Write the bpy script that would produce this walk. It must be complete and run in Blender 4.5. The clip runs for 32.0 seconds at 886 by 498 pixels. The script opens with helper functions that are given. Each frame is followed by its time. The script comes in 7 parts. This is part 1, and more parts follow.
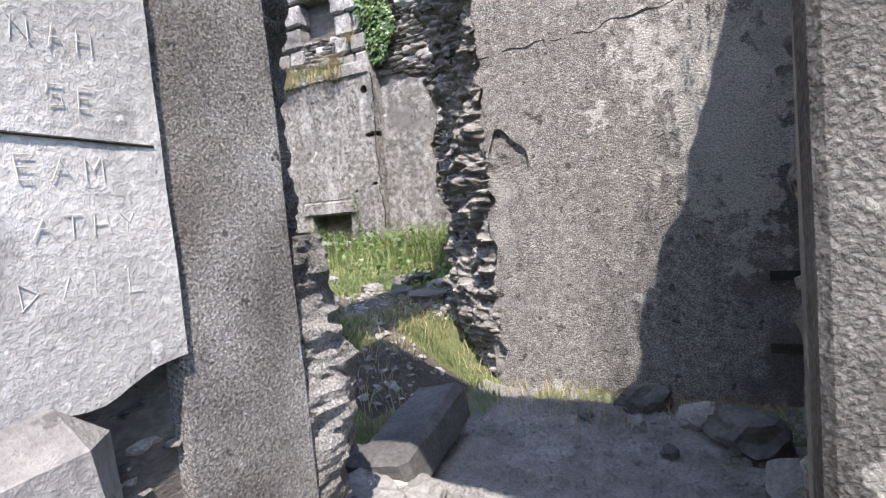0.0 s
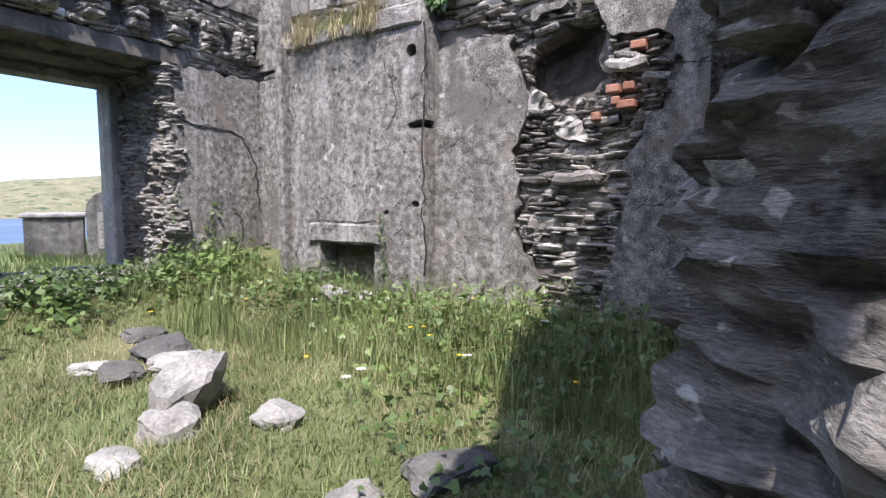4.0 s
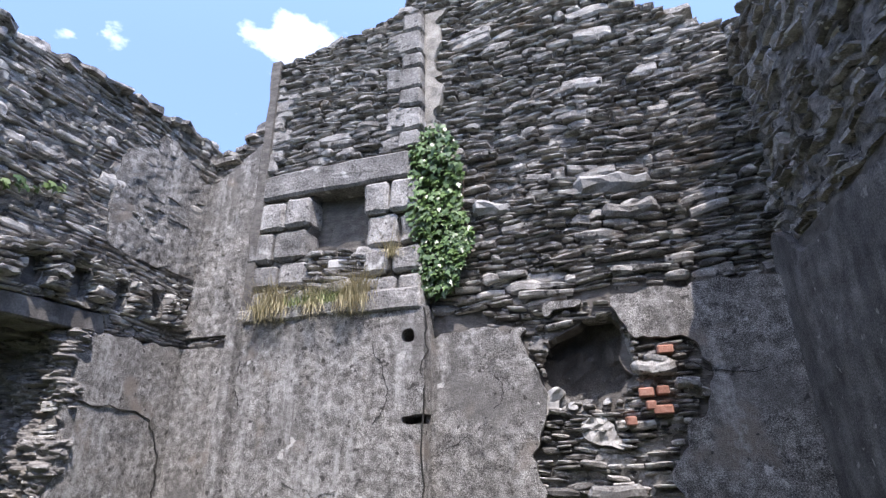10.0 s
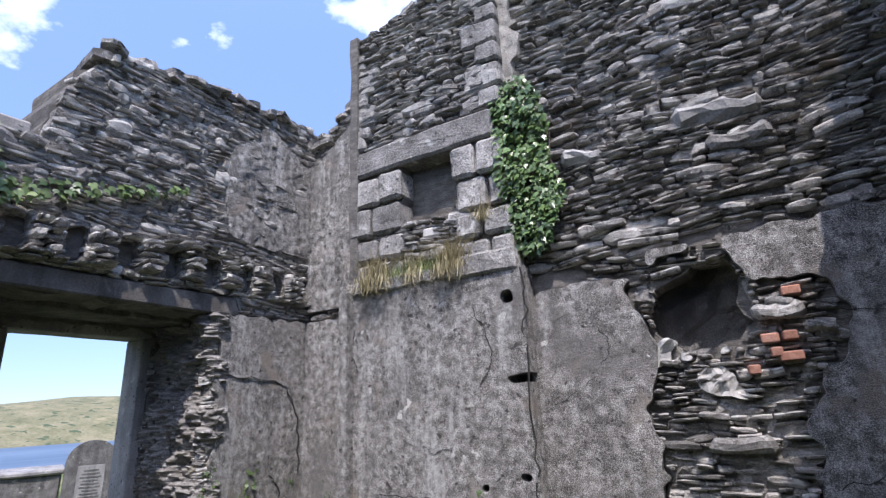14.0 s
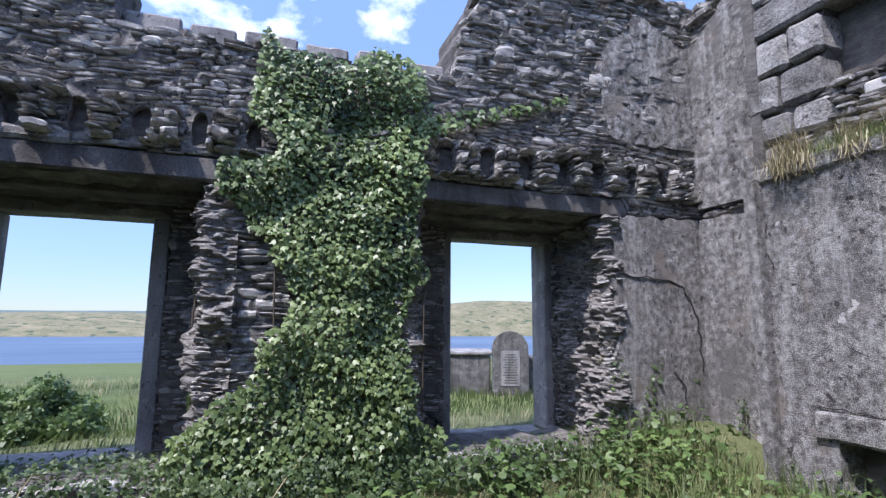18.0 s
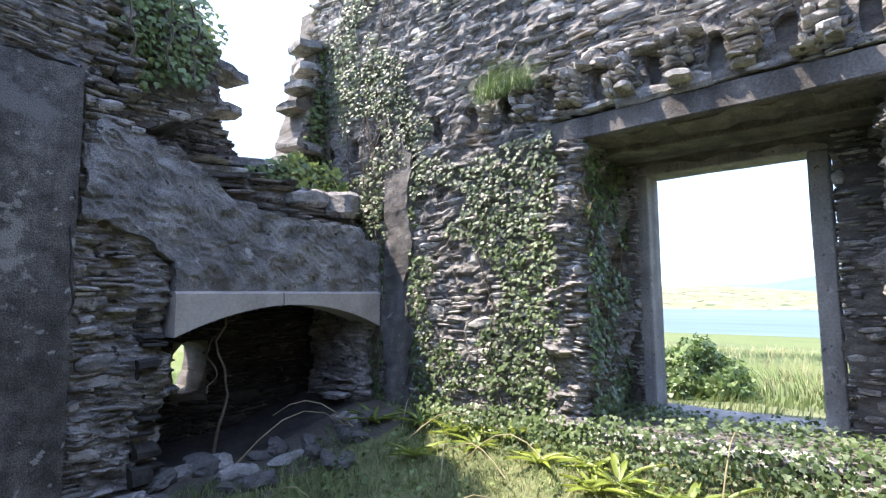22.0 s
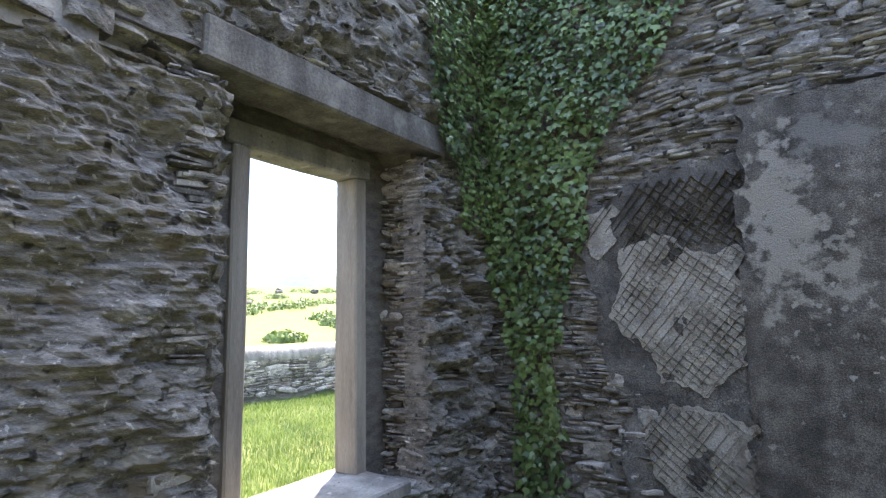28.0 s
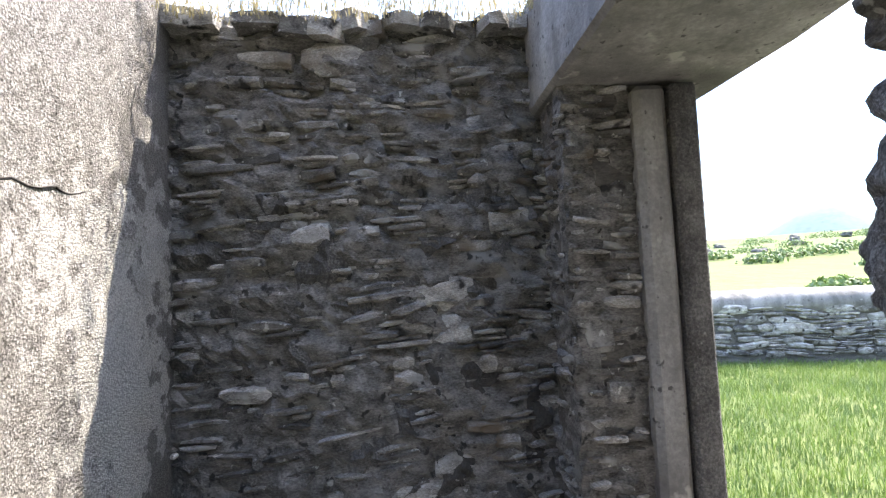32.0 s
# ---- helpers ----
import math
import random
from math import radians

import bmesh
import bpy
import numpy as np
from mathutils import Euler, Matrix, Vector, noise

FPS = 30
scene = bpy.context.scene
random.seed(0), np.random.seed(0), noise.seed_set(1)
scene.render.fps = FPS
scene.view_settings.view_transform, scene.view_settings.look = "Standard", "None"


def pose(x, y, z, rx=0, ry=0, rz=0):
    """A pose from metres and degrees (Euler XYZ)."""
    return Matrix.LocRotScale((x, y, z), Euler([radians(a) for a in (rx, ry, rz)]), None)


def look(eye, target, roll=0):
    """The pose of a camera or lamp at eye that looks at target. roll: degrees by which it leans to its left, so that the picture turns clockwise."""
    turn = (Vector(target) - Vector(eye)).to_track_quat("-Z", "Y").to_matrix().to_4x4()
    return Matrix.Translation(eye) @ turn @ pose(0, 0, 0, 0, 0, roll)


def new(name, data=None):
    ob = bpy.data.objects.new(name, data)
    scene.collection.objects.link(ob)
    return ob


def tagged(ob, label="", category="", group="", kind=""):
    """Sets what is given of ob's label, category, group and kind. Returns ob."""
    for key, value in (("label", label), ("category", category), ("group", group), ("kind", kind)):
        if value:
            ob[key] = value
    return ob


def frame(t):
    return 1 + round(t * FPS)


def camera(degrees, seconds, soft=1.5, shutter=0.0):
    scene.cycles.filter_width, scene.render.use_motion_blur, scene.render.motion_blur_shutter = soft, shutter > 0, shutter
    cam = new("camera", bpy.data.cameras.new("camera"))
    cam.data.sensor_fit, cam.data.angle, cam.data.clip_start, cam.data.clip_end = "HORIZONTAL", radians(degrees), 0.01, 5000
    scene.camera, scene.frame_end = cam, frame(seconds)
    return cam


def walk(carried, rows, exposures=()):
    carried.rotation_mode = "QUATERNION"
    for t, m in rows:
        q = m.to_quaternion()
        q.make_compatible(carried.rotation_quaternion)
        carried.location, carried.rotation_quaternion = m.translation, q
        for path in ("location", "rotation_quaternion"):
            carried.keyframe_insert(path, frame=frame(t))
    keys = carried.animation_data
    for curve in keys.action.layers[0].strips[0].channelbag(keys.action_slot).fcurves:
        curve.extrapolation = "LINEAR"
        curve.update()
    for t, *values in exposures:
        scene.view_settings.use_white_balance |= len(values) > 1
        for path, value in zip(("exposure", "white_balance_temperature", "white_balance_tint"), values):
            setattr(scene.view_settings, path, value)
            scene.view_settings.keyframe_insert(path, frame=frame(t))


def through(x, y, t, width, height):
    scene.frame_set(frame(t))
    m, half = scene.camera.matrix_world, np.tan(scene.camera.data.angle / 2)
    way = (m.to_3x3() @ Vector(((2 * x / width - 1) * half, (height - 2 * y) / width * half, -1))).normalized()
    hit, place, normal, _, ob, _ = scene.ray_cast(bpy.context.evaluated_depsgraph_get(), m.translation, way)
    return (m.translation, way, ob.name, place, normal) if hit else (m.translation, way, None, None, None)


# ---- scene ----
cam = camera(81.0, 32.0, soft=1.3)
PATH = [
    (0, (-0.398, -0.149, 0.750), (-1.323, 1.618, 0.602), -5.3),
    (0.5, (-0.686, 0.141, 0.756), (-1.338, 2.024, 0.580), -5.1),
    (1, (-0.818, 0.534, 0.848), (-1.234, 2.485, 0.701), -5.0),
    (1.5, (-0.936, 0.933, 0.890), (-1.066, 2.915, 0.655), -2.6),
    (2, (-1.059, 1.197, 1.027), (-1.151, 3.176, 0.755), -1.1),
    (2.5, (-1.123, 1.679, 1.081), (-1.379, 3.646, 0.825), -0.4),
    (3, (-1.332, 1.991, 1.182), (-1.880, 3.902, 0.965), 2.3),
    (3.5, (-1.542, 2.207, 1.269), (-2.408, 3.999, 1.073), 1.3),
    (4, (-1.920, 2.458, 1.244), (-3.029, 4.114, 1.070), 0.1),
    (4.5, (-2.326, 2.498, 1.390), (-3.500, 4.114, 1.287), -0.1),
    (6.5, (-3.255, 2.276, 1.563), (-4.122, 4.077, 1.505), -1.0),
    (7, (-3.263, 2.299, 1.583), (-4.061, 4.133, 1.593), -0.6),
    (7.5, (-3.251, 2.350, 1.585), (-4.002, 4.198, 1.725), -0.4),
    (8, (-3.226, 2.362, 1.601), (-3.962, 4.203, 1.865), -0.5),
    (8.5, (-3.217, 2.373, 1.628), (-3.938, 4.199, 2.008), -0.7),
    (9, (-3.208, 2.381, 1.660), (-3.909, 4.189, 2.150), -0.8),
    (9.5, (-3.213, 2.393, 1.687), (-3.870, 4.179, 2.302), -0.8),
    (10, (-3.221, 2.384, 1.699), (-3.809, 4.146, 2.439), -0.8),
    (10.5, (-3.243, 2.403, 1.706), (-3.756, 4.142, 2.551), -0.2),
    (11, (-3.187, 2.370, 1.751), (-3.647, 4.090, 2.662), -0.2),
    (11.5, (-3.148, 2.350, 1.759), (-3.610, 4.056, 2.696), 0.1),
    (12, (-3.116, 2.334, 1.772), (-3.620, 4.036, 2.693), -0.5),
    (12.5, (-3.106, 2.326, 1.770), (-3.685, 4.024, 2.654), -1.2),
    (13, (-3.102, 2.343, 1.769), (-3.793, 4.040, 2.569), -2.0),
    (13.5, (-3.090, 2.378, 1.764), (-3.924, 4.059, 2.456), -2.7),
    (14, (-3.085, 2.435, 1.762), (-4.077, 4.069, 2.349), -2.8),
    (14.5, (-3.134, 2.442, 1.732), (-4.269, 4.006, 2.250), -2.3),
    (16.5, (-3.272, 2.365, 1.674), (-4.893, 3.476, 2.042), -0.4),
    (17, (-3.300, 2.343, 1.671), (-5.019, 3.308, 2.007), -0.2),
    (17.5, (-3.329, 2.350, 1.676), (-5.136, 3.150, 1.982), 0.0),
    (18, (-3.341, 2.311, 1.668), (-5.209, 2.967, 1.952), 0.4),
    (18.5, (-3.385, 2.206, 1.679), (-5.296, 2.737, 1.934), 0.6),
    (19, (-3.501, 2.059, 1.679), (-5.446, 2.466, 1.912), 0.2),
    (19.5, (-3.572, 2.009, 1.671), (-5.551, 2.197, 1.892), -0.5),
    (20, (-3.726, 2.078, 1.669), (-5.706, 1.893, 1.889), -0.7),
    (20.5, (-3.831, 2.141, 1.727), (-5.735, 1.556, 1.909), -0.2),
    (21, (-3.837, 1.918, 1.592), (-5.635, 1.066, 1.787), -0.5),
    (21.5, (-3.844, 1.761, 1.534), (-5.511, 0.673, 1.722), -0.3),
    (22, (-3.890, 1.694, 1.516), (-5.420, 0.419, 1.701), -0.5),
    (22.5, (-3.853, 1.693, 1.552), (-5.237, 0.260, 1.730), -0.4),
    (23, (-3.817, 1.656, 1.551), (-5.067, 0.106, 1.741), -0.5),
    (23.5, (-3.818, 1.648, 1.572), (-4.914, -0.013, 1.773), -0.8),
    (24, (-3.870, 1.783, 1.624), (-4.795, 0.023, 1.841), -1.7),
    (24.5, (-3.761, 1.691, 1.565), (-4.603, -0.097, 1.867), -1.2),
    (26.5, (-4.460, 1.683, 1.639), (-4.101, -0.253, 1.988), 0.3),
    (27, (-4.426, 1.696, 1.647), (-3.764, -0.165, 1.957), -0.2),
    (27.5, (-4.331, 1.781, 1.688), (-3.473, -0.005, 1.958), -0.7),
    (28, (-4.358, 1.727, 1.666), (-3.235, 0.091, 1.915), -1.1),
    (28.5, (-4.449, 1.599, 1.665), (-3.065, 0.178, 1.925), -0.6),
    (29, (-4.451, 1.566, 1.648), (-2.859, 0.379, 1.883), -0.5),
    (29.5, (-4.310, 1.666, 1.603), (-2.582, 0.681, 1.810), -0.7),
    (30, (-4.186, 1.759, 1.566), (-2.335, 1.016, 1.717), -0.6),
    (30.5, (-3.821, 1.964, 1.523), (-1.915, 1.370, 1.631), -1.3),
    (31, (-3.238, 2.016, 1.520), (-1.281, 1.613, 1.602), -1.6),
    (31.5, (-2.667, 2.035, 1.425), (-0.694, 1.718, 1.502), -3.2),
    (32, (-2.187, 1.717, 1.320), (-0.198, 1.569, 1.460), -2.6),
]
walk(cam, [(t, look(eye, target, roll)) for t, eye, target, roll in PATH],
     [(0, 2.8, 6800, 16), (1, 3.05, 6650, 16), (2, 3.1, 6500, 16), (3, 2.7, 6500, 16), (4, 2.5, 6700, 18), (7, 2.95, 6500, 20), (8, 2.95, 6400, 18), (10, 2.4, 6500, 18), (11, 2.15, 6500, 18), (13, 2.15, 6500, 18), (15, 2.05, 6300, 19), (17, 2.05, 6200, 20), (19.5, 2.05, 6000, 21), (20.5, 2.05, 6000, 21), (22, 3.35, 7100, 17), (24.5, 3.95, 7700, 15), (28, 3.95, 8400, 14), (29, 2.85, 8300, 13), (30, 2.25, 8200, 13), (31, 3.1, 7400, 13), (32, 3.7, 7300, 13)])

def ramp_node(nt, stops):
    r = nt.nodes.new("ShaderNodeValToRGB")
    el = r.color_ramp.elements
    while len(el) < len(stops):
        el.new(0.5)
    for e, (p, c) in zip(el, stops):
        e.position, e.color = p, (*c, 1)
    return r


# ---- sky and sun ----
SUN = Vector((0.32, -0.49, 1.0)).normalized()
world = bpy.data.worlds.new("sky")
scene.world = world
world.use_nodes = True
wn, wl = world.node_tree.nodes, world.node_tree.links
wn.clear()
sky = wn.new("ShaderNodeTexSky")
sky.sky_type, sky.sun_disc = "NISHITA", False
sky.sun_elevation, sky.sun_rotation = math.asin(SUN.z), math.atan2(SUN.x, SUN.y)
sky.air_density, sky.dust_density, sky.altitude = 1.0, 0.15, 1500
back, out = wn.new("ShaderNodeBackground"), wn.new("ShaderNodeOutputWorld")
back.inputs[1].default_value = 0.15
coord, cloud_map = wn.new("ShaderNodeTexCoord"), wn.new("ShaderNodeMapping")
cloud_map.inputs["Scale"].default_value = (3.2, 3.2, 5.5)
cloud_map.inputs["Location"].default_value = (0.4, 1.7, 0.6)
cloud = wn.new("ShaderNodeTexNoise")
cloud.inputs["Scale"].default_value, cloud.inputs["Detail"].default_value = 1.6, 7
cloud.inputs["Roughness"].default_value = 0.55
cramp = wn.new("ShaderNodeValToRGB")
cramp.color_ramp.elements[0].position, cramp.color_ramp.elements[1].position = 0.57, 0.84
soft_edge = cramp.color_ramp.elements.new(0.66)
soft_edge.color = (0.16, 0.16, 0.16, 1)
cmix = wn.new("ShaderNodeMix")
cmix.data_type = "RGBA"
cmix.inputs[7].default_value = (11.0, 11.2, 11.6, 1)
wl.new(coord.outputs["Generated"], cloud_map.inputs[0])
wl.new(cloud_map.outputs[0], cloud.inputs["Vector"])
bank, more = wn.new("ShaderNodeMapRange"), wn.new("ShaderNodeMath")
bank.inputs[1].default_value, bank.inputs[2].default_value = 0.1, -0.7
bank.inputs[3].default_value, bank.inputs[4].default_value = 0.0, 0.17
more.operation = "ADD"
wl.new(cloud.outputs[0], more.inputs[0])
wl.new(bank.outputs[0], more.inputs[1])
wl.new(more.outputs[0], cramp.inputs[0])
split, veil = wn.new("ShaderNodeSeparateXYZ"), wn.new("ShaderNodeMix")
fade = ramp_node(world.node_tree, [(0.0, (0.16, 0.18, 0.205)), (0.2, (0.33, 0.35, 0.38)), (0.62, (0.68, 0.69, 0.76)), (0.92, (1, 1, 1))])
veil.data_type, veil.blend_type = "RGBA", "MULTIPLY"
veil.inputs[0].default_value = 1.0
wl.new(coord.outputs["Generated"], split.inputs[0])
low = ramp_node(world.node_tree, [(0.3, (0, 0, 0)), (0.5, (1, 1, 1))])
thin = wn.new("ShaderNodeMath")
thin.operation = "MULTIPLY"
wl.new(split.outputs["Z"], low.inputs[0])
wl.new(split.outputs["Y"], bank.inputs[0])
wl.new(cramp.outputs[0], thin.inputs[0])
wl.new(low.outputs[0], thin.inputs[1])
wl.new(thin.outputs[0], cmix.inputs[0])
wl.new(split.outputs["Z"], fade.inputs[0])
wl.new(sky.outputs[0], veil.inputs[6])
wl.new(fade.outputs[0], veil.inputs[7])
wl.new(veil.outputs[2], cmix.inputs[6])
wl.new(cmix.outputs[2], back.inputs[0])
wl.new(back.outputs[0], out.inputs[0])
sun_data = bpy.data.lights.new("sun", "SUN")
sun_data.energy, sun_data.angle, sun_data.color = 1.65, radians(0.6), (1.0, 0.965, 0.91)
sun = new("sun", sun_data)
sun.matrix_world = look(SUN * 30, (0, 0, 0))

# ---- materials ----
def material(name, stops, scale=6.0, fine=40.0, bump=0.4, rough=0.9, vary=0.0, island=0.0, spots=None, stretch=(1, 1, 1), dist=0.02, spec=0.3, streaks=0.0, grain=0.5, pebble=None, runs=None, zones=None):
    """Two scales of noise for colour, a bump, per-object and per-island variation, and lichen or stain spots."""
    m = bpy.data.materials.new(name)
    m.use_nodes = True
    nt = m.node_tree
    n, l = nt.nodes, nt.links
    bsdf = n["Principled BSDF"]
    bsdf.inputs["Roughness"].default_value = rough
    bsdf.inputs["Specular IOR Level"].default_value = spec
    tc, mp = n.new("ShaderNodeNewGeometry"), n.new("ShaderNodeMapping")
    mp.inputs["Scale"].default_value = stretch
    l.new(tc.outputs["Position"], mp.inputs[0])
    a, b = n.new("ShaderNodeTexNoise"), n.new("ShaderNodeTexNoise")
    a.inputs["Scale"].default_value, a.inputs["Detail"].default_value = scale, 6
    b.inputs["Scale"].default_value, b.inputs["Detail"].default_value = fine, 5
    b.inputs["Roughness"].default_value = 0.7
    for t in (a, b):
        l.new(mp.outputs[0], t.inputs["Vector"])
    mixf = n.new("ShaderNodeMath")
    mixf.operation = "MULTIPLY_ADD"
    mixf.inputs[1].default_value = grain
    l.new(b.outputs[0], mixf.inputs[0])
    half = n.new("ShaderNodeMath")
    half.operation = "MULTIPLY"
    half.inputs[1].default_value = 1 - grain
    l.new(a.outputs[0], half.inputs[0])
    l.new(half.outputs[0], mixf.inputs[2])
    r = ramp_node(nt, stops)
    l.new(mixf.outputs[0], r.inputs[0])
    col = r.outputs[0]
    if vary or island:
        hsv = n.new("ShaderNodeHueSaturation")
        src = n.new("ShaderNodeObjectInfo").outputs["Random"] if vary else tc.outputs["Random Per Island"]
        mr = n.new("ShaderNodeMapRange")
        k = vary or island
        mr.inputs[3].default_value, mr.inputs[4].default_value = 1 - k, 1 + k
        l.new(src, mr.inputs[0])
        l.new(mr.outputs[0], hsv.inputs["Value"])
        l.new(col, hsv.inputs["Color"])
        if vary and island:
            hs2 = n.new("ShaderNodeHueSaturation")
            m2 = n.new("ShaderNodeMapRange")
            m2.inputs[3].default_value, m2.inputs[4].default_value = 1 - island, 1 + island
            l.new(tc.outputs["Random Per Island"], m2.inputs[0])
            l.new(m2.outputs[0], hs2.inputs["Value"])
            l.new(hsv.outputs[0], hs2.inputs["Color"])
            hsv = hs2
        col = hsv.outputs[0]
    if streaks:
        sm = n.new("ShaderNodeMapping")
        sm.inputs["Scale"].default_value = (5, 5, 0.45)
        l.new(tc.outputs["Position"], sm.inputs[0])
        st = n.new("ShaderNodeTexNoise")
        st.inputs["Scale"].default_value, st.inputs["Detail"].default_value = 1.4, 5
        l.new(sm.outputs[0], st.inputs["Vector"])
        sr = ramp_node(nt, [(0.35, (1 - streaks,) * 3), (0.5, (1, 1, 1)), (0.68, (1 + streaks,) * 3)])
        l.new(st.outputs[0], sr.inputs[0])
        sx = n.new("ShaderNodeMix")
        sx.data_type, sx.blend_type = "RGBA", "MULTIPLY"
        sx.inputs[0].default_value = 1.0
        l.new(col, sx.inputs[6])
        l.new(sr.outputs[0], sx.inputs[7])
        col = sx.outputs[2]
    for sc, lo, hi, c in spots or ():
        s = n.new("ShaderNodeTexNoise")
        s.inputs["Scale"].default_value, s.inputs["Detail"].default_value = sc, 4
        l.new(tc.outputs["Position"], s.inputs["Vector"])
        sr = ramp_node(nt, [(lo, (0, 0, 0)), (hi, (1, 1, 1))])
        l.new(s.outputs[0], sr.inputs[0])
        mx = n.new("ShaderNodeMix")
        mx.data_type = "RGBA"
        mx.inputs[7].default_value = (*c, 1)
        l.new(sr.outputs[0], mx.inputs[0])
        l.new(col, mx.inputs[6])
        col = mx.outputs[2]
    if runs:
        # pale lime that has run down the face: tall narrow noise, cut into patches by a broad one
        lo, hi, c = runs
        rm = n.new("ShaderNodeMapping")
        rm.inputs["Scale"].default_value = (4.5, 4.5, 0.55)
        l.new(tc.outputs["Position"], rm.inputs[0])
        r1, r2, rmul = n.new("ShaderNodeTexNoise"), n.new("ShaderNodeTexNoise"), n.new("ShaderNodeMath")
        r1.inputs["Scale"].default_value, r1.inputs["Detail"].default_value = 1.0, 7
        r1.inputs["Roughness"].default_value = 0.68
        r2.inputs["Scale"].default_value, r2.inputs["Detail"].default_value = 26.0, 4
        rmul.operation = "MULTIPLY_ADD"
        rmul.inputs[1].default_value = 0.35
        l.new(rm.outputs[0], r1.inputs["Vector"])
        l.new(tc.outputs["Position"], r2.inputs["Vector"])
        l.new(r2.outputs[0], rmul.inputs[0])
        l.new(r1.outputs[0], rmul.inputs[2])
        rr = ramp_node(nt, [(lo, (0, 0, 0)), (hi, (0.85, 0.85, 0.85))])
        l.new(rmul.outputs[0], rr.inputs[0])
        rx = n.new("ShaderNodeMix")
        rx.data_type = "RGBA"
        rx.inputs[7].default_value = (*c, 1)
        l.new(rr.outputs[0], rx.inputs[0])
        l.new(col, rx.inputs[6])
        col = rx.outputs[2]
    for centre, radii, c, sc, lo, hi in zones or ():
        # a patch of another colour round one place, its edge broken up by noise
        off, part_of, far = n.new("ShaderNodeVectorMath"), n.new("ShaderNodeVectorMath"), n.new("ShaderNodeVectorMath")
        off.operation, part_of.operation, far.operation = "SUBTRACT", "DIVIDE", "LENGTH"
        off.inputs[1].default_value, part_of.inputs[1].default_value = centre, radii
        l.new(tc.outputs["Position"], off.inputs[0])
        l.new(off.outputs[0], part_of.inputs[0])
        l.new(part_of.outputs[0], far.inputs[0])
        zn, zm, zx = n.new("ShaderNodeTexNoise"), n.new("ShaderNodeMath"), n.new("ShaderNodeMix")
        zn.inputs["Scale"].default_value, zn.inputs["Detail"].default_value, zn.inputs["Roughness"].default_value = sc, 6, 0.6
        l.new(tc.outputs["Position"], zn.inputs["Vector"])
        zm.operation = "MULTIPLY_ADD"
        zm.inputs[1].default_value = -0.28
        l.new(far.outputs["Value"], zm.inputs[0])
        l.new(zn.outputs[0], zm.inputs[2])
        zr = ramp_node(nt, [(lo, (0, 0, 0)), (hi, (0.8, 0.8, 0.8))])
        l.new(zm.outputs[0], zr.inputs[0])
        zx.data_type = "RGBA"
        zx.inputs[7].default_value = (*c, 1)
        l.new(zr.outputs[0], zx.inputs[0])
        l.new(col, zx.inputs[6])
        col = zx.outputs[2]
    height = mixf.outputs[0]
    if pebble:
        # coarse grit thrown on the wet render: rounded grains, light tops and pit shade put into the colour
        ps, pk = pebble
        vo, pr, pm, ph = n.new("ShaderNodeTexVoronoi"), None, n.new("ShaderNodeMix"), n.new("ShaderNodeMath")
        vo.inputs["Scale"].default_value = ps
        wn_ = n.new("ShaderNodeVectorMath")
        wn_.operation = "MULTIPLY_ADD"
        wn_.inputs[1].default_value = (0.016, 0.016, 0.016)
        l.new(b.outputs["Color"], wn_.inputs[0])
        l.new(tc.outputs["Position"], wn_.inputs[2])
        l.new(wn_.outputs[0], vo.inputs["Vector"])
        pr = ramp_node(nt, [(0.0, (1 + pk,) * 3), (0.45, (1.0, 1.0, 1.0)), (0.8, (1 - pk,) * 3)])
        l.new(vo.outputs["Distance"], pr.inputs[0])
        pm.data_type, pm.blend_type = "RGBA", "MULTIPLY"
        pm.inputs[0].default_value = 1.0
        l.new(col, pm.inputs[6])
        l.new(pr.outputs[0], pm.inputs[7])
        col = pm.outputs[2]
        ph.operation = "MULTIPLY_ADD"
        ph.inputs[1].default_value = -0.45
        l.new(vo.outputs["Distance"], ph.inputs[0])
        l.new(height, ph.inputs[2])
        height = ph.outputs[0]
    l.new(col, bsdf.inputs["Base Color"])
    bp = n.new("ShaderNodeBump")
    bp.inputs["Strength"].default_value, bp.inputs["Distance"].default_value = bump, dist
    l.new(height, bp.inputs["Height"])
    l.new(bp.outputs[0], bsdf.inputs["Normal"])
    return m


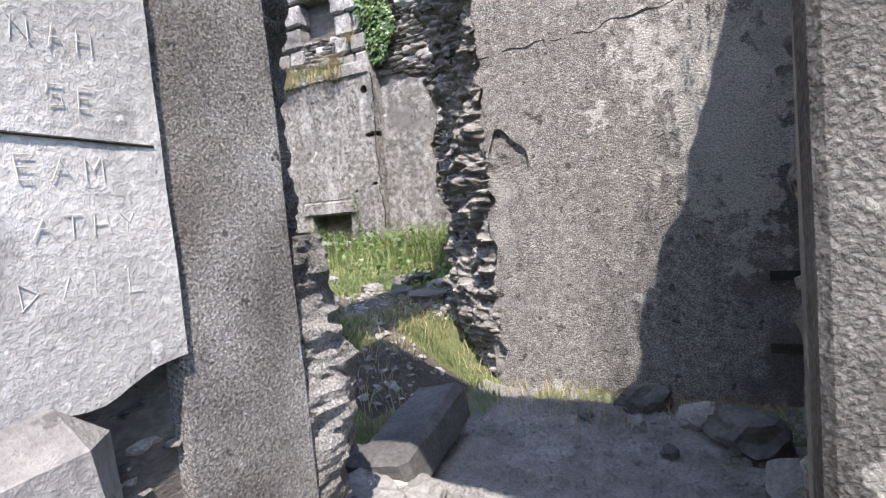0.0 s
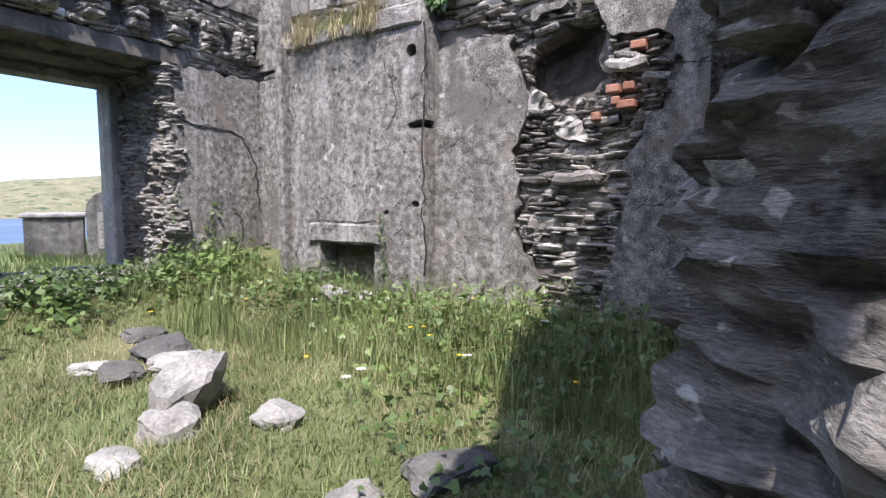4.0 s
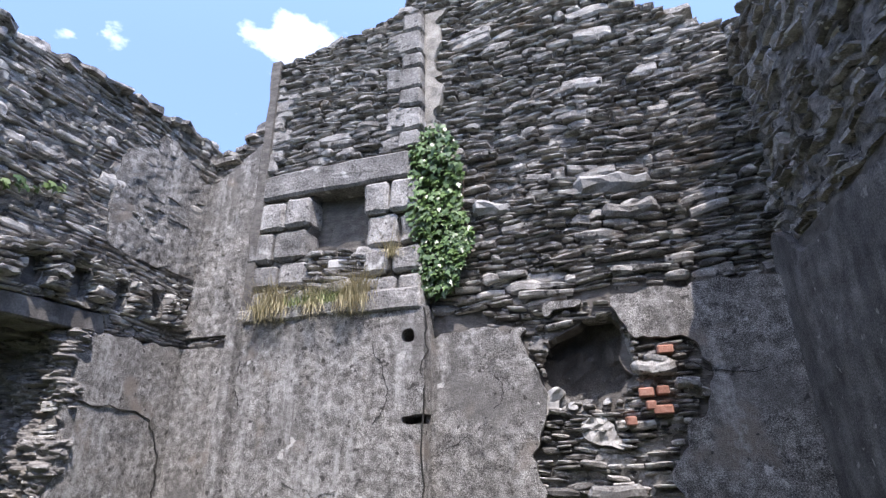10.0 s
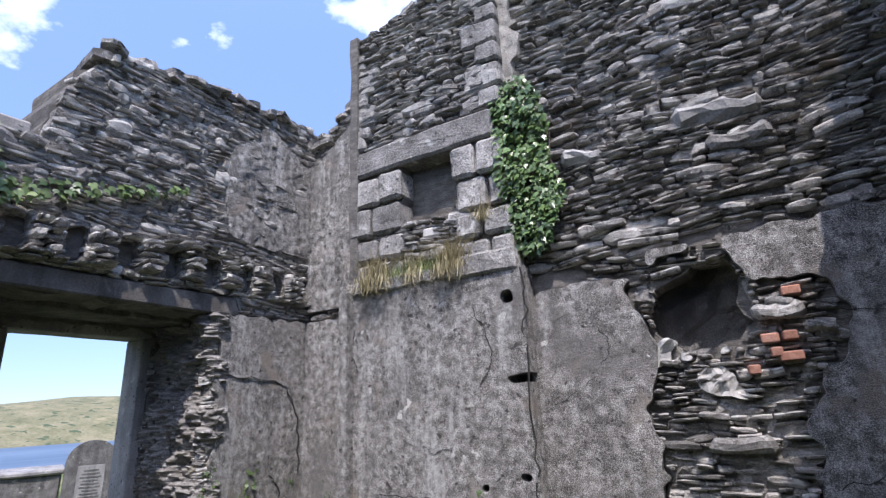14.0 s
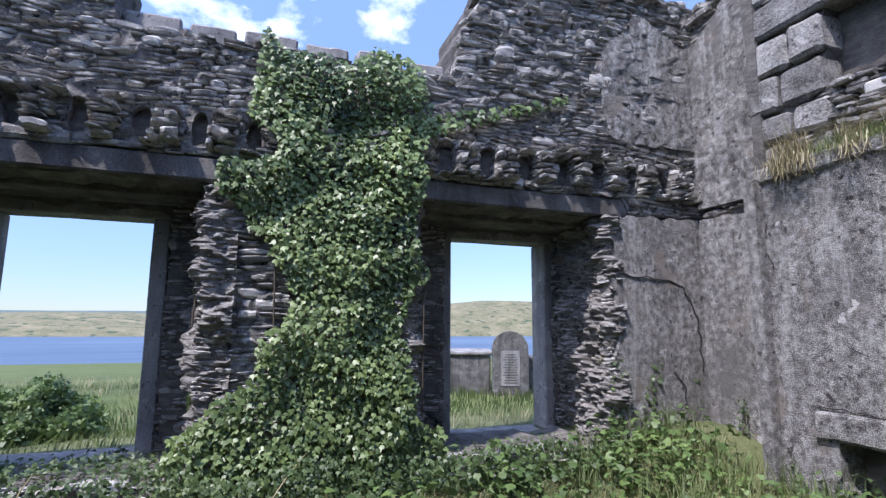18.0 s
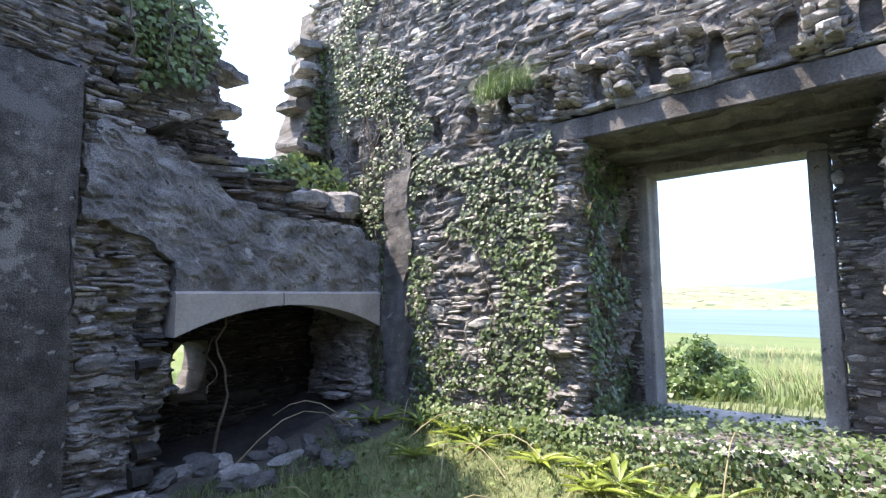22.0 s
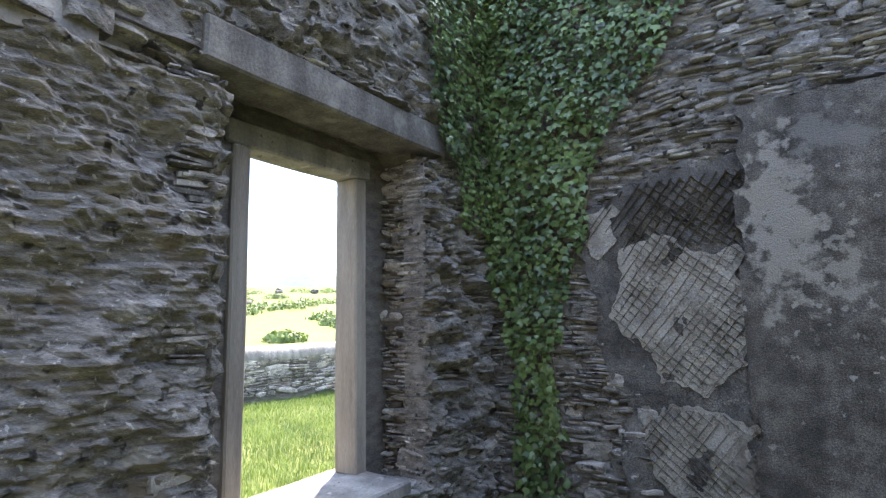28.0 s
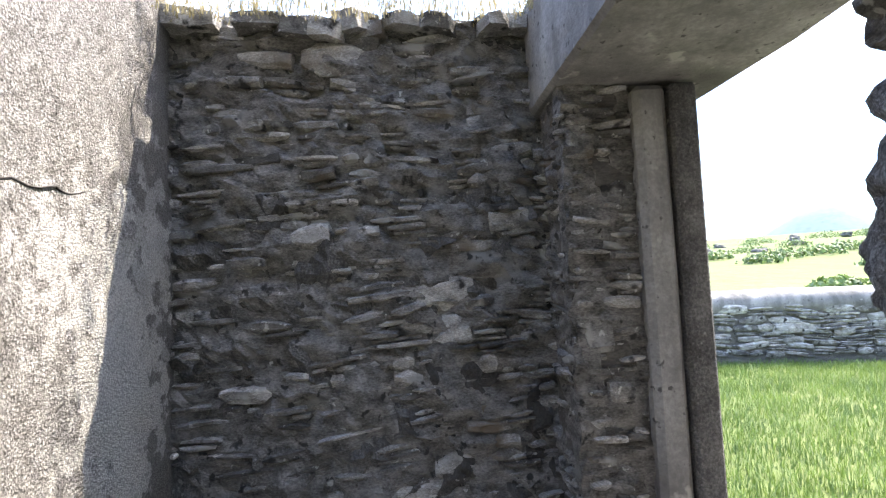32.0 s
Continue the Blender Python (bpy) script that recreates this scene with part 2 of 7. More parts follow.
def leafy(name, c1, c2, rough=0.5, through=0.25):
    """Leaf and blade material: light varies from leaf to leaf, and some light passes through."""
    m = bpy.data.materials.new(name)
    m.use_nodes = True
    nt = m.node_tree
    n, l = nt.nodes, nt.links
    bsdf = n["Principled BSDF"]
    bsdf.inputs["Roughness"].default_value = rough
    g = n.new("ShaderNodeNewGeometry")
    r = ramp_node(nt, [(0.0, c1), (1.0, c2)])
    nz = n.new("ShaderNodeTexNoise")
    nz.inputs["Scale"].default_value = 1.3
    ad = n.new("ShaderNodeMath")
    ad.operation = "MULTIPLY_ADD"
    ad.inputs[1].default_value = 0.6
    mm = n.new("ShaderNodeMath")
    mm.operation = "MULTIPLY_ADD"
    mm.inputs[1].default_value, mm.inputs[2].default_value = 1.6, -0.6
    l.new(g.outputs["Position"], nz.inputs["Vector"])
    l.new(nz.outputs[0], mm.inputs[0])
    l.new(g.outputs["Random Per Island"], ad.inputs[0])
    l.new(mm.outputs[0], ad.inputs[2])
    l.new(ad.outputs[0], r.inputs[0])
    l.new(r.outputs[0], bsdf.inputs["Base Color"])
    tr, mix = n.new("ShaderNodeBsdfTranslucent"), n.new("ShaderNodeMixShader")
    mix.inputs[0].default_value = through
    l.new(r.outputs[0], tr.inputs[0])
    l.new(bsdf.outputs[0], mix.inputs[1])
    l.new(tr.outputs[0], mix.inputs[2])
    l.new(mix.outputs[0], n["Material Output"].inputs[0])
    return m


SLATE = material("slate_rubble", [(0.30, (0.035, 0.033, 0.031)), (0.42, (0.14, 0.132, 0.123)), (0.53, (0.27, 0.256, 0.238)), (0.66, (0.50, 0.48, 0.45))], 9, 85, 1.0, 0.88, vary=0.6, stretch=(1, 1, 2.4), dist=0.022,
                 spots=[(7, 0.57, 0.66, (0.36, 0.35, 0.325)), (34, 0.63, 0.68, (0.50, 0.49, 0.455)), (3.2, 0.60, 0.72, (0.17, 0.135, 0.10)), (11, 0.60, 0.68, (0.035, 0.033, 0.031))])
SLATE_JOINED = material("slate_rubble_joined", [(0.30, (0.035, 0.033, 0.031)), (0.42, (0.14, 0.132, 0.123)), (0.53, (0.27, 0.256, 0.238)), (0.66, (0.50, 0.48, 0.45))], 9, 85, 1.0, 0.88, island=0.6, stretch=(1, 1, 2.4), dist=0.022,
                        spots=[(7, 0.57, 0.66, (0.36, 0.35, 0.325)), (34, 0.63, 0.68, (0.50, 0.49, 0.455)), (3.2, 0.60, 0.72, (0.17, 0.135, 0.10)), (11, 0.60, 0.68, (0.035, 0.033, 0.031))])
# slate with more lichen, tones also raised to make up for weak light westward
LICHENED_BRIGHTENED = [(0.30, (0.06, 0.057, 0.053)), (0.42, (0.20, 0.19, 0.177)), (0.53, (0.36, 0.343, 0.318)), (0.66, (0.58, 0.56, 0.525))]
LICHEN_SPOTS = [(7, 0.54, 0.64, (0.46, 0.45, 0.42)), (34, 0.62, 0.68, (0.56, 0.55, 0.52)), (3.2, 0.60, 0.72, (0.22, 0.18, 0.14)), (11, 0.63, 0.70, (0.05, 0.047, 0.043))]
SLATE_PALE = material("lichened_brightened_slate", LICHENED_BRIGHTENED, 9, 85, 1.0, 0.88, vary=0.5, stretch=(1, 1, 2.4), dist=0.022, spots=LICHEN_SPOTS)
SLATE_PALE_JOINED = material("lichened_brightened_slate_joined", LICHENED_BRIGHTENED, 9, 85, 1.0, 0.88, island=0.5, stretch=(1, 1, 2.4), dist=0.022, spots=LICHEN_SPOTS)
CORE = material("earth_mortar", [(0.3, (0.05, 0.046, 0.042)), (0.5, (0.13, 0.12, 0.108)), (0.75, (0.27, 0.25, 0.225))], 7, 45, 1.0, 0.95, dist=0.03, stretch=(1, 1, 2.5))
ROUGHCAST = material("roughcast_render", [(0.39, (0.055, 0.052, 0.048)), (0.47, (0.17, 0.162, 0.152)), (0.53, (0.30, 0.288, 0.27)), (0.60, (0.56, 0.545, 0.52))], 16, 120, 1.0, 0.95, dist=0.022, grain=0.66, pebble=(120, 0.3), runs=(0.73, 0.88, (0.50, 0.49, 0.47)),
                     spots=[(1.1, 0.54, 0.72, (0.17, 0.162, 0.152)), (2.6, 0.60, 0.70, (0.25, 0.22, 0.19)), (15, 0.64, 0.69, (0.07, 0.066, 0.062)), (5.5, 0.69, 0.72, (0.58, 0.565, 0.54))], streaks=0.14)
PEBBLED = material("pebbled_render", [(0.38, (0.12, 0.113, 0.105)), (0.46, (0.24, 0.228, 0.214)), (0.53, (0.36, 0.345, 0.325)), (0.61, (0.58, 0.565, 0.54))], 4, 130, 1.0, 0.95, dist=0.025, grain=0.6, pebble=(150, 0.35),
                   spots=[(1.6, 0.54, 0.70, (0.26, 0.232, 0.205)), (16, 0.66, 0.70, (0.12, 0.113, 0.105)), (6, 0.69, 0.73, (0.55, 0.535, 0.51))], streaks=0.1, runs=(0.80, 0.92, (0.52, 0.51, 0.49)))
# first zone darkens the render towards the inner corner, the others are paler
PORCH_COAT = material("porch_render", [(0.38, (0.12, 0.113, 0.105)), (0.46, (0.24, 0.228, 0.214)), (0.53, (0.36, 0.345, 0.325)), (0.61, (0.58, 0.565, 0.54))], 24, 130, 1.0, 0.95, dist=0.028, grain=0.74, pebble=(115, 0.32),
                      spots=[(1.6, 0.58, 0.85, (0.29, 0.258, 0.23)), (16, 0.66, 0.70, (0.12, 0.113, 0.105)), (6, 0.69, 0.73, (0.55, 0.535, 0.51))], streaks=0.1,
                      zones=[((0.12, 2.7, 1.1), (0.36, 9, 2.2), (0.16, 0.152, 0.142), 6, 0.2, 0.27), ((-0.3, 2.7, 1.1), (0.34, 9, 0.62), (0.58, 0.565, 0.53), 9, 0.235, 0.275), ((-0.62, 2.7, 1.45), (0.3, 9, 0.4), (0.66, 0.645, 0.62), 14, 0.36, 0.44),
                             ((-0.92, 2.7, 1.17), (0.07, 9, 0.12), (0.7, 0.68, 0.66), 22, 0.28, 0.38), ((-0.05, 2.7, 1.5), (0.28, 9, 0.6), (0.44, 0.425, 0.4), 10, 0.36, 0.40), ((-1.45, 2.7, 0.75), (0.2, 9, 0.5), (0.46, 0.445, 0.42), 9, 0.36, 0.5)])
PANEL = material("limewashed_panel", [(0.36, (0.05, 0.045, 0.04)), (0.49, (0.125, 0.113, 0.1)), (0.64, (0.27, 0.248, 0.22))], 9, 100, 1.0, 0.92, dist=0.02, grain=0.6, pebble=(110, 0.15), streaks=0.25,
                 spots=[(12, 0.66, 0.69, (0.36, 0.345, 0.315)), (1.0, 0.52, 0.72, (0.05, 0.047, 0.044))],
                 zones=[((-4.27, -2.4, 2.25), (0.24, 9, 0.7), (0.38, 0.355, 0.315), 8, 0.24, 0.34), ((-4.6, -2.4, 1.9), (0.3, 9, 0.6), (0.34, 0.32, 0.285), 14, 0.40, 0.47), ((-4.5, -2.4, 2.8), (0.35, 9, 0.3), (0.22, 0.21, 0.195), 6, 0.32, 0.42)])
SOIL = material("bare_earth", [(0.3, (0.03, 0.027, 0.023)), (0.5, (0.075, 0.066, 0.056)), (0.72, (0.17, 0.15, 0.128))], 3, 40, 1.0, 0.95, dist=0.03)
# dark render; its tone also stands for shade on east wall, jamb and tomb
DARK_AND_SHADED = material("dark_and_shaded_render", [(0.36, (0.055, 0.052, 0.048)), (0.49, (0.125, 0.118, 0.11)), (0.64, (0.26, 0.247, 0.228))], 8, 100, 1.0, 0.92, dist=0.02, grain=0.6, pebble=(110, 0.15),
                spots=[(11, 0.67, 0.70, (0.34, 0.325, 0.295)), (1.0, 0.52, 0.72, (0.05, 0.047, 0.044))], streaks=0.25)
PALE = material("scratched_lime", [(0.3, (0.42, 0.405, 0.38)), (0.5, (0.5, 0.48, 0.455)), (0.7, (0.58, 0.56, 0.53))], 6.0, 60, 0.3, 0.95, dist=0.003)
SCORED = material("scored_undercoat", [(0.36, (0.16, 0.148, 0.13)), (0.49, (0.29, 0.27, 0.24)), (0.62, (0.46, 0.435, 0.39))], 8.0, 80, 1.0, 0.93, dist=0.025, grain=0.62, spots=[(2.2, 0.58, 0.68, (0.2, 0.18, 0.155)), (9, 0.60, 0.68, (0.36, 0.34, 0.305))])
CONCRETE = material("weathered_concrete", [(0.3, (0.13, 0.125, 0.118)), (0.5, (0.22, 0.21, 0.198)), (0.72, (0.36, 0.345, 0.32))], 3.0, 55, 0.8, 0.9, dist=0.015,
                    spots=[(2.0, 0.58, 0.75, (0.10, 0.095, 0.09)), (9, 0.64, 0.7, (0.36, 0.345, 0.31)), (24, 0.64, 0.69, (0.09, 0.085, 0.08))], streaks=0.25)
SMOOTH = material("smooth_lime_plaster", [(0.3, (0.25, 0.24, 0.225)), (0.5, (0.40, 0.385, 0.36)), (0.66, (0.56, 0.54, 0.51))], 3.0, 60, 0.8, 0.92, dist=0.012, spots=[(7, 0.58, 0.68, (0.27, 0.26, 0.245)), (28, 0.62, 0.68, (0.55, 0.53, 0.5))])
TIMBER_GREY = material("weathered_jamb_facing", [(0.3, (0.15, 0.13, 0.11)), (0.5, (0.25, 0.222, 0.19)), (0.7, (0.36, 0.325, 0.285))], 2.5, 40, 0.5, 0.85, dist=0.005, stretch=(6, 6, 0.5))
# much darker than the concrete, with streaks and a few paler spots
LINTEL = material("dark_lintel", [(0.36, (0.055, 0.05, 0.046)), (0.5, (0.11, 0.103, 0.095)), (0.66, (0.19, 0.18, 0.165))], 2.5, 55, 0.8, 0.92, dist=0.015, streaks=0.3,
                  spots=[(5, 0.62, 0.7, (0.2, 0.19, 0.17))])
MORTAR = material("pale_lime_mortar", [(0.36, (0.10, 0.096, 0.088)), (0.5, (0.22, 0.21, 0.195)), (0.66, (0.40, 0.385, 0.355))], 6, 60, 1.0, 0.95, dist=0.03)
RUBBLE = material("mortared_rubble", [(0.36, (0.065, 0.06, 0.055)), (0.48, (0.18, 0.169, 0.155)), (0.62, (0.36, 0.338, 0.31))], 11, 70, 1.0, 0.93, dist=0.05, stretch=(1, 1, 2.2),
                  spots=[(5, 0.60, 0.70, (0.30, 0.285, 0.26)), (17, 0.62, 0.68, (0.05, 0.047, 0.043))])
CRAG = material("crumbling_slate", [(0.32, (0.045, 0.042, 0.038)), (0.45, (0.15, 0.141, 0.13)), (0.55, (0.26, 0.245, 0.226)), (0.68, (0.44, 0.42, 0.39))], 8, 70, 1.0, 0.92, dist=0.025, stretch=(1, 1, 5),
                spots=[(6, 0.60, 0.70, (0.30, 0.285, 0.26)), (30, 0.64, 0.69, (0.48, 0.465, 0.43)), (3, 0.60, 0.72, (0.19, 0.155, 0.115)), (13, 0.62, 0.69, (0.04, 0.037, 0.034))])
MANTEL = material("dressed_limestone", [(0.3, (0.24, 0.21, 0.18)), (0.5, (0.36, 0.325, 0.285)), (0.7, (0.46, 0.43, 0.385))], 4.0, 40, 0.3, 0.85, dist=0.006)
QUOIN = material("dressed_granite", [(0.36, (0.10, 0.094, 0.088)), (0.48, (0.21, 0.20, 0.187)), (0.64, (0.40, 0.385, 0.36))], 5.0, 50, 1.0, 0.93, vary=0.25, dist=0.03, grain=0.6,
                 spots=[(6, 0.62, 0.70, (0.45, 0.44, 0.41)), (18, 0.62, 0.68, (0.08, 0.075, 0.07))])
BRICK = material("red_brick", [(0.36, (0.17, 0.08, 0.055)), (0.5, (0.28, 0.135, 0.095)), (0.66, (0.36, 0.23, 0.18))], 9, 70, 0.5, 0.9, vary=0.2, dist=0.008)
ROCK = material("pale_limestone_rock", [(0.34, (0.12, 0.116, 0.11)), (0.5, (0.235, 0.228, 0.215)), (0.68, (0.40, 0.39, 0.37))], 5, 50, 0.9, 0.9, vary=0.25, dist=0.02)
SLAB = material("dark_slate_slab", [(0.34, (0.045, 0.044, 0.042)), (0.5, (0.085, 0.083, 0.08)), (0.68, (0.16, 0.155, 0.147))], 4, 50, 0.5, 0.85, dist=0.012)
EARTH = material("turf_and_earth", [(0.3, (0.05, 0.06, 0.026)), (0.5, (0.11, 0.125, 0.052)), (0.72, (0.21, 0.205, 0.115))], 1.4, 28, 0.9, 0.95, dist=0.05)
GRAVEL = material("grey_gravel", [(0.3, (0.09, 0.086, 0.082)), (0.5, (0.21, 0.203, 0.194)), (0.75, (0.42, 0.41, 0.39))], 6, 70, 1.0, 0.95, dist=0.03)
IVY = leafy("ivy_leaf", (0.036, 0.074, 0.022), (0.25, 0.33, 0.12), 0.42, 0.28)
IVY_MID = leafy("wall_ivy_leaf", (0.024, 0.05, 0.016), (0.13, 0.19, 0.066), 0.5, 0.25)
IVY_DARK = leafy("dark_ivy_leaf", (0.025, 0.058, 0.02), (0.17, 0.26, 0.09), 0.32, 0.22)
GRASS = leafy("grass_blade", (0.06, 0.095, 0.028), (0.24, 0.29, 0.115), 0.6, 0.35)
FIELD_GRASS = leafy("field_grass_blade", (0.05, 0.10, 0.02), (0.17, 0.25, 0.06), 0.6, 0.35)
HAY = leafy("dry_grass_blade", (0.20, 0.17, 0.08), (0.48, 0.42, 0.26), 0.7, 0.35)
FERN = leafy("fern_frond", (0.08, 0.125, 0.02), (0.27, 0.33, 0.06), 0.45, 0.35)
WEED = leafy("weed_leaf", (0.03, 0.065, 0.02), (0.17, 0.25, 0.075), 0.5, 0.3)
STEM = material("ivy_stem", [(0.3, (0.06, 0.045, 0.03)), (0.6, (0.13, 0.10, 0.075)), (0.8, (0.22, 0.18, 0.14))], 12, 60, 0.5, 0.9, dist=0.004)
PETAL = material("yellow_petal", [(0.3, (0.7, 0.45, 0.01)), (0.6, (0.8, 0.58, 0.02)), (0.8, (0.85, 0.65, 0.05))], 20, 80, 0.2, 0.6)
FIELD = material("rough_pasture", [(0.3, (0.04, 0.06, 0.018)), (0.5, (0.08, 0.105, 0.03)), (0.72, (0.14, 0.15, 0.055))], 0.06, 0.9, 0.5, 0.95, dist=0.3, spots=[(0.02, 0.6, 0.7, (0.22, 0.19, 0.08))])
HILL = material("distant_patchwork_hill", [(0.3, (0.075, 0.085, 0.04)), (0.5, (0.15, 0.14, 0.08)), (0.72, (0.26, 0.225, 0.15))], 0.1, 0.7, 0.2, 1.0, dist=0.2, spots=[(0.17, 0.58, 0.62, (0.05, 0.075, 0.04)), (0.07, 0.6, 0.68, (0.22, 0.195, 0.115))])
# distance haze is put into this blue-green base colour
MOUNTAIN = material("haze_tinted_mountain", [(0.3, (0.06, 0.095, 0.095)), (0.5, (0.085, 0.125, 0.125)), (0.72, (0.11, 0.15, 0.145))], 0.004, 0.03, 0.2, 1.0, dist=0.5)
GORSE = material("gorse_hillside", [(0.38, (0.03, 0.05, 0.012)), (0.5, (0.10, 0.105, 0.016)), (0.62, (0.25, 0.20, 0.014))], 0.12, 0.9, 0.5, 0.95, dist=0.2, spots=[(0.16, 0.64, 0.70, (0.045, 0.07, 0.03))])
SEA = material("blue_sea", [(0.3, (0.06, 0.095, 0.145)), (0.5, (0.085, 0.125, 0.18)), (0.7, (0.13, 0.18, 0.24))], 0.01, 0.12, 0.25, 0.6, dist=0.4, stretch=(1, 0.2, 1), spec=0.05)
# near-black for hearth and flue; also stands for shade in cracks and slots
SOOT_AND_SHADE = material("sooty_stone_and_shade", [(0.3, (0.015, 0.014, 0.013)), (0.5, (0.035, 0.033, 0.03)), (0.75, (0.08, 0.075, 0.07))], 5, 40, 0.8, 0.95, dist=0.03)

# ---- building blocks ----
def mesh_object(name, verts, faces, mat, parent=None, label="", smooth=False):
    me = bpy.data.meshes.new(name)
    me.from_pydata([tuple(v) for v in verts] if not isinstance(verts, np.ndarray) else verts.tolist(), [], faces)
    me.materials.append(mat)
    if smooth:
        me.shade_smooth()
    me.update()
    ob = new(name, me)
    if parent:
        ob.parent = parent
    return tagged(ob, label) if label else ob


def part(name, bm, mat, parent, label="", smooth=False):
    """Links a bmesh as one mesh object under a thing or part."""
    me = bpy.data.meshes.new(name)
    bm.to_mesh(me)
    bm.free()
    me.materials.append(mat)
    if smooth:
        me.shade_smooth()
    ob = new(name, me)
    if parent:
        ob.parent = parent
    return tagged(ob, label) if label else ob


def thing(name, label, category, kind="", group="", at=(0, 0, 0)):
    ob = new(name)
    ob.location = at
    return tagged(ob, label, category, group, kind)


def rough_block(size, seed, cuts=3, wear=0.012, bevel=0.015):
    """A box with worn, slightly uneven faces and rounded edges, centred on its base."""
    bm = bmesh.new()
    bmesh.ops.create_cube(bm, size=1)
    bmesh.ops.scale(bm, vec=size, verts=bm.verts)
    if bevel:
        bmesh.ops.bevel(bm, geom=bm.edges[:], offset=min(bevel, min(size) * 0.3), segments=1, affect="EDGES")
    if cuts:
        long_edges = [e for e in bm.edges if e.calc_length() > 0.12]
        bmesh.ops.subdivide_edges(bm, edges=long_edges, cuts=cuts, use_grid_fill=True)
    for v in bm.verts:
        v.co += noise.noise_vector(v.co * 4.0 + Vector((seed * 3.7, seed, -seed))) * wear + noise.noise_vector(v.co * 14 + Vector((seed, 2, 1))) * wear * 0.5
        v.co.z += size[2] / 2
    return bm


class Plane:
    """A wall plane: u runs along it, v is height, w stands out of it."""

    def __init__(self, axis, at, sign):
        self.axis, self.at, self.sign = axis, at, sign

    def p(self, u, v, w=0.0):
        d = self.at + self.sign * w
        return Vector((u, d, v)) if self.axis == "y" else Vector((d, u, v))

    def basis(self):
        n = Vector((0, self.sign, 0)) if self.axis == "y" else Vector((self.sign, 0, 0))
        along = Vector((0, 0, 1)).cross(n)
        return Matrix((along, Vector((0, 0, 1)), n)).transposed()


class Slant(Plane):
    """A wall plane at any bearing: u runs from the first point to the second, w stands out to the left of that way."""

    def __init__(self, a, b, sign=1):
        self.o, self.d = Vector((*a, 0)), (Vector((*b, 0)) - Vector((*a, 0))).normalized()
        self.n = Vector((0, 0, 1)).cross(self.d) * sign
        self.axis, self.sign = "y", -1

    def p(self, u, v, w=0.0):
        return self.o + self.d * u + Vector((0, 0, v)) + self.n * w

    def basis(self):
        return Matrix((Vector((0, 0, 1)).cross(self.n), Vector((0, 0, 1)), self.n)).transposed()


def wobble(u, v, k, seed):
    return noise.noise(Vector((u * k, v * k, seed)))


def slab(name, plane, u0, u1, v0, v1, cell, inside, front, back, mat, parent=None, label="", relief=0.02, jitter=0.35, seed=0.0, rfreq=2.5, bfree=True, beds=1.0):
    """A sheet or wall of the given depth cut out of a grid: it exists where inside(u, v) holds, with ragged edges and an uneven face."""
    nu, nv = max(1, round((u1 - u0) / cell)), max(1, round((v1 - v0) / cell))
    du, dv = (u1 - u0) / nu, (v1 - v0) / nv
    on = [[inside(u0 + (i + 0.5) * du, v0 + (j + 0.5) * dv) for j in range(nv)] for i in range(nu)]
    index, verts, faces, place, ring = {}, [], [], {}, {}
    for i in range(nu):
        for j in range(nv):
            if on[i][j]:
                for (a, b), (c, d), off in (((i, j), (i, j + 1), i == 0 or not on[i - 1][j]), ((i + 1, j), (i + 1, j + 1), i == nu - 1 or not on[i + 1][j]),
                                            ((i, j), (i + 1, j), j == 0 or not on[i][j - 1]), ((i, j + 1), (i + 1, j + 1), j == nv - 1 or not on[i][j + 1])):
                    if off:
                        ring.setdefault((a, b), set()).add((c, d))
                        ring.setdefault((c, d), set()).add((a, b))
    for k in ring:
        place[k] = (u0 + k[0] * du, v0 + k[1] * dv)
    for _ in range(2):
        moved = {}
        for k, near in ring.items():
            if 0 < k[0] < nu and 0 < k[1] < nv:
                au, av = sum(place[m][0] for m in near) / len(near), sum(place[m][1] for m in near) / len(near)
                moved[k] = (0.4 * place[k][0] + 0.6 * au, 0.4 * place[k][1] + 0.6 * av)
        place.update(moved)

    def vert(i, j, side):
        key = (i, j, side)
        if key not in index:
            u, v = place.get((i, j), (u0 + i * du, v0 + j * dv))
            ou = wobble(u, v, 9, seed + 3) * cell * jitter * 2 if 0 < i < nu else 0
            ov = wobble(u, v, 9, seed + 7) * cell * jitter * 2 if 0 < j < nv else 0
            w = front + relief * (wobble(u, v * beds, rfreq, seed) + 0.5 * wobble(u, v * beds, rfreq * 4, seed + 1)) if side else back
            index[key] = len(verts)
            verts.append(plane.p(u + ou, v + ov, w))
        return index[key]

    flip = (plane.axis == "y") == (plane.sign > 0)
    def face(a, b, c, d):
        faces.append((a, d, c, b) if flip else (a, b, c, d))
    for i in range(nu):
        for j in range(nv):
            if not on[i][j]:
                continue
            face(vert(i, j, 1), vert(i + 1, j, 1), vert(i + 1, j + 1, 1), vert(i, j + 1, 1))
            if bfree:
                face(vert(i, j, 0), vert(i, j + 1, 0), vert(i + 1, j + 1, 0), vert(i + 1, j, 0))
            if i == 0 or not on[i - 1][j]:
                face(vert(i, j, 0), vert(i, j, 1), vert(i, j + 1, 1), vert(i, j + 1, 0))
            if i == nu - 1 or not on[i + 1][j]:
                face(vert(i + 1, j, 1), vert(i + 1, j, 0), vert(i + 1, j + 1, 0), vert(i + 1, j + 1, 1))
            if j == 0 or not on[i][j - 1]:
                face(vert(i, j, 0), vert(i + 1, j, 0), vert(i + 1, j, 1), vert(i, j, 1))
            if j == nv - 1 or not on[i][j + 1]:
                face(vert(i, j + 1, 1), vert(i + 1, j + 1, 1), vert(i + 1, j + 1, 0), vert(i, j + 1, 0))
    return mesh_object(name, verts, faces, mat, parent, label)


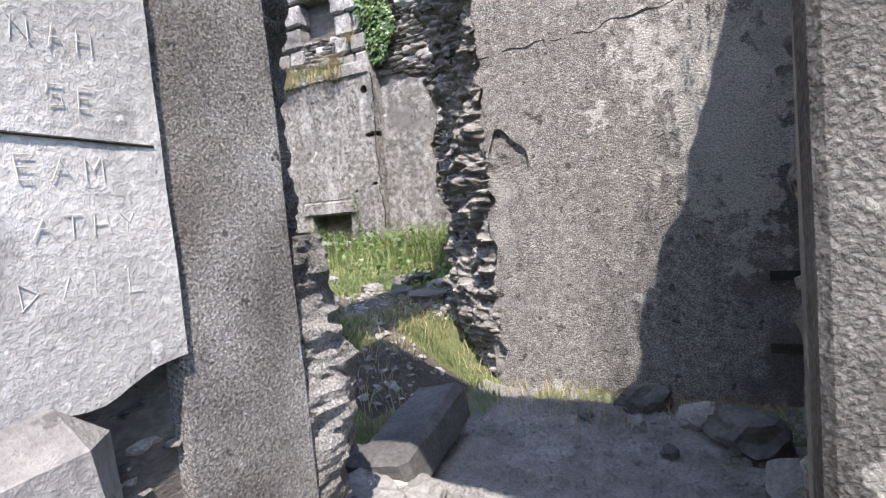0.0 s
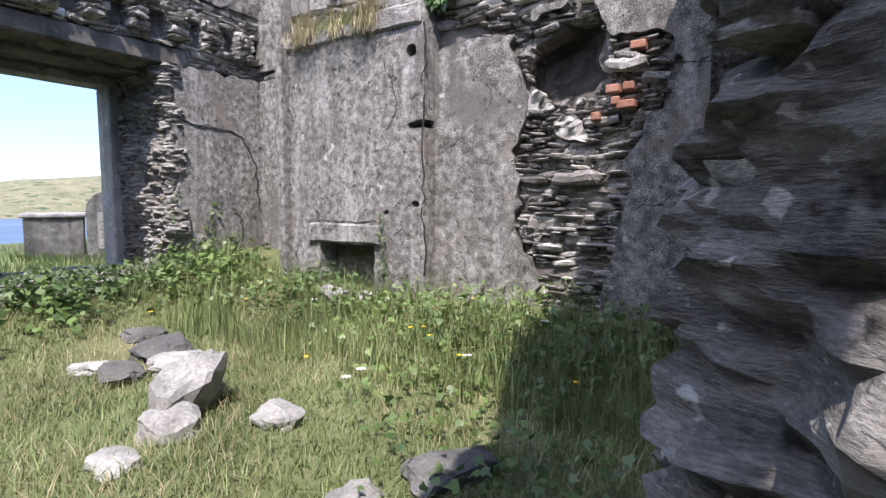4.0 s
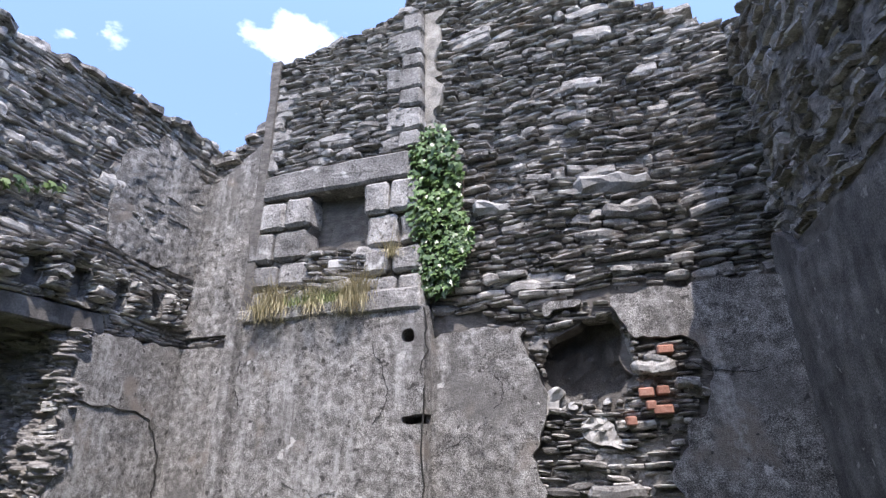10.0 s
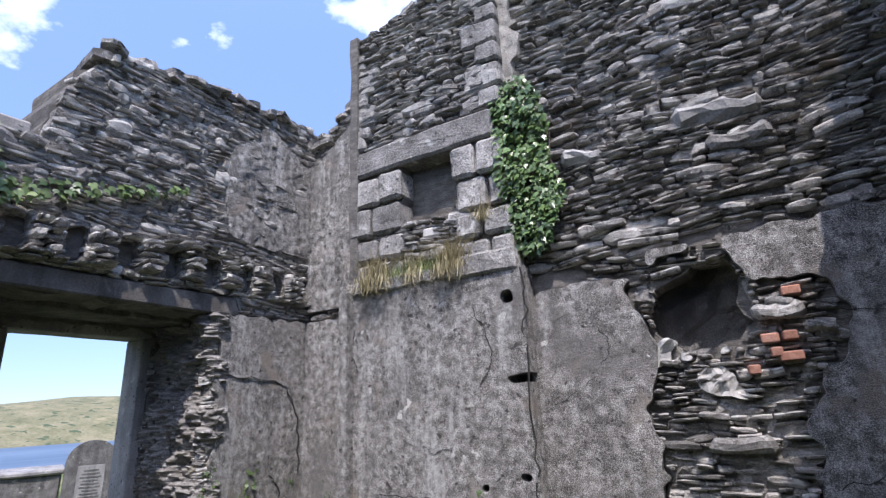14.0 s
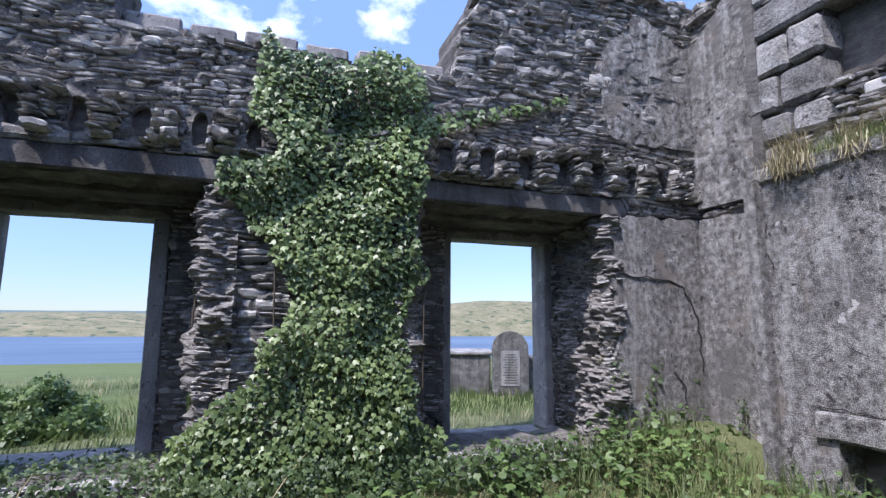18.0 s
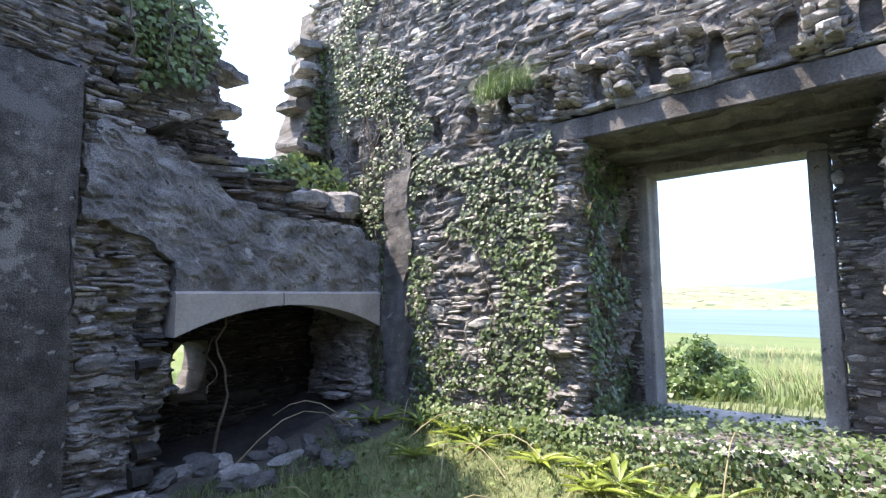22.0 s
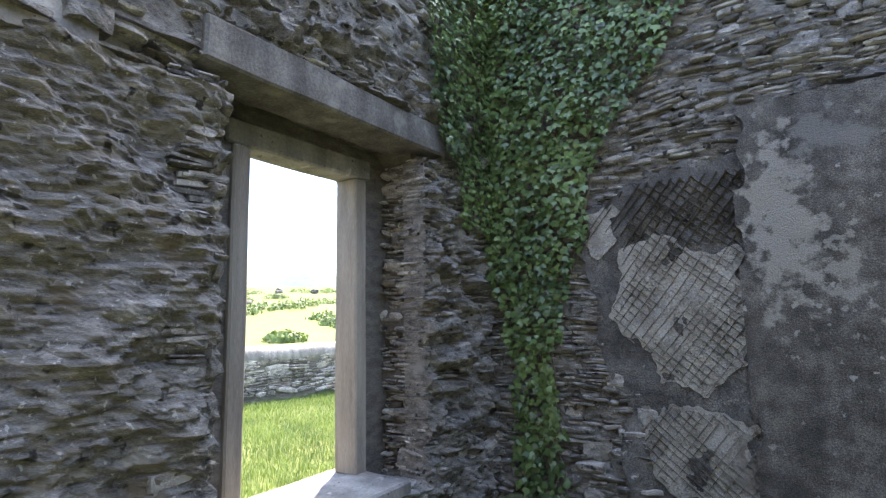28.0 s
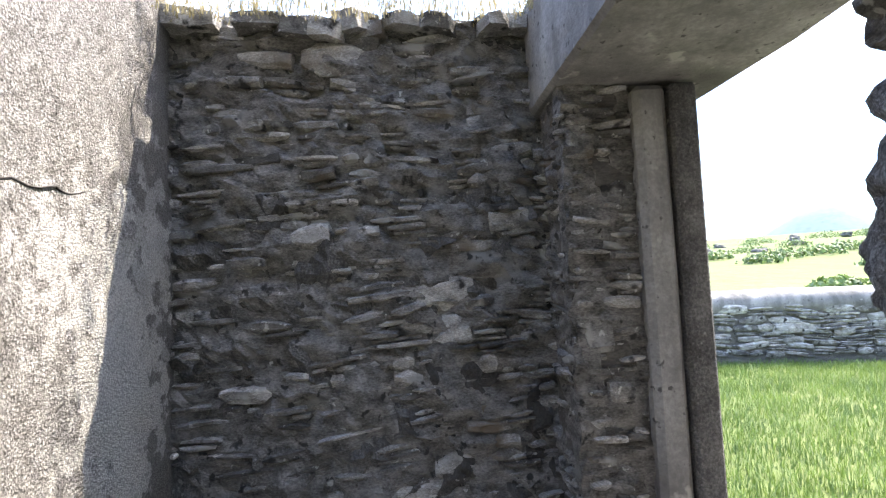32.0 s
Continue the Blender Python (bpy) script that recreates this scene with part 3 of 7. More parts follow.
def poly(points):
    """A test for lying inside a polygon of (u, v)."""
    def test(u, v):
        hit, k = False, len(points) - 1
        for m in range(len(points)):
            (a, b), (c, d) = points[m], points[k]
            if (b > v) != (d > v) and u < (c - a) * (v - b) / (d - b) + a:
                hit = not hit
            k = m
        return hit
    return test


def profile(points):
    """Height along u, straight between the given points."""
    us, vs = [p[0] for p in points], [p[1] for p in points]
    return lambda u: float(np.interp(u, us, vs))


def tube(name, pts, radius, mat, parent, taper=0.5, sides=5):
    verts, faces = [], []
    for i, p in enumerate(pts):
        d = (pts[min(i + 1, len(pts) - 1)] - pts[max(i - 1, 0)]).normalized()
        a = d.orthogonal().normalized()
        b = d.cross(a)
        r = radius * (1 - taper * i / len(pts))
        verts += [p + (a * math.cos(q * 6.283 / sides) + b * math.sin(q * 6.283 / sides)) * r for q in range(sides)]
    for i in range(len(pts) - 1):
        for q in range(sides):
            faces.append((i * sides + q, i * sides + (q + 1) % sides, (i + 1) * sides + (q + 1) % sides, (i + 1) * sides + q))
    return mesh_object(name, verts, faces, mat, parent, smooth=True)


# ---- rubble stones ----
def stone_shape(seed):
    """A split slate stone in a unit box: five uneven sections along it, wedged or blunt ends, flat beds, a broken face."""
    rng = random.Random(seed)
    bm, rings = bmesh.new(), []
    ends = (rng.choice((0.3, 0.5, 0.75, 0.9)), rng.choice((0.3, 0.5, 0.75, 0.9)))
    skew = rng.uniform(-0.12, 0.12)
    for i, x in enumerate((-0.5, -0.27, 0.02, 0.28, 0.5)):
        k = (ends[0], 0.9, 1.0, 0.92, ends[1])[i] * rng.uniform(0.92, 1.06)
        mid = skew * (x * 2) + rng.uniform(-0.04, 0.04)
        face = 0.5 - (0.16 * rng.random() if i in (0, 4) else 0.0) + rng.uniform(-0.07, 0.05)
        xs_ = x + rng.uniform(-0.05, 0.05)
        rings.append([bm.verts.new((xs_ + rng.uniform(-0.03, 0.03), mid + y * k, z)) for y, z in ((-0.5, -0.5), (0.5, -0.5), (0.5, face - 0.12), (0.30 + rng.uniform(-0.1, 0.1), face), (-0.22 + rng.uniform(-0.12, 0.1), face - rng.uniform(0, 0.06)), (-0.5, face - 0.16))])
    for a, b in zip(rings, rings[1:]):
        for q in range(6):
            bm.faces.new((a[q], b[q], b[(q + 1) % 6], a[(q + 1) % 6]))
    bm.faces.new(list(reversed(rings[0])))
    bm.faces.new(rings[-1])
    bmesh.ops.recalc_face_normals(bm, faces=bm.faces)
    return bm


SHAPES = []
for k in range(24):
    b_ = stone_shape(k)
    b_.verts.index_update()
    SHAPES.append((np.array([v.co[:] for v in b_.verts]), [tuple(v.index for v in f.verts) for f in b_.faces]))
    b_.free()
STONE_MESHES = {}


def stone_data(k, mat):
    key = (k, mat.name)
    if key not in STONE_MESHES:
        me = bpy.data.meshes.new("stone")
        me.from_pydata(SHAPES[k][0].tolist(), [], SHAPES[k][1])
        me.materials.append(mat)
        STONE_MESHES[key] = me
    return STONE_MESHES[key]


def smear(parent, plane, u0, u1, v0, v1, inside, seed, front=-0.02, relief=0.06, cell=0.05, rfreq=5.0, beds=2.2, mat=None):
    """Crumbling mortar between and over the stones, lumpy along the beds."""
    return slab("rubble_mortar", plane, u0, u1, v0, v1, cell, inside, front, front - relief * 1.2 - 0.02, mat or RUBBLE, parent, relief=relief, rfreq=rfreq, seed=seed, bfree=False, beds=beds)


def lay(parent, plane, u0, u1, v0, v1, inside, seed, near=None, length=(0.1, 0.34), height=(0.03, 0.085), proud=(-0.005, 0.05), depth=0.16, big=0.06, cap=220, tilt=3.5, mat=None, joined=None, gap=0.012):
    """Courses of rubble, thick stones among stacked thin ones: those where near(u, v) holds become objects, the rest one joined mesh."""
    mat, joined = mat or SLATE, joined or SLATE_JOINED
    rng = random.Random(seed)
    base = plane.basis()
    side = 1 if base[0][0] + base[1][0] > 0 else -1
    verts, faces, made = [], [], 0
    v = v0
    while v < v1:
        h = height[0] + (height[1] - height[0]) * rng.random() ** 1.5
        u = u0 - rng.uniform(0, 0.3)
        while u < u1:
            w = rng.uniform(*length) * (0.6 + 4 * h)
            hh = h * rng.choice((0.75, 0.9, 1.0, 1.0, 1.1, 1.3))
            if rng.random() < big:
                w, hh = w * 1.5, min(h * 2.1, 0.2)
            bed = lambda q: 0.09 * wobble(q, v * 0.6, 0.8, seed) + 0.03 * wobble(q, v, 2.6, seed + 1)
            n_thin = 1 if hh < 0.04 or rng.random() < 0.45 else (2 if hh < 0.075 else 3)
            for layer in range(n_thin):
                full = w * (1 if n_thin == 1 else rng.uniform(0.75, 1.1))
                cu = u + full / 2
                slope = math.atan((bed(cu + 0.1) - bed(cu - 0.1)) / 0.2) * side
                lh = hh / n_thin
                cv = v + h / 2 + bed(cu) + (layer - (n_thin - 1) / 2) * lh
                runs, run = [], []
                for q in range(9):
                    if inside(u + full * (0.04 + 0.115 * q), cv):
                        run.append(q)
                    else:
                        runs.append(run)
                        run = []
                run = max(runs + [run], key=len)
                if len(run) < 2 or len(run) * full < 0.28:
                    continue
                ww = full
                if len(run) < 9:
                    ww = full * (len(run) / 9)
                    cu = u + full * (0.04 + 0.115 * (run[0] + run[-1]) / 2)
                out_by = rng.uniform(*proud)
                d = depth * rng.uniform(0.8, 1.2)
                k = rng.randrange(24)
                turn = Matrix.Rotation(slope + radians(rng.uniform(-tilt, tilt)), 3, "Z") @ Matrix.Rotation(radians(rng.uniform(-9, 9)), 3, "Y") @ Matrix.Rotation(radians(rng.uniform(-6, 6)), 3, "X")
                size = Vector((max(ww - gap, 0.04), max(lh - gap * 0.35, 0.014), d))
                centre = plane.p(cu, cv, out_by - d / 2)
                if near and made < cap and near(cu, cv):
                    ob = new("stone", stone_data(k, mat))
                    ob.matrix_world = Matrix.LocRotScale(centre, (base @ turn).to_quaternion(), size)
                    ob.parent = parent
                    made += 1
                else:
                    m3 = np.array(base @ turn) * np.array(size)[None, :]
                    n0 = len(verts) * len(SHAPES[0][0])
                    verts.append(SHAPES[k][0] @ m3.T + np.array(centre))
                    faces += [tuple(i + n0 for i in f) for f in SHAPES[k][1]]
            u += w
        v += h
    if verts:
        ob = mesh_object("rubble", np.concatenate(verts), faces, joined, parent)
        tagged(ob, kind="stuff")

def crag(parent, plan, v0, v1, seed, depth=1.0, mat=None, du=0.02, dv=0.014, name="crumbled_face", coarse=1.0):
    """A broken wall end: a face that follows the plan (outside on its left), eroded into ledges along the slate beds."""
    plan = [Vector(p) for p in plan]
    ways, at = [], [0.0]
    for a, b in zip(plan, plan[1:]):
        at.append(at[-1] + (b - a).length)
    n = max(2, int(at[-1] / du))
    m = max(2, int((v1 - v0) / dv))
    spots = [Vector((float(np.interp(k / n * at[-1], at, [p.x for p in plan])), float(np.interp(k / n * at[-1], at, [p.y for p in plan])))) for k in range(n + 1)]
    reach = max(2, int(0.07 / du))
    for k in range(n + 1):
        d = spots[min(n, k + reach)] - spots[max(0, k - reach)]
        d.normalize()
        ways.append(Vector((-d.y, d.x)))
    verts, faces = [], []
    for k in range(n + 1):
        q = k / n * at[-1]
        p, w = spots[k], ways[k]
        for j in range(m + 1):
            v = v0 + (v1 - v0) * j / m
            b = v + 0.06 * wobble(q, v, 1.3, seed + 4)
            lump = coarse * 0.12 * noise.noise(Vector((q * 2.8, b * 2.6, seed))) + 0.06 * noise.noise(Vector((q * 7, b * 9, seed + 1)))
            ledge = 0.05 * max(0.0, noise.noise(Vector((q * 8, b * 19, seed + 2))) + 0.1) + 0.035 * noise.noise(Vector((q * 16, b * 34, seed + 3)))
            out_by = depth * (lump + ledge + 0.014 * noise.noise(Vector((q * 45, b * 70, seed + 5))))
            verts.append((p.x + w.x * out_by, p.y + w.y * out_by, v))
    for k in range(n):
        for j in range(m):
            a = k * (m + 1) + j
            faces.append((a, a + 1, a + m + 2, a + m + 1))
    return mesh_object(name, verts, faces, mat or CRAG, parent)

# ---- ground ----
def smooth01(a, b, x):
    t = min(1.0, max(0.0, (x - a) / (b - a)))
    return t * t * (3 - 2 * t)


def ground_z(x, y):
    z = 0.05 + 0.05 * noise.noise(Vector((x * 0.7, y * 0.7, 3))) + 0.025 * noise.noise(Vector((x * 2.3, y * 2.3, 5)))
    if -9.2 < x < -1.2 and -4.2 < y < 7.2:
        z += 0.34 * smooth01(4.6, 6.6, y) + 0.28 * smooth01(-6.3, -7.8, x) + 0.12 * smooth01(-1.0, -2.6, y)
    elif x <= -9.2:
        z += 0.25 - 0.25 * smooth01(-9.2, -13, x)
    z -= 0.38 * smooth01(-2.35, -1.5, x)
    far = max(0.0, -x - 18)
    z -= 0.062 * min(far, 100) + 0.16 * max(0.0, min(far, 140) - 100)
    east = max(0.0, x * 0.87 - y * 0.5 - 14)
    z += 0.066 * min(east, 260)
    if east > 8:
        z += min(1.0, (east - 8) / 30) * 1.2 * noise.noise(Vector((x * 0.04, y * 0.04, 9)))
    return z


def bare(x, y):
    """Trodden earth just inside the broken doorway."""
    return ((x + 2.75) / 0.85) ** 2 + ((y - 3.35) / 0.75) ** 2 < 1 + 1.2 * wobble(x, y, 2.2, 61) or ((x + 2.0) / 0.45) ** 2 + ((y - 2.05) / 0.5) ** 2 < 0.8 + wobble(x, y, 3, 62)


def axis_steps(lo, hi, fine_lo, fine_hi, step, growth=1.22):
    vals, s = list(np.arange(fine_lo, fine_hi + 1e-6, step)), step
    a = fine_hi
    while a < hi:
        s *= growth
        a = min(hi, a + s)
        vals.append(a)
    s, a = step, fine_lo
    while a > lo:
        s *= growth
        a = max(lo, a - s)
        vals.insert(0, a)
    return vals


xs = axis_steps(-170, 3500, -10, 1.5, 0.16)
ys = axis_steps(-3500, 3500, -4.5, 7.4, 0.16)
gv = [(x, y, ground_z(x, y)) for x in xs for y in ys]
gf = [(i * len(ys) + j, (i + 1) * len(ys) + j, (i + 1) * len(ys) + j + 1, i * len(ys) + j + 1) for i in range(len(xs) - 1) for j in range(len(ys) - 1)]
ground = mesh_object("ground", gv, gf, EARTH, smooth=True)
tagged(ground, "rough green turf over earth and fallen stones", "ground", kind="structure")
ground.data.materials.append(GRAVEL)
ground.data.materials.append(FIELD)
ground.data.materials.append(GORSE)
ground.data.materials.append(SOOT_AND_SHADE)
ground.data.materials.append(SOIL)
for p in ground.data.polygons:
    c = p.center
    if -1.65 < c.x < 0.3 and -1.2 < c.y < 2.75 and (wobble(c.x, c.y, 2.0, 4) > -0.25 or c.y < 2.0):
        p.material_index = 1
    elif bare(c.x, c.y):
        p.material_index = 5
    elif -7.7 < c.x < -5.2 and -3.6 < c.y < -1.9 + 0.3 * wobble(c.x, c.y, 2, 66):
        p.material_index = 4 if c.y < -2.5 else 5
    elif c.x < -12 or abs(c.y) > 30 or c.y < -4.2 or (c.x > 0.35 and c.x * 0.87 - c.y * 0.5 < 24):
        p.material_index = 2
    elif c.x * 0.87 - c.y * 0.5 >= 24:
        p.material_index = 3
sea = mesh_object("water", [(-170, -5000, -6.5), (-70, -5000, -6.5), (-70, 5000, -6.5), (-170, 5000, -6.5), (-4500, -5000, -6.5), (-4500, 5000, -6.5)], [(0, 1, 2, 3), (4, 0, 3, 5)], SEA)
tagged(sea, "calm blue sea inlet beyond the field", "sea", kind="structure")

# ---- the gable wall with the chimney ----
NORTH = Plane("y", 6.52, -1)
north_top = profile([(-9.1, 5.1), (-7.7, 5.2), (-6.9, 5.75), (-6.3, 6.05), (-5.05, 6.25), (-4.98, 6.42), (-4.6, 6.76), (-3.68, 6.62), (-3.64, 6.3), (-3.25, 6.2), (-2.6, 5.66), (-2.1, 5.25), (-1.3, 5.1)])
HOLLOW = poly([(-3.95, 2.6), (-3.5, 2.8), (-3.26, 2.86), (-3.22, 2.7), (-3.08, 2.5), (-2.68, 2.45), (-2.6, 2.23), (-2.67, 2.03), (-2.83, 1.83), (-2.95, 1.56), (-2.9, 1.42), (-3.02, 1.05), (-3.15, 0.3), (-3.62, 0.3), (-3.72, 0.77), (-3.92, 1.05), (-3.83, 1.26), (-3.92, 1.61), (-3.8, 1.96), (-3.75, 2.13), (-3.85, 2.36)])
CAVE = poly([(-3.8, 2.36), (-3.72, 2.54), (-3.49, 2.67), (-3.24, 2.7), (-3.14, 2.52), (-3.12, 2.2), (-3.3, 2.04), (-3.55, 2.06), (-3.74, 2.14)])
NORTH_L = Plane("y", 6.94, -1)
wall_north = thing("wall_north", "tall ruined rubble gable with patches of grey render", "wall", "structure")
slab("wall_core", NORTH_L, -9.1, -6.3, -0.3, 6.3, 0.1, lambda u, v: v < north_top(u) + 0.1 * wobble(u, 0, 3, 1), -0.05, -0.5, CORE, wall_north, relief=0.03, seed=1)
slab("wall_core", NORTH, -6.55, -1.3, -0.3, 6.9, 0.1, lambda u, v: v < north_top(u) + 0.1 * wobble(u, 0, 3, 1) and not CAVE(u + 0.1 * wobble(u, v, 4, 11), v + 0.1 * wobble(u, v, 4, 12)), -0.05, -0.7, CORE, wall_north, relief=0.03, seed=1)
slab("hollow_back", Plane("y", 6.82, -1), -4.2, -2.9, 1.8, 3.0, 0.06, lambda u, v: True, 0.03, -0.3, DARK_AND_SHADED, wall_north, relief=0.12, seed=2)

BREAST = Plane("y", 6.3, -1)


def near_any(u, v, spots):
    return any(abs(u - a) < w and abs(v - b) < h for a, b, w, h in spots)


SLOTS = [(-4.85, 2.62, 0.06, 0.045), (-4.8, 1.95, 0.09, 0.04), (-4.81, 1.23, 0.065, 0.045), (-5.15, 1.17, 0.03, 0.035), (-6.58, 1.95, 0.045, 0.055), (-5.98, 1.98, 0.014, 0.03), (-5.5, 2.6, 0.012, 0.03)]
breast = thing("chimney_breast", "grey roughcast chimney breast with a small hearth", "chimney", "structure")
slab("breast_wall", BREAST, -6.64, -4.7, -0.2, 2.88, 0.04, lambda u, v: not near_any(u, v, SLOTS) and not (-6.06 + 0.02 * wobble(u, v, 9, 2) < u < -5.32 and v < 0.86), 0.0, -0.3, ROUGHCAST, breast, relief=0.016, jitter=0.25, seed=3)
slab("breast_return", Plane("x", -6.6, -1), 6.2, 6.95, -0.2, 2.9, 0.15, lambda u, v: True, 0.0, -0.1, ROUGHCAST, breast, relief=0.01, seed=4)
part("hearth_lintel", rough_block((1.02, 0.12, 0.2), 4, 5, 0.014, 0.02), ROUGHCAST, breast).location = (-5.7, 6.325, 0.84)
slab("hearth_back", Plane("y", 6.75, -1), -6.2, -5.2, -0.2, 1.0, 0.1, lambda u, v: True, 0.0, -0.1, SOOT_AND_SHADE, breast, relief=0.04, seed=6)

# ---- the window wall ----
WEST = Plane("x", -7.8, 1)
west_top = profile([(-4.2, 5.4), (-2.4, 5.3), (0.6, 5.2), (1.0, 4.9), (1.12, 4.05), (3.95, 4.03), (4.1, 4.7), (4.4, 5.12), (5.5, 5.3), (6.1, 5.36), (6.9, 5.5), (7.4, 5.5)])


def west_open(u, v, g=0.0):
    return (-0.12 - g < u < 1.85 + g or 3.65 - g < u < 5.66 + g) and 0.5 < v < 2.8


def west_outer(u, v):
    return (0.04 < u < 1.5 or 4.22 < u < 5.58) and 0.36 < v < 2.74


wall_west = thing("wall_west", "thick ivy-grown rubble wall with two window openings", "wall", "structure")
slab("wall_core", WEST, -4.2, 7.4, -0.3, 5.7, 0.1, lambda u, v: v < west_top(u) + 0.08 * wobble(u, 0, 3, 5) and not west_open(u, v, 0.1), -0.1, -0.9, CORE, wall_west, relief=0.04, seed=5)
slab("outer_leaf", WEST, -4.2, 7.4, -0.3, 5.2, 0.1, lambda u, v: v < min(west_top(u) - 0.05, 5.0) and not west_outer(u, v), -0.9, -1.25, CORE, wall_west, relief=0.02, seed=6)

# ---- the wall towards the porch ----
EAST = Plane("x", -2.0, -1)
east_top = profile([(-4.0, 5.2), (-2.4, 5.2), (-1.0, 4.9), (0.2, 4.3), (1.2, 3.6), (2.0, 3.3), (2.9, 3.3), (3.3, 4.6), (4.0, 5.0), (4.9, 4.75), (5.8, 4.8), (6.9, 5.15)])


def east_open(u, v):
    return (-1.43 < u < 0.26 and 0.45 < v < 2.97) or (1.38 + 0.06 * wobble(0, v, 2, 9) < u < 3.02 and v < 2.82)


def east_outer(u, v):
    return (-1.2 < u < -0.12 and 0.42 < v < 2.82) or (0.74 + 0.03 * wobble(0, v, 2, 9) < u < 2.8 and v < 2.82)


wall_east = thing("wall_east", "ragged dark rubble wall with a window and a broken doorway", "wall", "structure")
slab("wall_core", EAST, -4.0, 6.9, -0.5, 5.4, 0.1, lambda u, v: v < east_top(u) + 0.12 * wobble(u, 0, 3, 2) and not east_open(u, v) and not (0.9 < u and v < 2.95) and not (-1.52 < u < 0.35 and 0.45 < v < 2.97), -0.12, -0.25, CORE, wall_east, relief=0.04, seed=7)
slab("wall_core", EAST, -4.0, 6.9, -0.5, 5.4, 0.1, lambda u, v: v < east_top(u) + 0.12 * wobble(u, 0, 3, 2) and not east_open(u, v) and not (0.82 < u < 2.95 and v < 2.82) and not (-1.52 < u < 0.35 and 0.45 < v < 2.97), -0.25, -0.45, CORE, wall_east, relief=0.02, seed=7.5)
slab("outer_leaf", EAST, -4.0, 6.9, -0.5, 5.4, 0.1, lambda u, v: v < east_top(u) - 0.1 and not east_outer(u, v), -0.45, -0.65, CORE, wall_east, relief=0.02, seed=8)

EAST_N = Slant((-1.97, 3.04), (-2.04, 6.52), 1)
slab("wall_core", EAST_N, 0.0, 3.7, -0.3, 3.0, 0.1, lambda u, v: True, -0.04, -0.3, CORE, wall_east, relief=0.02, seed=9)

# ---- the fireplace wall ----
SOUTH = Plane("y", -2.48, 1)
south_top = profile([(-5.6, 3.1), (-5.3, 3.6), (-5.15, 4.6), (-4.4, 5.0), (-2.0, 5.3)])
wall_south = thing("wall_south", "dark rubble cross wall with scraps of render and ivy", "wall", "structure")
slab("wall_core", SOUTH, -5.1, -1.3, -0.3, 5.4, 0.1, lambda u, v: v < south_top(u), -0.04, -0.6, CORE, wall_south, relief=0.03, seed=11)
SOUTH_BACK = Plane("y", -3.55, 1)
back_top = profile([(-9.1, 5.2), (-8.2, 5.1), (-7.75, 4.7), (-7.6, 3.9), (-7.4, 3.1), (-6.8, 2.95), (-6.5, 3.4), (-6.4, 4.2), (-5.9, 4.7), (-4.9, 5.0)])
slab("flue_back_wall", SOUTH_BACK, -9.1, -4.9, -0.3, 5.3, 0.1, lambda u, v: v < back_top(u) + 0.08 * wobble(u, 0, 4, 3) and not (-6.4 < u < -6.12 and 0.56 < v < 1.06), 0.0, -0.5, CORE, wall_south, relief=0.05, seed=12)

# ---- the porch ----
PORCH_N = Plane("y", 2.71, -1)
porch_n_top = profile([(-1.75, 3.4), (-1.2, 3.2), (-0.5, 2.85), (0.1, 2.6), (0.5, 2.5)])
wall_porch_north = thing("wall_porch_north", "roughcast porch wall with a broken end", "wall", "structure")
BROKEN = poly([(-1.7, 0.92), (-1.57, 0.9), (-1.5, 1.2), (-1.42, 1.18), (-1.38, 1.1), (-1.31, 1.05), (-1.29, 0.93), (-1.4, 0.89)])
patch_broken = lambda u, v: BROKEN(u + 0.03 * wobble(u, v, 14, 1), v + 0.03 * wobble(u, v, 14, 2))
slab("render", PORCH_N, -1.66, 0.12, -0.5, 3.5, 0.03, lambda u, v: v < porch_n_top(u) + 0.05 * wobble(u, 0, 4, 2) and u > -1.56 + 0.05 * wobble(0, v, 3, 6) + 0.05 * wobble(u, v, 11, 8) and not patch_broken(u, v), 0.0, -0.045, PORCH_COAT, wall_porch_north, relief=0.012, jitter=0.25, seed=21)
slab("wall_core", PORCH_N, -1.62, 0.12, -0.5, 3.5, 0.05, lambda u, v: v < porch_n_top(u) + 0.05 * wobble(u, 0, 4, 2) - 0.03, -0.034, -0.45, MORTAR, wall_porch_north, relief=0.012, rfreq=9, seed=24)
PORCH_E = Plane("x", 0.1, -1)
wall_porch_east = thing("wall_porch_east", "mottled dark rubble porch wall topped with dry grass", "wall", "structure")
slab("wall_core", PORCH_E, 0.3, 3.2, -0.5, 2.7, 0.08, lambda u, v: v < 2.5 + 0.04 * wobble(u, 0, 4, 2), -0.07, -0.5, CORE, wall_porch_east, relief=0.03, seed=22)
PORCH_S = Plane("y", 1.08, 1)
wall_porch_south = thing("wall_porch_south", "porch front wall beside a doorway to the field", "wall", "structure")
slab("wall_core", PORCH_S, -0.22, 0.6, -0.5, 2.6, 0.06, lambda u, v: True, -0.02, -0.5, CORE, wall_porch_south, relief=0.02, seed=23)

# ---- dressed stone, concrete and render on the walls ----
def block(name, size, at, mat, parent, seed, cuts=3, wear=0.012, bevel=0.015, turn=0.0, label=""):
    ob = part(name, rough_block(size, seed, cuts, wear, bevel), mat, parent, label)
    ob.matrix_world = pose(at[0], at[1], at[2], 0, 0, turn)
    return ob


# north gable: render to first-floor height, bare rubble above
def north_low(u, v):
    return -4.75 < u < -1.8 and v < 2.84 + 0.03 * wobble(u, 0, 5, 4) + 0.05 * smooth01(-3.2, -2.2, u)


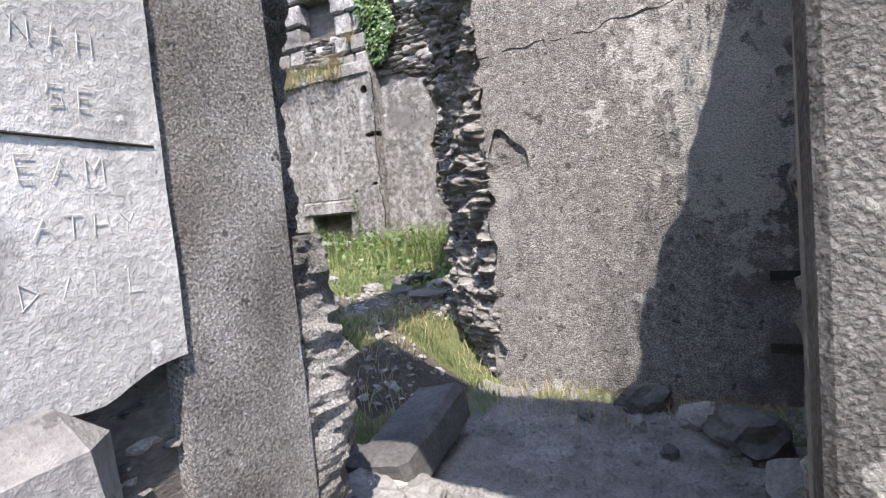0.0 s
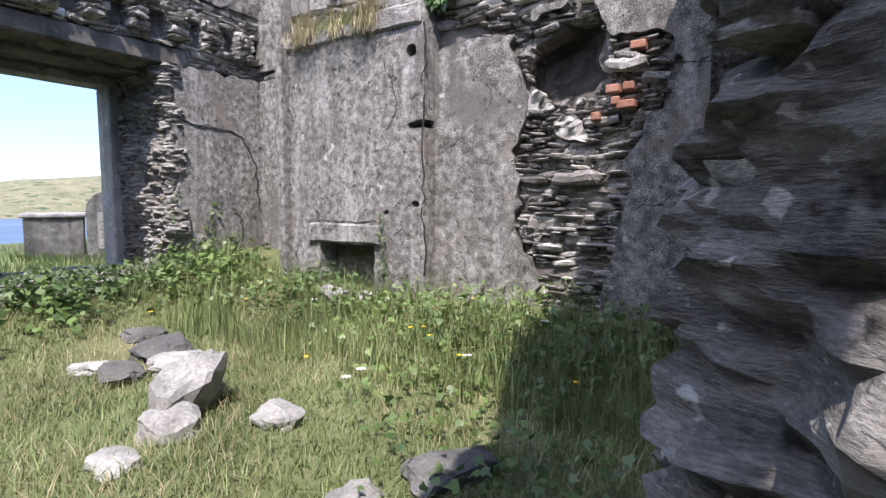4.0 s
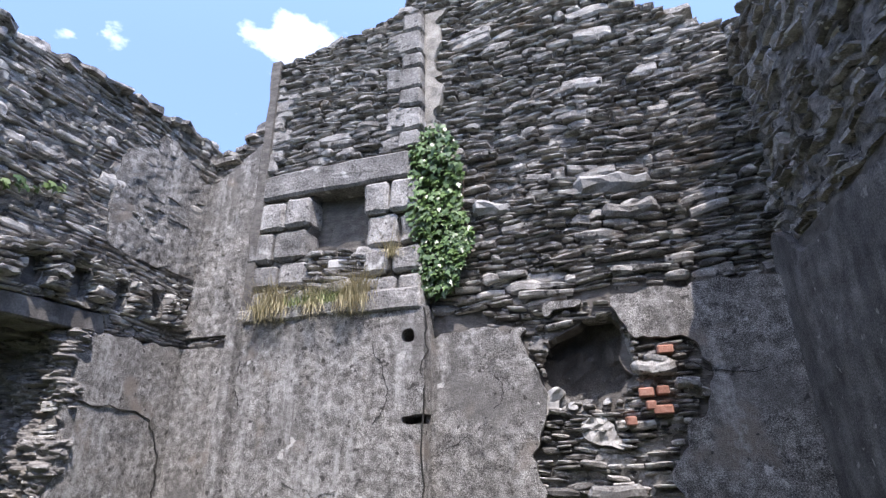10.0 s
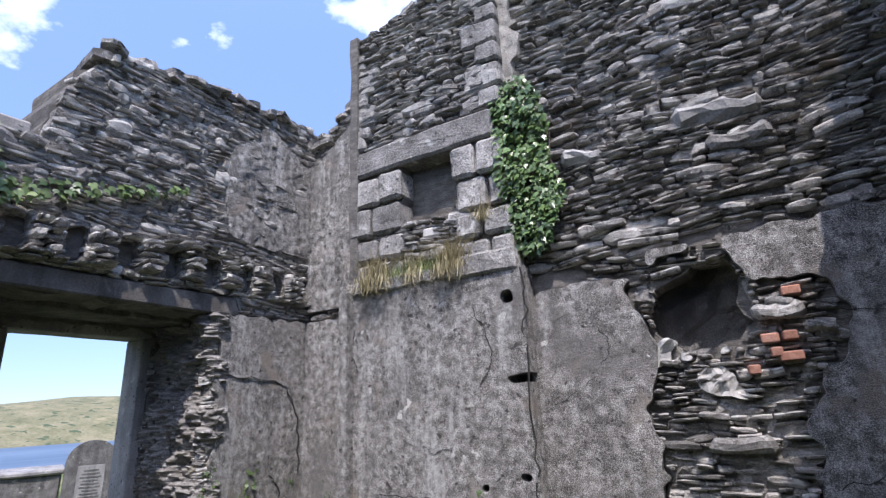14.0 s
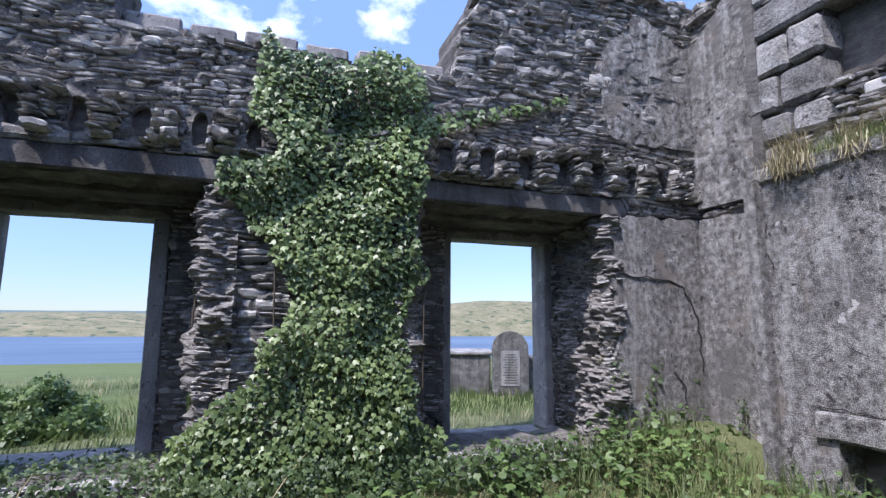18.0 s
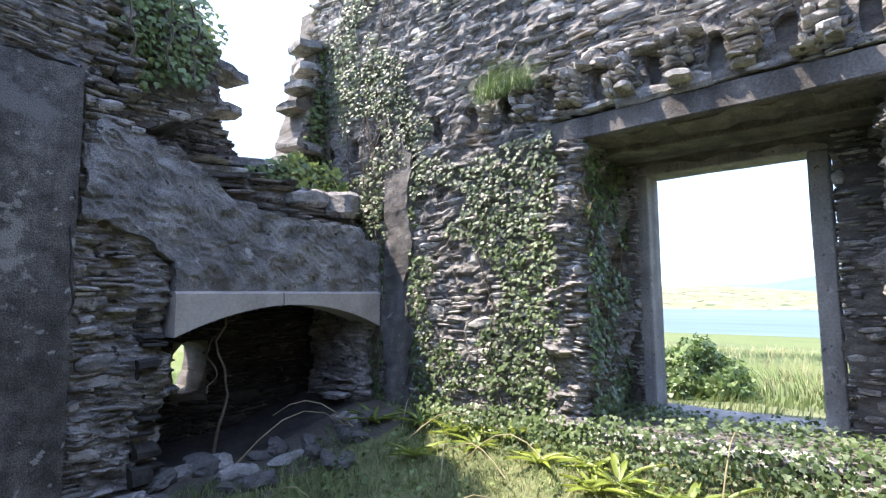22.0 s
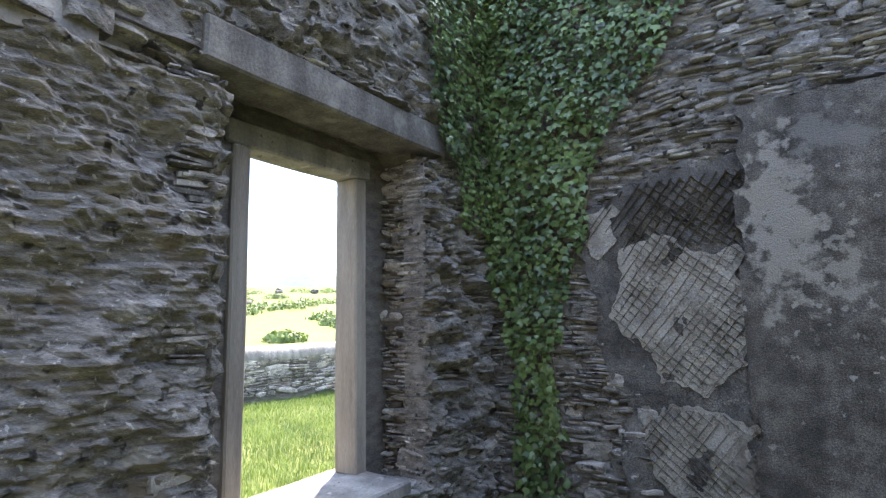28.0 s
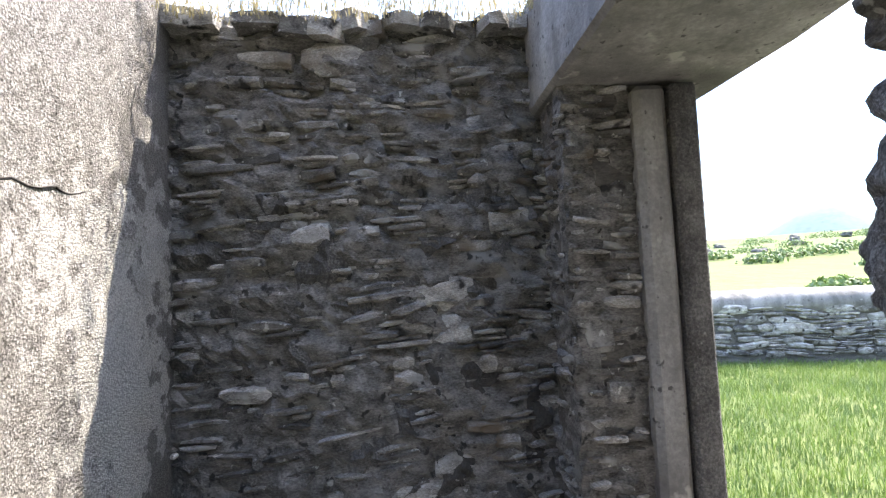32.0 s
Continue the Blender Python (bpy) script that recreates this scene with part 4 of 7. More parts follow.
slab("render", NORTH, -4.75, -1.8, -0.2, 3.0, 0.032, lambda u, v: north_low(u, v) and not HOLLOW(u + 0.06 * wobble(u, v, 5, 1) + 0.05 * wobble(u, v, 17, 3), v + 0.06 * wobble(u, v, 5, 2) + 0.04 * wobble(u, v, 17, 4)) and not (u < -3.75 and v > 2.66 + 0.1 * wobble(u, v, 4, 6)),
     0.05, -0.04, ROUGHCAST, wall_north, relief=0.014, jitter=0.3, seed=31)
slab("render", NORTH_L, -7.85, -6.55, -0.2, 2.95, 0.045, lambda u, v: v < 2.8 + 0.06 * wobble(u, v, 4, 6), 0.08, -0.04, ROUGHCAST, wall_north, relief=0.014, jitter=0.3, seed=32)
slab("render_scrap", NORTH_L, -7.85, -6.55, 2.95, 5.6, 0.05, lambda u, v: u < -6.6 - 0.28 * max(0, v - 3.9) + 0.15 * wobble(u, v, 2.5, 5) and v < north_top(u) - 0.3, 0.03, -0.04, ROUGHCAST, wall_north, relief=0.03, seed=33)

STACK = Plane("y", 6.36, -1)
stack = thing("chimney_stack", "chimney stack with dressed quoins and a square flue opening", "chimney", "structure")
stack_top = profile([(-6.65, 5.9), (-5.5, 6.1), (-4.8, 6.25)])
slab("stack_core", STACK, -6.58, -4.76, 2.86, 6.2, 0.08, lambda u, v: v < stack_top(u) and not (-5.95 < u < -5.28 and 3.3 < v < 4.18), -0.03, -0.3, CORE, stack, relief=0.02, seed=34)
slab("stack_side", Plane("x", -6.56, -1), 6.3, 6.95, 2.86, 5.95, 0.12, lambda u, v: True, 0, -0.1, CORE, stack, relief=0.04, seed=35)
slab("flue_back", Plane("y", 6.85, -1), -6.1, -5.1, 3.1, 4.3, 0.2, lambda u, v: True, 0, -0.1, SOOT_AND_SHADE, stack)
quoin_n = 0
for u_edge, sgn in ((-6.6, 1), (-4.74, -1)):
    v = 4.47
    while v < 5.95:
        hh = 0.17 + 0.13 * random.random()
        ww = (0.2, 0.36)[quoin_n % 2] + 0.06 * random.random()
        if v + hh < stack_top(u_edge) + 0.05 and random.random() < 0.85:
            block("quoin", (ww - 0.015, 0.3, hh - 0.02), (u_edge + sgn * ww / 2 + random.uniform(-0.015, 0.015), 6.47 + random.uniform(-0.02, 0.015), v), QUOIN, stack, quoin_n, 2, 0.016, 0.025, random.uniform(-2, 2))
        v += hh
        quoin_n += 1
# dressed blocks either side of the square flue opening, unevenly worn
for z0, z1, cut_l, cut_r in ((3.0, 3.2, 0.30, 0.32), (3.2, 3.47, 0.36, 0.26), (3.47, 3.8, 0.28, 0.34), (3.8, 4.14, 0.38, 0.24)):
    for a, b in ((-6.58, -6.58 + cut_l), (-6.58 + cut_l, -5.93 + random.uniform(-0.02, 0.04)), (-5.3 + random.uniform(-0.03, 0.03), -5.3 + cut_r), (-5.3 + cut_r, -4.75)):
        block("quoin", (b - a - 0.018, 0.3, z1 - z0 - 0.02 - 0.02 * random.random()), ((a + b) / 2, 6.47 + random.uniform(-0.03, 0.01), z0), QUOIN, stack, quoin_n, 3, 0.02, 0.03, random.uniform(-2.5, 2.5))
        quoin_n += 1
block("flue_lintel", (1.72, 0.3, 0.29), (-5.72, 6.465, 4.15), QUOIN, stack, 3, 5, 0.018, 0.025)
block("shelf_stone", (0.62, 0.3, 0.2), (-5.05, 6.42, 2.84), QUOIN, stack, 5, 3, 0.014, 0.02)
block("shelf_stone", (1.25, 0.3, 0.13), (-5.97, 6.42, 2.86), ROUGHCAST, stack, 6, 3, 0.014, 0.02)
for k in range(9):
    block("loose_stone", (0.12 + 0.1 * random.random(), 0.2, 0.05 + 0.05 * random.random()), (-5.84 + 0.06 * k, 6.5 + random.uniform(-0.06, 0.06), 3.2 + 0.09 * (k % 3) + 0.03 * random.random()), SMOOTH if k % 3 == 1 else QUOIN, stack, 80 + k, 1, 0.012, 0.015, random.uniform(-15, 15))
slab("plaster_strip", NORTH, -4.75, -4.3, 4.6, 6.2, 0.04, lambda u, v: u < -4.6 + 0.1 * wobble(0, v, 3, 5) + 0.1 * wobble(u, v, 7, 6), 0.07, -0.02, SCORED, wall_north, relief=0.03, seed=75)
lay(stack, STACK, -6.6, -4.76, 4.42, 6.25, lambda u, v: -6.5 < u < -4.9 and v < stack_top(u), 101, near=lambda u, v: True, cap=120, length=(0.12, 0.36), height=(0.035, 0.09), big=0.1)
lay(stack, STACK, -5.92, -5.3, 3.0, 3.42, lambda u, v: True, 102, near=lambda u, v: True, cap=20, length=(0.15, 0.3))

# upper rubble of the gable
lay(wall_north, NORTH, -4.9, -1.95, 2.86, 6.85, lambda u, v: v < north_top(u) + 0.03 and not (u < -4.92), 103, near=lambda u, v: v < 4.4, cap=300, length=(0.1, 0.36), height=(0.022, 0.088), big=0.1, proud=(-0.035, 0.05), tilt=7)
block("boulder", (0.66, 0.3, 0.2), (-3.08, 6.6, 3.72), ROCK, wall_north, 91, 4, 0.07, 0.09, 0)
block("boulder", (0.42, 0.3, 0.12), (-3.0, 6.6, 3.5), QUOIN, wall_north, 92, 3, 0.05, 0.05, 0)
block("boulder", (0.36, 0.3, 0.14), (-4.12, 6.6, 3.68), ROCK, wall_north, 93, 3, 0.05, 0.06, 0)
lay(wall_north, NORTH, -5.1, -3.7, 6.2, 6.8, lambda u, v: v < north_top(u) + 0.03, 104, length=(0.3, 0.6), height=(0.06, 0.11))
lay(wall_north, NORTH_L, -9.0, -6.55, 2.8, 6.1, lambda u, v: v < north_top(u) and u > -7.9, 105, proud=(-0.05, 0.02), length=(0.12, 0.35))
lay(wall_north, NORTH, -4.05, -2.75, 0.2, 2.9, lambda u, v: HOLLOW(u, v) and not CAVE(u, v) or (u < -3.7 and 2.66 < v < 2.84), 106, near=lambda u, v: v > 0.9, cap=260, length=(0.1, 0.3), height=(0.028, 0.065), proud=(-0.05, 0.05), big=0.03, tilt=6)
slab("old_mortar", NORTH, -4.05, -2.75, 0.2, 2.9, 0.05, lambda u, v: HOLLOW(u, v) and not CAVE(u, v) and wobble(u, v, 3, 7) > -0.1, -0.04, -0.06, MORTAR, wall_north, relief=0.06, rfreq=7, seed=72)
slab("lime_mortar", NORTH, -3.9, -3.1, 1.6, 2.3, 0.03, lambda u, v: wobble(u, v, 4, 17) + 0.6 * wobble(u, v, 13, 18) > 0.12 and abs(v - 1.95 + 0.25 * (u + 3.5)) < 0.17, 0.02, -0.06, SMOOTH, wall_north, relief=0.06, rfreq=9, seed=76)
for a, b, w_, t_ in ((-2.9, 2.36, 0.11, 4), (-3.07, 2.07, 0.1, -3), (-2.96, 2.08, 0.08, 6), (-3.05, 1.98, 0.07, 0), (-2.97, 1.95, 0.13, -5), (-3.2, 1.88, 0.07, 8)):
    block("brick", (w_, 0.12, 0.06), (a, 6.48, b), BRICK, wall_north, int(a * 50), 1, 0.006, 0.008, t_)
for a, b, w_, h_ in ((-2.99, 2.22, 0.28, 0.1), (-2.97, 2.32, 0.18, 0.05), (-2.78, 2.12, 0.18, 0.06), (-3.35, 1.4, 0.36, 0.1)):
    block("face_stone", (w_, 0.14, h_), (a, 6.5, b), QUOIN, wall_north, int(b * 70), 3, 0.045, 0.03, 3)
# broken coping stones along the gable's head
for k in range(44):
    u = -7.7 + k * 0.13 + random.uniform(-0.03, 0.03)
    ob = new("coping_stone", stone_data(k % 14, SLATE))
    ob.matrix_world = Matrix.LocRotScale(Vector((u, (6.75 if u > -6.6 else 7.12) + random.uniform(-0.1, 0.1), north_top(u) + random.uniform(-0.02, 0.06))), Euler((0, random.uniform(-0.2, 0.2), random.uniform(-0.3, 0.3))), Vector((random.uniform(0.2, 0.42), 0.45, random.uniform(0.05, 0.11))))
    ob.parent = wall_north

# window wall
def joist_gap(u, v):
    return 3.06 < v < 3.36 and (u * 2.35) % 1.0 < 0.36


lay(wall_west, WEST, -3.6, 6.95, -0.1, 5.7, lambda u, v: v < west_top(u) and not west_open(u, v) and not joist_gap(u, v) and not (u > 5.72 + 0.06 * wobble(0, v, 4, 2) and v < 2.84) and not (-0.5 < u < 2.15 and 2.78 < v < 3.0) and not (3.55 < u < 5.95 and 2.78 < v < 3.0),
    111, near=lambda u, v: 2.9 < v < 3.75 and u > -0.5, cap=300, length=(0.1, 0.36), height=(0.032, 0.09), big=0.08, proud=(-0.015, 0.04), tilt=4, mat=SLATE_PALE, joined=SLATE_PALE_JOINED)
lay(wall_west, WEST, -0.8, 6.9, 3.04, 3.38, lambda u, v: not joist_gap(u, v) and not joist_gap(u + 0.06, v), 112, near=lambda u, v: True, cap=150, length=(0.16, 0.26), height=(0.05, 0.085), proud=(0.08, 0.17), depth=0.3, big=0, mat=SLATE_PALE, joined=SLATE_PALE_JOINED)
for plan, seed in (([(-7.76, 2.12), (-7.77, 1.9), (-7.85, 1.85), (-8.74, 1.82)], 113), ([(-8.74, -0.1), (-7.85, -0.13), (-7.77, -0.2), (-7.76, -0.42)], 114), ([(-7.76, 5.82), (-7.77, 5.7), (-7.85, 5.66), (-8.74, 5.62)], 115), ([(-8.74, 3.68), (-7.85, 3.65), (-7.77, 3.6), (-7.76, 3.4)], 116)):
    crag(wall_west, plan, 0.4, 2.8, seed, 1.25)
for yy, sgn, u0, u1, seed in ((1.5, -1, 1.5, 1.95, 117), (0.04, 1, -0.4, 0.04, 118), (5.58, -1, 5.58, 5.8, 119), (4.22, 1, 3.72, 4.22, 120)):
    lay(wall_west, Plane("x", -8.7, 1), u0, u1, 0.4, 2.8, lambda u, v, a=u0, b=u1: a - 0.02 < u < b, seed, length=(0.1, 0.24), proud=(-0.02, 0.05), )
slab("render", WEST, 5.6, 6.95, 0.0, 2.9, 0.045, lambda u, v: u > 5.72 + 0.09 * wobble(0, v, 4, 2) and v < 2.8 + 0.05 * wobble(u, v, 4, 3), 0.06, -0.05, ROUGHCAST, wall_west, relief=0.015, seed=35)
slab("render_scrap", WEST, 5.5, 6.95, 3.5, 5.4, 0.06, lambda u, v: u > 5.78 + 0.3 * wobble(u, v, 2, 8) and 3.6 < v < 5.0 + 0.3 * wobble(u, v, 2, 9), 0.025, -0.05, ROUGHCAST, wall_west, relief=0.03, seed=36)
for k, (y0, ln) in enumerate(((1.1, 0.48), (1.6, 0.42), (2.04, 0.5), (2.56, 0.44), (3.03, 0.5), (3.56, 0.4))):
    block("coping_block", (0.4, ln - 0.05, 0.2 - 0.02 * (k % 2)), (-8.15, y0 + ln / 2, 4.03), CONCRETE, wall_west, k + 40, 3, 0.014, 0.02)
for k in range(40):
    y = 4.3 + k * 0.062 if k < 36 else 1.0 - (k - 36) * 0.2
    ob = new("coping_stone", stone_data(k % 14, SLATE))
    ob.matrix_world = Matrix.LocRotScale(Vector((-8.0 + random.uniform(-0.15, 0.1), y, west_top(y) + random.uniform(-0.03, 0.06))), Euler((random.uniform(-0.2, 0.2), 0, random.uniform(-0.3, 0.3))), Vector((0.5, random.uniform(0.15, 0.4), random.uniform(0.05, 0.1))))
    ob.parent = wall_west


def window_frame(name, label, y0, y1, z0, z1, x_out, depth, jamb):
    """Concrete surround of a glassless window: two jambs, a head and a sill."""
    w = thing(name, label, "window", "structure")
    xm = x_out + depth / 2
    d = abs(depth)
    block("jamb", (d, jamb, z1 - z0), (xm, y0 - jamb / 2, z0), CONCRETE, w, 51, 4, 0.005, 0.012)
    block("jamb", (d, jamb, z1 - z0), (xm, y1 + jamb / 2, z0), CONCRETE, w, 52, 4, 0.005, 0.012)
    block("head", (d, y1 - y0 + 2 * jamb + 0.1, 0.16), (xm, (y0 + y1) / 2, z1), CONCRETE, w, 53, 4, 0.006, 0.012)
    block("sill", (d + 0.16, y1 - y0 + 2 * jamb, 0.12), (xm, (y0 + y1) / 2, z0 - 0.12), CONCRETE, w, 54, 4, 0.008, 0.015)
    return w


window_1 = window_frame("window_1", "glassless window opening with worn concrete surround", 0.12, 1.34, 0.5, 2.62, -9.05, 0.32, 0.14)
window_2 = window_frame("window_2", "glassless window opening with a chipped concrete jamb", 4.3, 5.48, 0.47, 2.62, -9.05, 0.32, 0.16)
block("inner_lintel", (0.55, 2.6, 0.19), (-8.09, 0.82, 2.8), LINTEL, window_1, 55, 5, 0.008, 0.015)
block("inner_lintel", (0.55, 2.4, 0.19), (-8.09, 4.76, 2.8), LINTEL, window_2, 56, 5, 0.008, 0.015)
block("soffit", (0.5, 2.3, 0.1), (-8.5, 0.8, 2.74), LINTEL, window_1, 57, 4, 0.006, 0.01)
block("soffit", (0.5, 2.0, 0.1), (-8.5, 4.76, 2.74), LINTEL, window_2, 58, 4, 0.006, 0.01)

# the wall towards the porch
lay(wall_east, EAST, -2.5, 6.5, -0.1, 5.3, lambda u, v: v < east_top(u) and not east_open(u, v) and not (2.9 < u and v < 3.0) and not (0.3 < u < 1.6 and v < 2.8) and not (-1.75 < u < 0.35 and 2.9 < v < 3.2) and not (0.9 < u < 3.35 and 2.74 < v < 3.06),
    121, near=lambda u, v: -1.6 < u < 1.3, cap=300, length=(0.1, 0.34), height=(0.03, 0.085), big=0.12, proud=(-0.08, 0.05), depth=0.24, tilt=8)
# the shade of this face is put into the render's dark tone
slab("render", EAST_N, 0.0, 3.5, -0.1, 3.3, 0.05, lambda u, v: u > 0.05 + 0.04 * wobble(0, v, 4, 2) and v < 2.86 + 0.08 * wobble(u, v, 3, 3) + 0.3 * smooth01(2.9, 3.4, u), 0.02, -0.05, DARK_AND_SHADED, wall_east, relief=0.015, seed=37)
crag(wall_east, [(-2.0, 0.24), (-2.01, 1.26), (-1.97, 1.31), (-1.62, 1.08), (-1.58, 0.98)], -0.48, 2.8, 122, 1.0, coarse=1.4)
crag(wall_east, [(-1.68, 1.12), (-1.57, 1.06), (-1.47, 0.98), (-1.38, 0.9), (-1.36, 0.6)], -0.48, 2.8, 126, 0.5, PEBBLED, name="pebbly_render")
crag(wall_east, [(-1.8, 1.24), (-1.53, 1.12), (-1.41, 1.02), (-1.34, 0.9), (-1.35, 0.6)], -0.48, 0.72, 127, 0.6, PEBBLED, name="pebbly_foot")
block("broken_stub", (0.34, 0.3, 1.2), (-1.6, 0.92, -0.48), PEBBLED, wall_east, 66, 6, 0.02, 0.04, -35)
GAP_END = Slant((-2.02, 3.04), (-1.57, 2.7), -1)
lay(wall_east, GAP_END, -0.02, 0.6, -0.45, 2.8, lambda u, v: 0.0 < u < 0.56 and wobble(u, v, 3, 19) > 0.02, 123, near=lambda u, v: True, cap=260, length=(0.1, 0.26), height=(0.025, 0.085), proud=(-0.12, 0.03), depth=0.22, tilt=9, big=0.12)
slab("broken_end", GAP_END, 0, 0.56, -0.5, 2.82, 0.045, lambda u, v: True, -0.1, -0.2, CORE, wall_east, relief=0.06, rfreq=5, seed=39)
for yy, sgn, seed in ((0.26, -1, 124), (-1.43, 1, 125)):
    lay(wall_east, Plane("y", yy, sgn), -2.02, -1.5, 0.4, 2.9, lambda u, v: -2.01 < u < -1.56, seed, near=lambda u, v: True, cap=80, length=(0.12, 0.34), proud=(-0.06, 0.015), depth=0.2)
# broken concrete beam over the doorway gap
slab("doorway_beam", EAST, 0.85, 3.35, 2.72, 3.06, 0.05, lambda u, v: v > 2.78 + 0.035 * wobble(u, 0, 9, 2) + (0.03 if (u * 3.1) % 1 < 0.12 else 0), 0.03, -0.62, CONCRETE, wall_east, relief=0.01, seed=40)
window_3 = window_frame("window_3", "glassless window opening with tan-stained jambs", -1.13, -0.2, 0.51, 2.73, -1.37, -0.22, 0.12)
for ob in window_3.children:
    if ob.name.startswith("jamb"):
        ob.data.materials[0] = TIMBER_GREY
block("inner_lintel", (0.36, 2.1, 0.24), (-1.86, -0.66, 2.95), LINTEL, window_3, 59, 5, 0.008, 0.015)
block("window_ledge", (0.5, 1.3, 0.1), (-1.75, -0.62, 0.42), CONCRETE, window_3, 60, 5, 0.01, 0.015)

# plastered face beside the doorway, with scratched marks
PIER_OUT = Plane("x", -1.35, 1)
slab("outer_render", PIER_OUT, 0.47, 0.785, -0.5, 2.6, 0.03, lambda u, v: True, 0.05, -0.06, PEBBLED, wall_east, relief=0.004, jitter=0.02, seed=41)
slab("scratched_plaster", PIER_OUT, -0.12, 0.475, 0.1, 2.6, 0.03, lambda u, v: v > 0.49 + 0.14 * (u - 0.2) + 0.03 * wobble(u, v, 7, 3), 0.065, -0.06, SMOOTH, wall_east, relief=0.006, seed=42)
lay(wall_east, PIER_OUT, -0.1, 0.5, -0.5, 0.55, lambda u, v: -0.1 < u < 0.47, 126, near=lambda u, v: True, cap=60, length=(0.06, 0.16), height=(0.025, 0.06), proud=(-0.03, 0.03), )
block("base_stone", (0.2, 0.5, 0.5), (-1.31, 0.06, 0.0), CONCRETE, wall_east, 61, 4, 0.02, 0.06)
rs = random.Random(8)
strokes = {"A": ((0, 0, .4, 1), (.4, 1, .8, 0), (.2, .45, .6, .45)), "T": ((.4, 0, .4, 1), (0, 1, .8, 1)), "H": ((0, 0, 0, 1), (.7, 0, .7, 1), (0, .5, .7, .5)), "E": ((0, 0, 0, 1), (0, 1, .6, 1), (0, .5, .5, .5), (0, 0, .6, 0)), "L": ((0, 0, 0, 1), (0, 0, .6, 0)), "N": ((0, 0, 0, 1), (0, 1, .7, 0), (.7, 0, .7, 1)), "Y": ((0, 1, .4, .5), (.8, 1, .4, .5), (.4, .5, .4, 0)), "D": ((0, 0, 0, 1), (0, 1, .6, .5), (.6, .5, 0, 0)), "M": ((0, 0, 0, 1), (0, 1, .4, .4), (.4, .4, .8, 1), (.8, 1, .8, 0)), "K": ((0, 0, 0, 1), (0, .5, .6, 1), (0, .5, .6, 0)), "S": ((0, 0, .6, .1), (.6, .1, .6, .5), (.6, .5, 0, .55), (0, .55, 0, .95), (0, .95, .6, 1))}
for row, (word, z, y, hgt) in enumerate((("NAH", 1.055, 0.262, 0.036), ("SE", 0.965, 0.30, 0.034), ("EAM", 0.85, 0.242, 0.038), ("ATHY", 0.762, 0.255, 0.034), ("DALL", 0.66, 0.225, 0.042))):
    for c in word:
        for a0, b0, a1, b1 in strokes.get(c, strokes["N"]):
            p0 = Vector((-1.284, y + a0 * hgt * 0.95 + rs.uniform(-0.003, 0.003), z + b0 * hgt))
            p1 = Vector((-1.284, y + a1 * hgt * 0.95 + rs.uniform(-0.003, 0.003), z + b1 * hgt))
            tube("scratch", [p0, (p0 + p1) / 2, p1], 0.0009, PALE, wall_east, 0.2, 4)
        y += hgt * 1.25
tube("plaster_joint", [Vector((-1.285, -0.1 + 0.07 * k, 0.928 - 0.002 * k)) for k in range(9)], 0.003, SOOT_AND_SHADE, wall_east, 0.0, 4)

# fireplace wall
south_free = poly([(-4.98, 0), (-4.98, 3.14), (-4.1, 3.12), (-4.1, 2.72), (-3.3, 2.7), (-3.0, 2.2), (-3.05, 1.3), (-3.4, 0.9), (-3.4, 0)])
lay(wall_south, SOUTH, -5.1, -2.0, -0.1, 5.3, lambda u, v: v < south_top(u) and not south_free(u, v), 131, near=lambda u, v: v > 2.6 or u > -3.4, cap=280, length=(0.1, 0.34), height=(0.032, 0.085), big=0.08, proud=(-0.02, 0.05), tilt=4)
slab("render_panel", SOUTH, -4.96, -4.02, -0.1, 3.14, 0.045, lambda u, v: v < 3.1 + 0.02 * wobble(u, 0, 5, 1) and u < -4.1 + 0.08 * wobble(u, v, 3, 4) + (0.0 if v > 2.5 else 0.06), 0.10, -0.06, PANEL, wall_south, relief=0.014, seed=43)
BASE_COAT = poly([(-4.12, 2.78), (-3.6, 2.74), (-3.29, 2.66), (-2.93, 2.44), (-2.84, 2.15), (-3.0, 1.76), (-2.95, 1.39), (-3.2, 0.9), (-3.1, 0.57), (-3.2, 0.1), (-4.12, 0.1)])
slab("base_coat", SOUTH, -4.12, -2.8, 0.1, 2.85, 0.03, lambda u, v: BASE_COAT(u + 0.06 * wobble(u, v, 5, 1), v + 0.05 * wobble(u, v, 5, 2) + 0.04 * wobble(u, v, 16, 4)), 0.03, -0.05, DARK_AND_SHADED, wall_south, relief=0.02, rfreq=4, seed=45)
PATCH_A = poly([(-3.2, 2.15), (-3.55, 2.25), (-3.7, 2.1), (-4.0, 2.12), (-4.06, 1.7), (-4.04, 1.3), (-3.8, 1.08), (-3.5, 1.12), (-3.3, 1.35), (-3.08, 1.6)])
PATCH_B = poly([(-3.25, 0.85), (-3.6, 1.0), (-4.0, 0.85), (-4.1, 0.4), (-3.7, 0.3), (-3.3, 0.45)])
PATCH_C = poly([(-2.95, 2.45), (-3.15, 2.5), (-3.2, 2.25), (-3.05, 2.1), (-2.9, 2.2)])
patches = lambda u, v: any(p(u + 0.1 * wobble(u, v, 5, 11) + 0.05 * wobble(u, v, 17, 12), v + 0.07 * wobble(u, v, 5, 13) + 0.04 * wobble(u, v, 21, 14)) for p in (PATCH_A, PATCH_B, PATCH_C))
slab("scored_coat", SOUTH, -4.12, -2.85, 0.2, 2.6, 0.02, patches, 0.043, -0.02, SCORED, wall_south, relief=0.012, rfreq=5, seed=55)
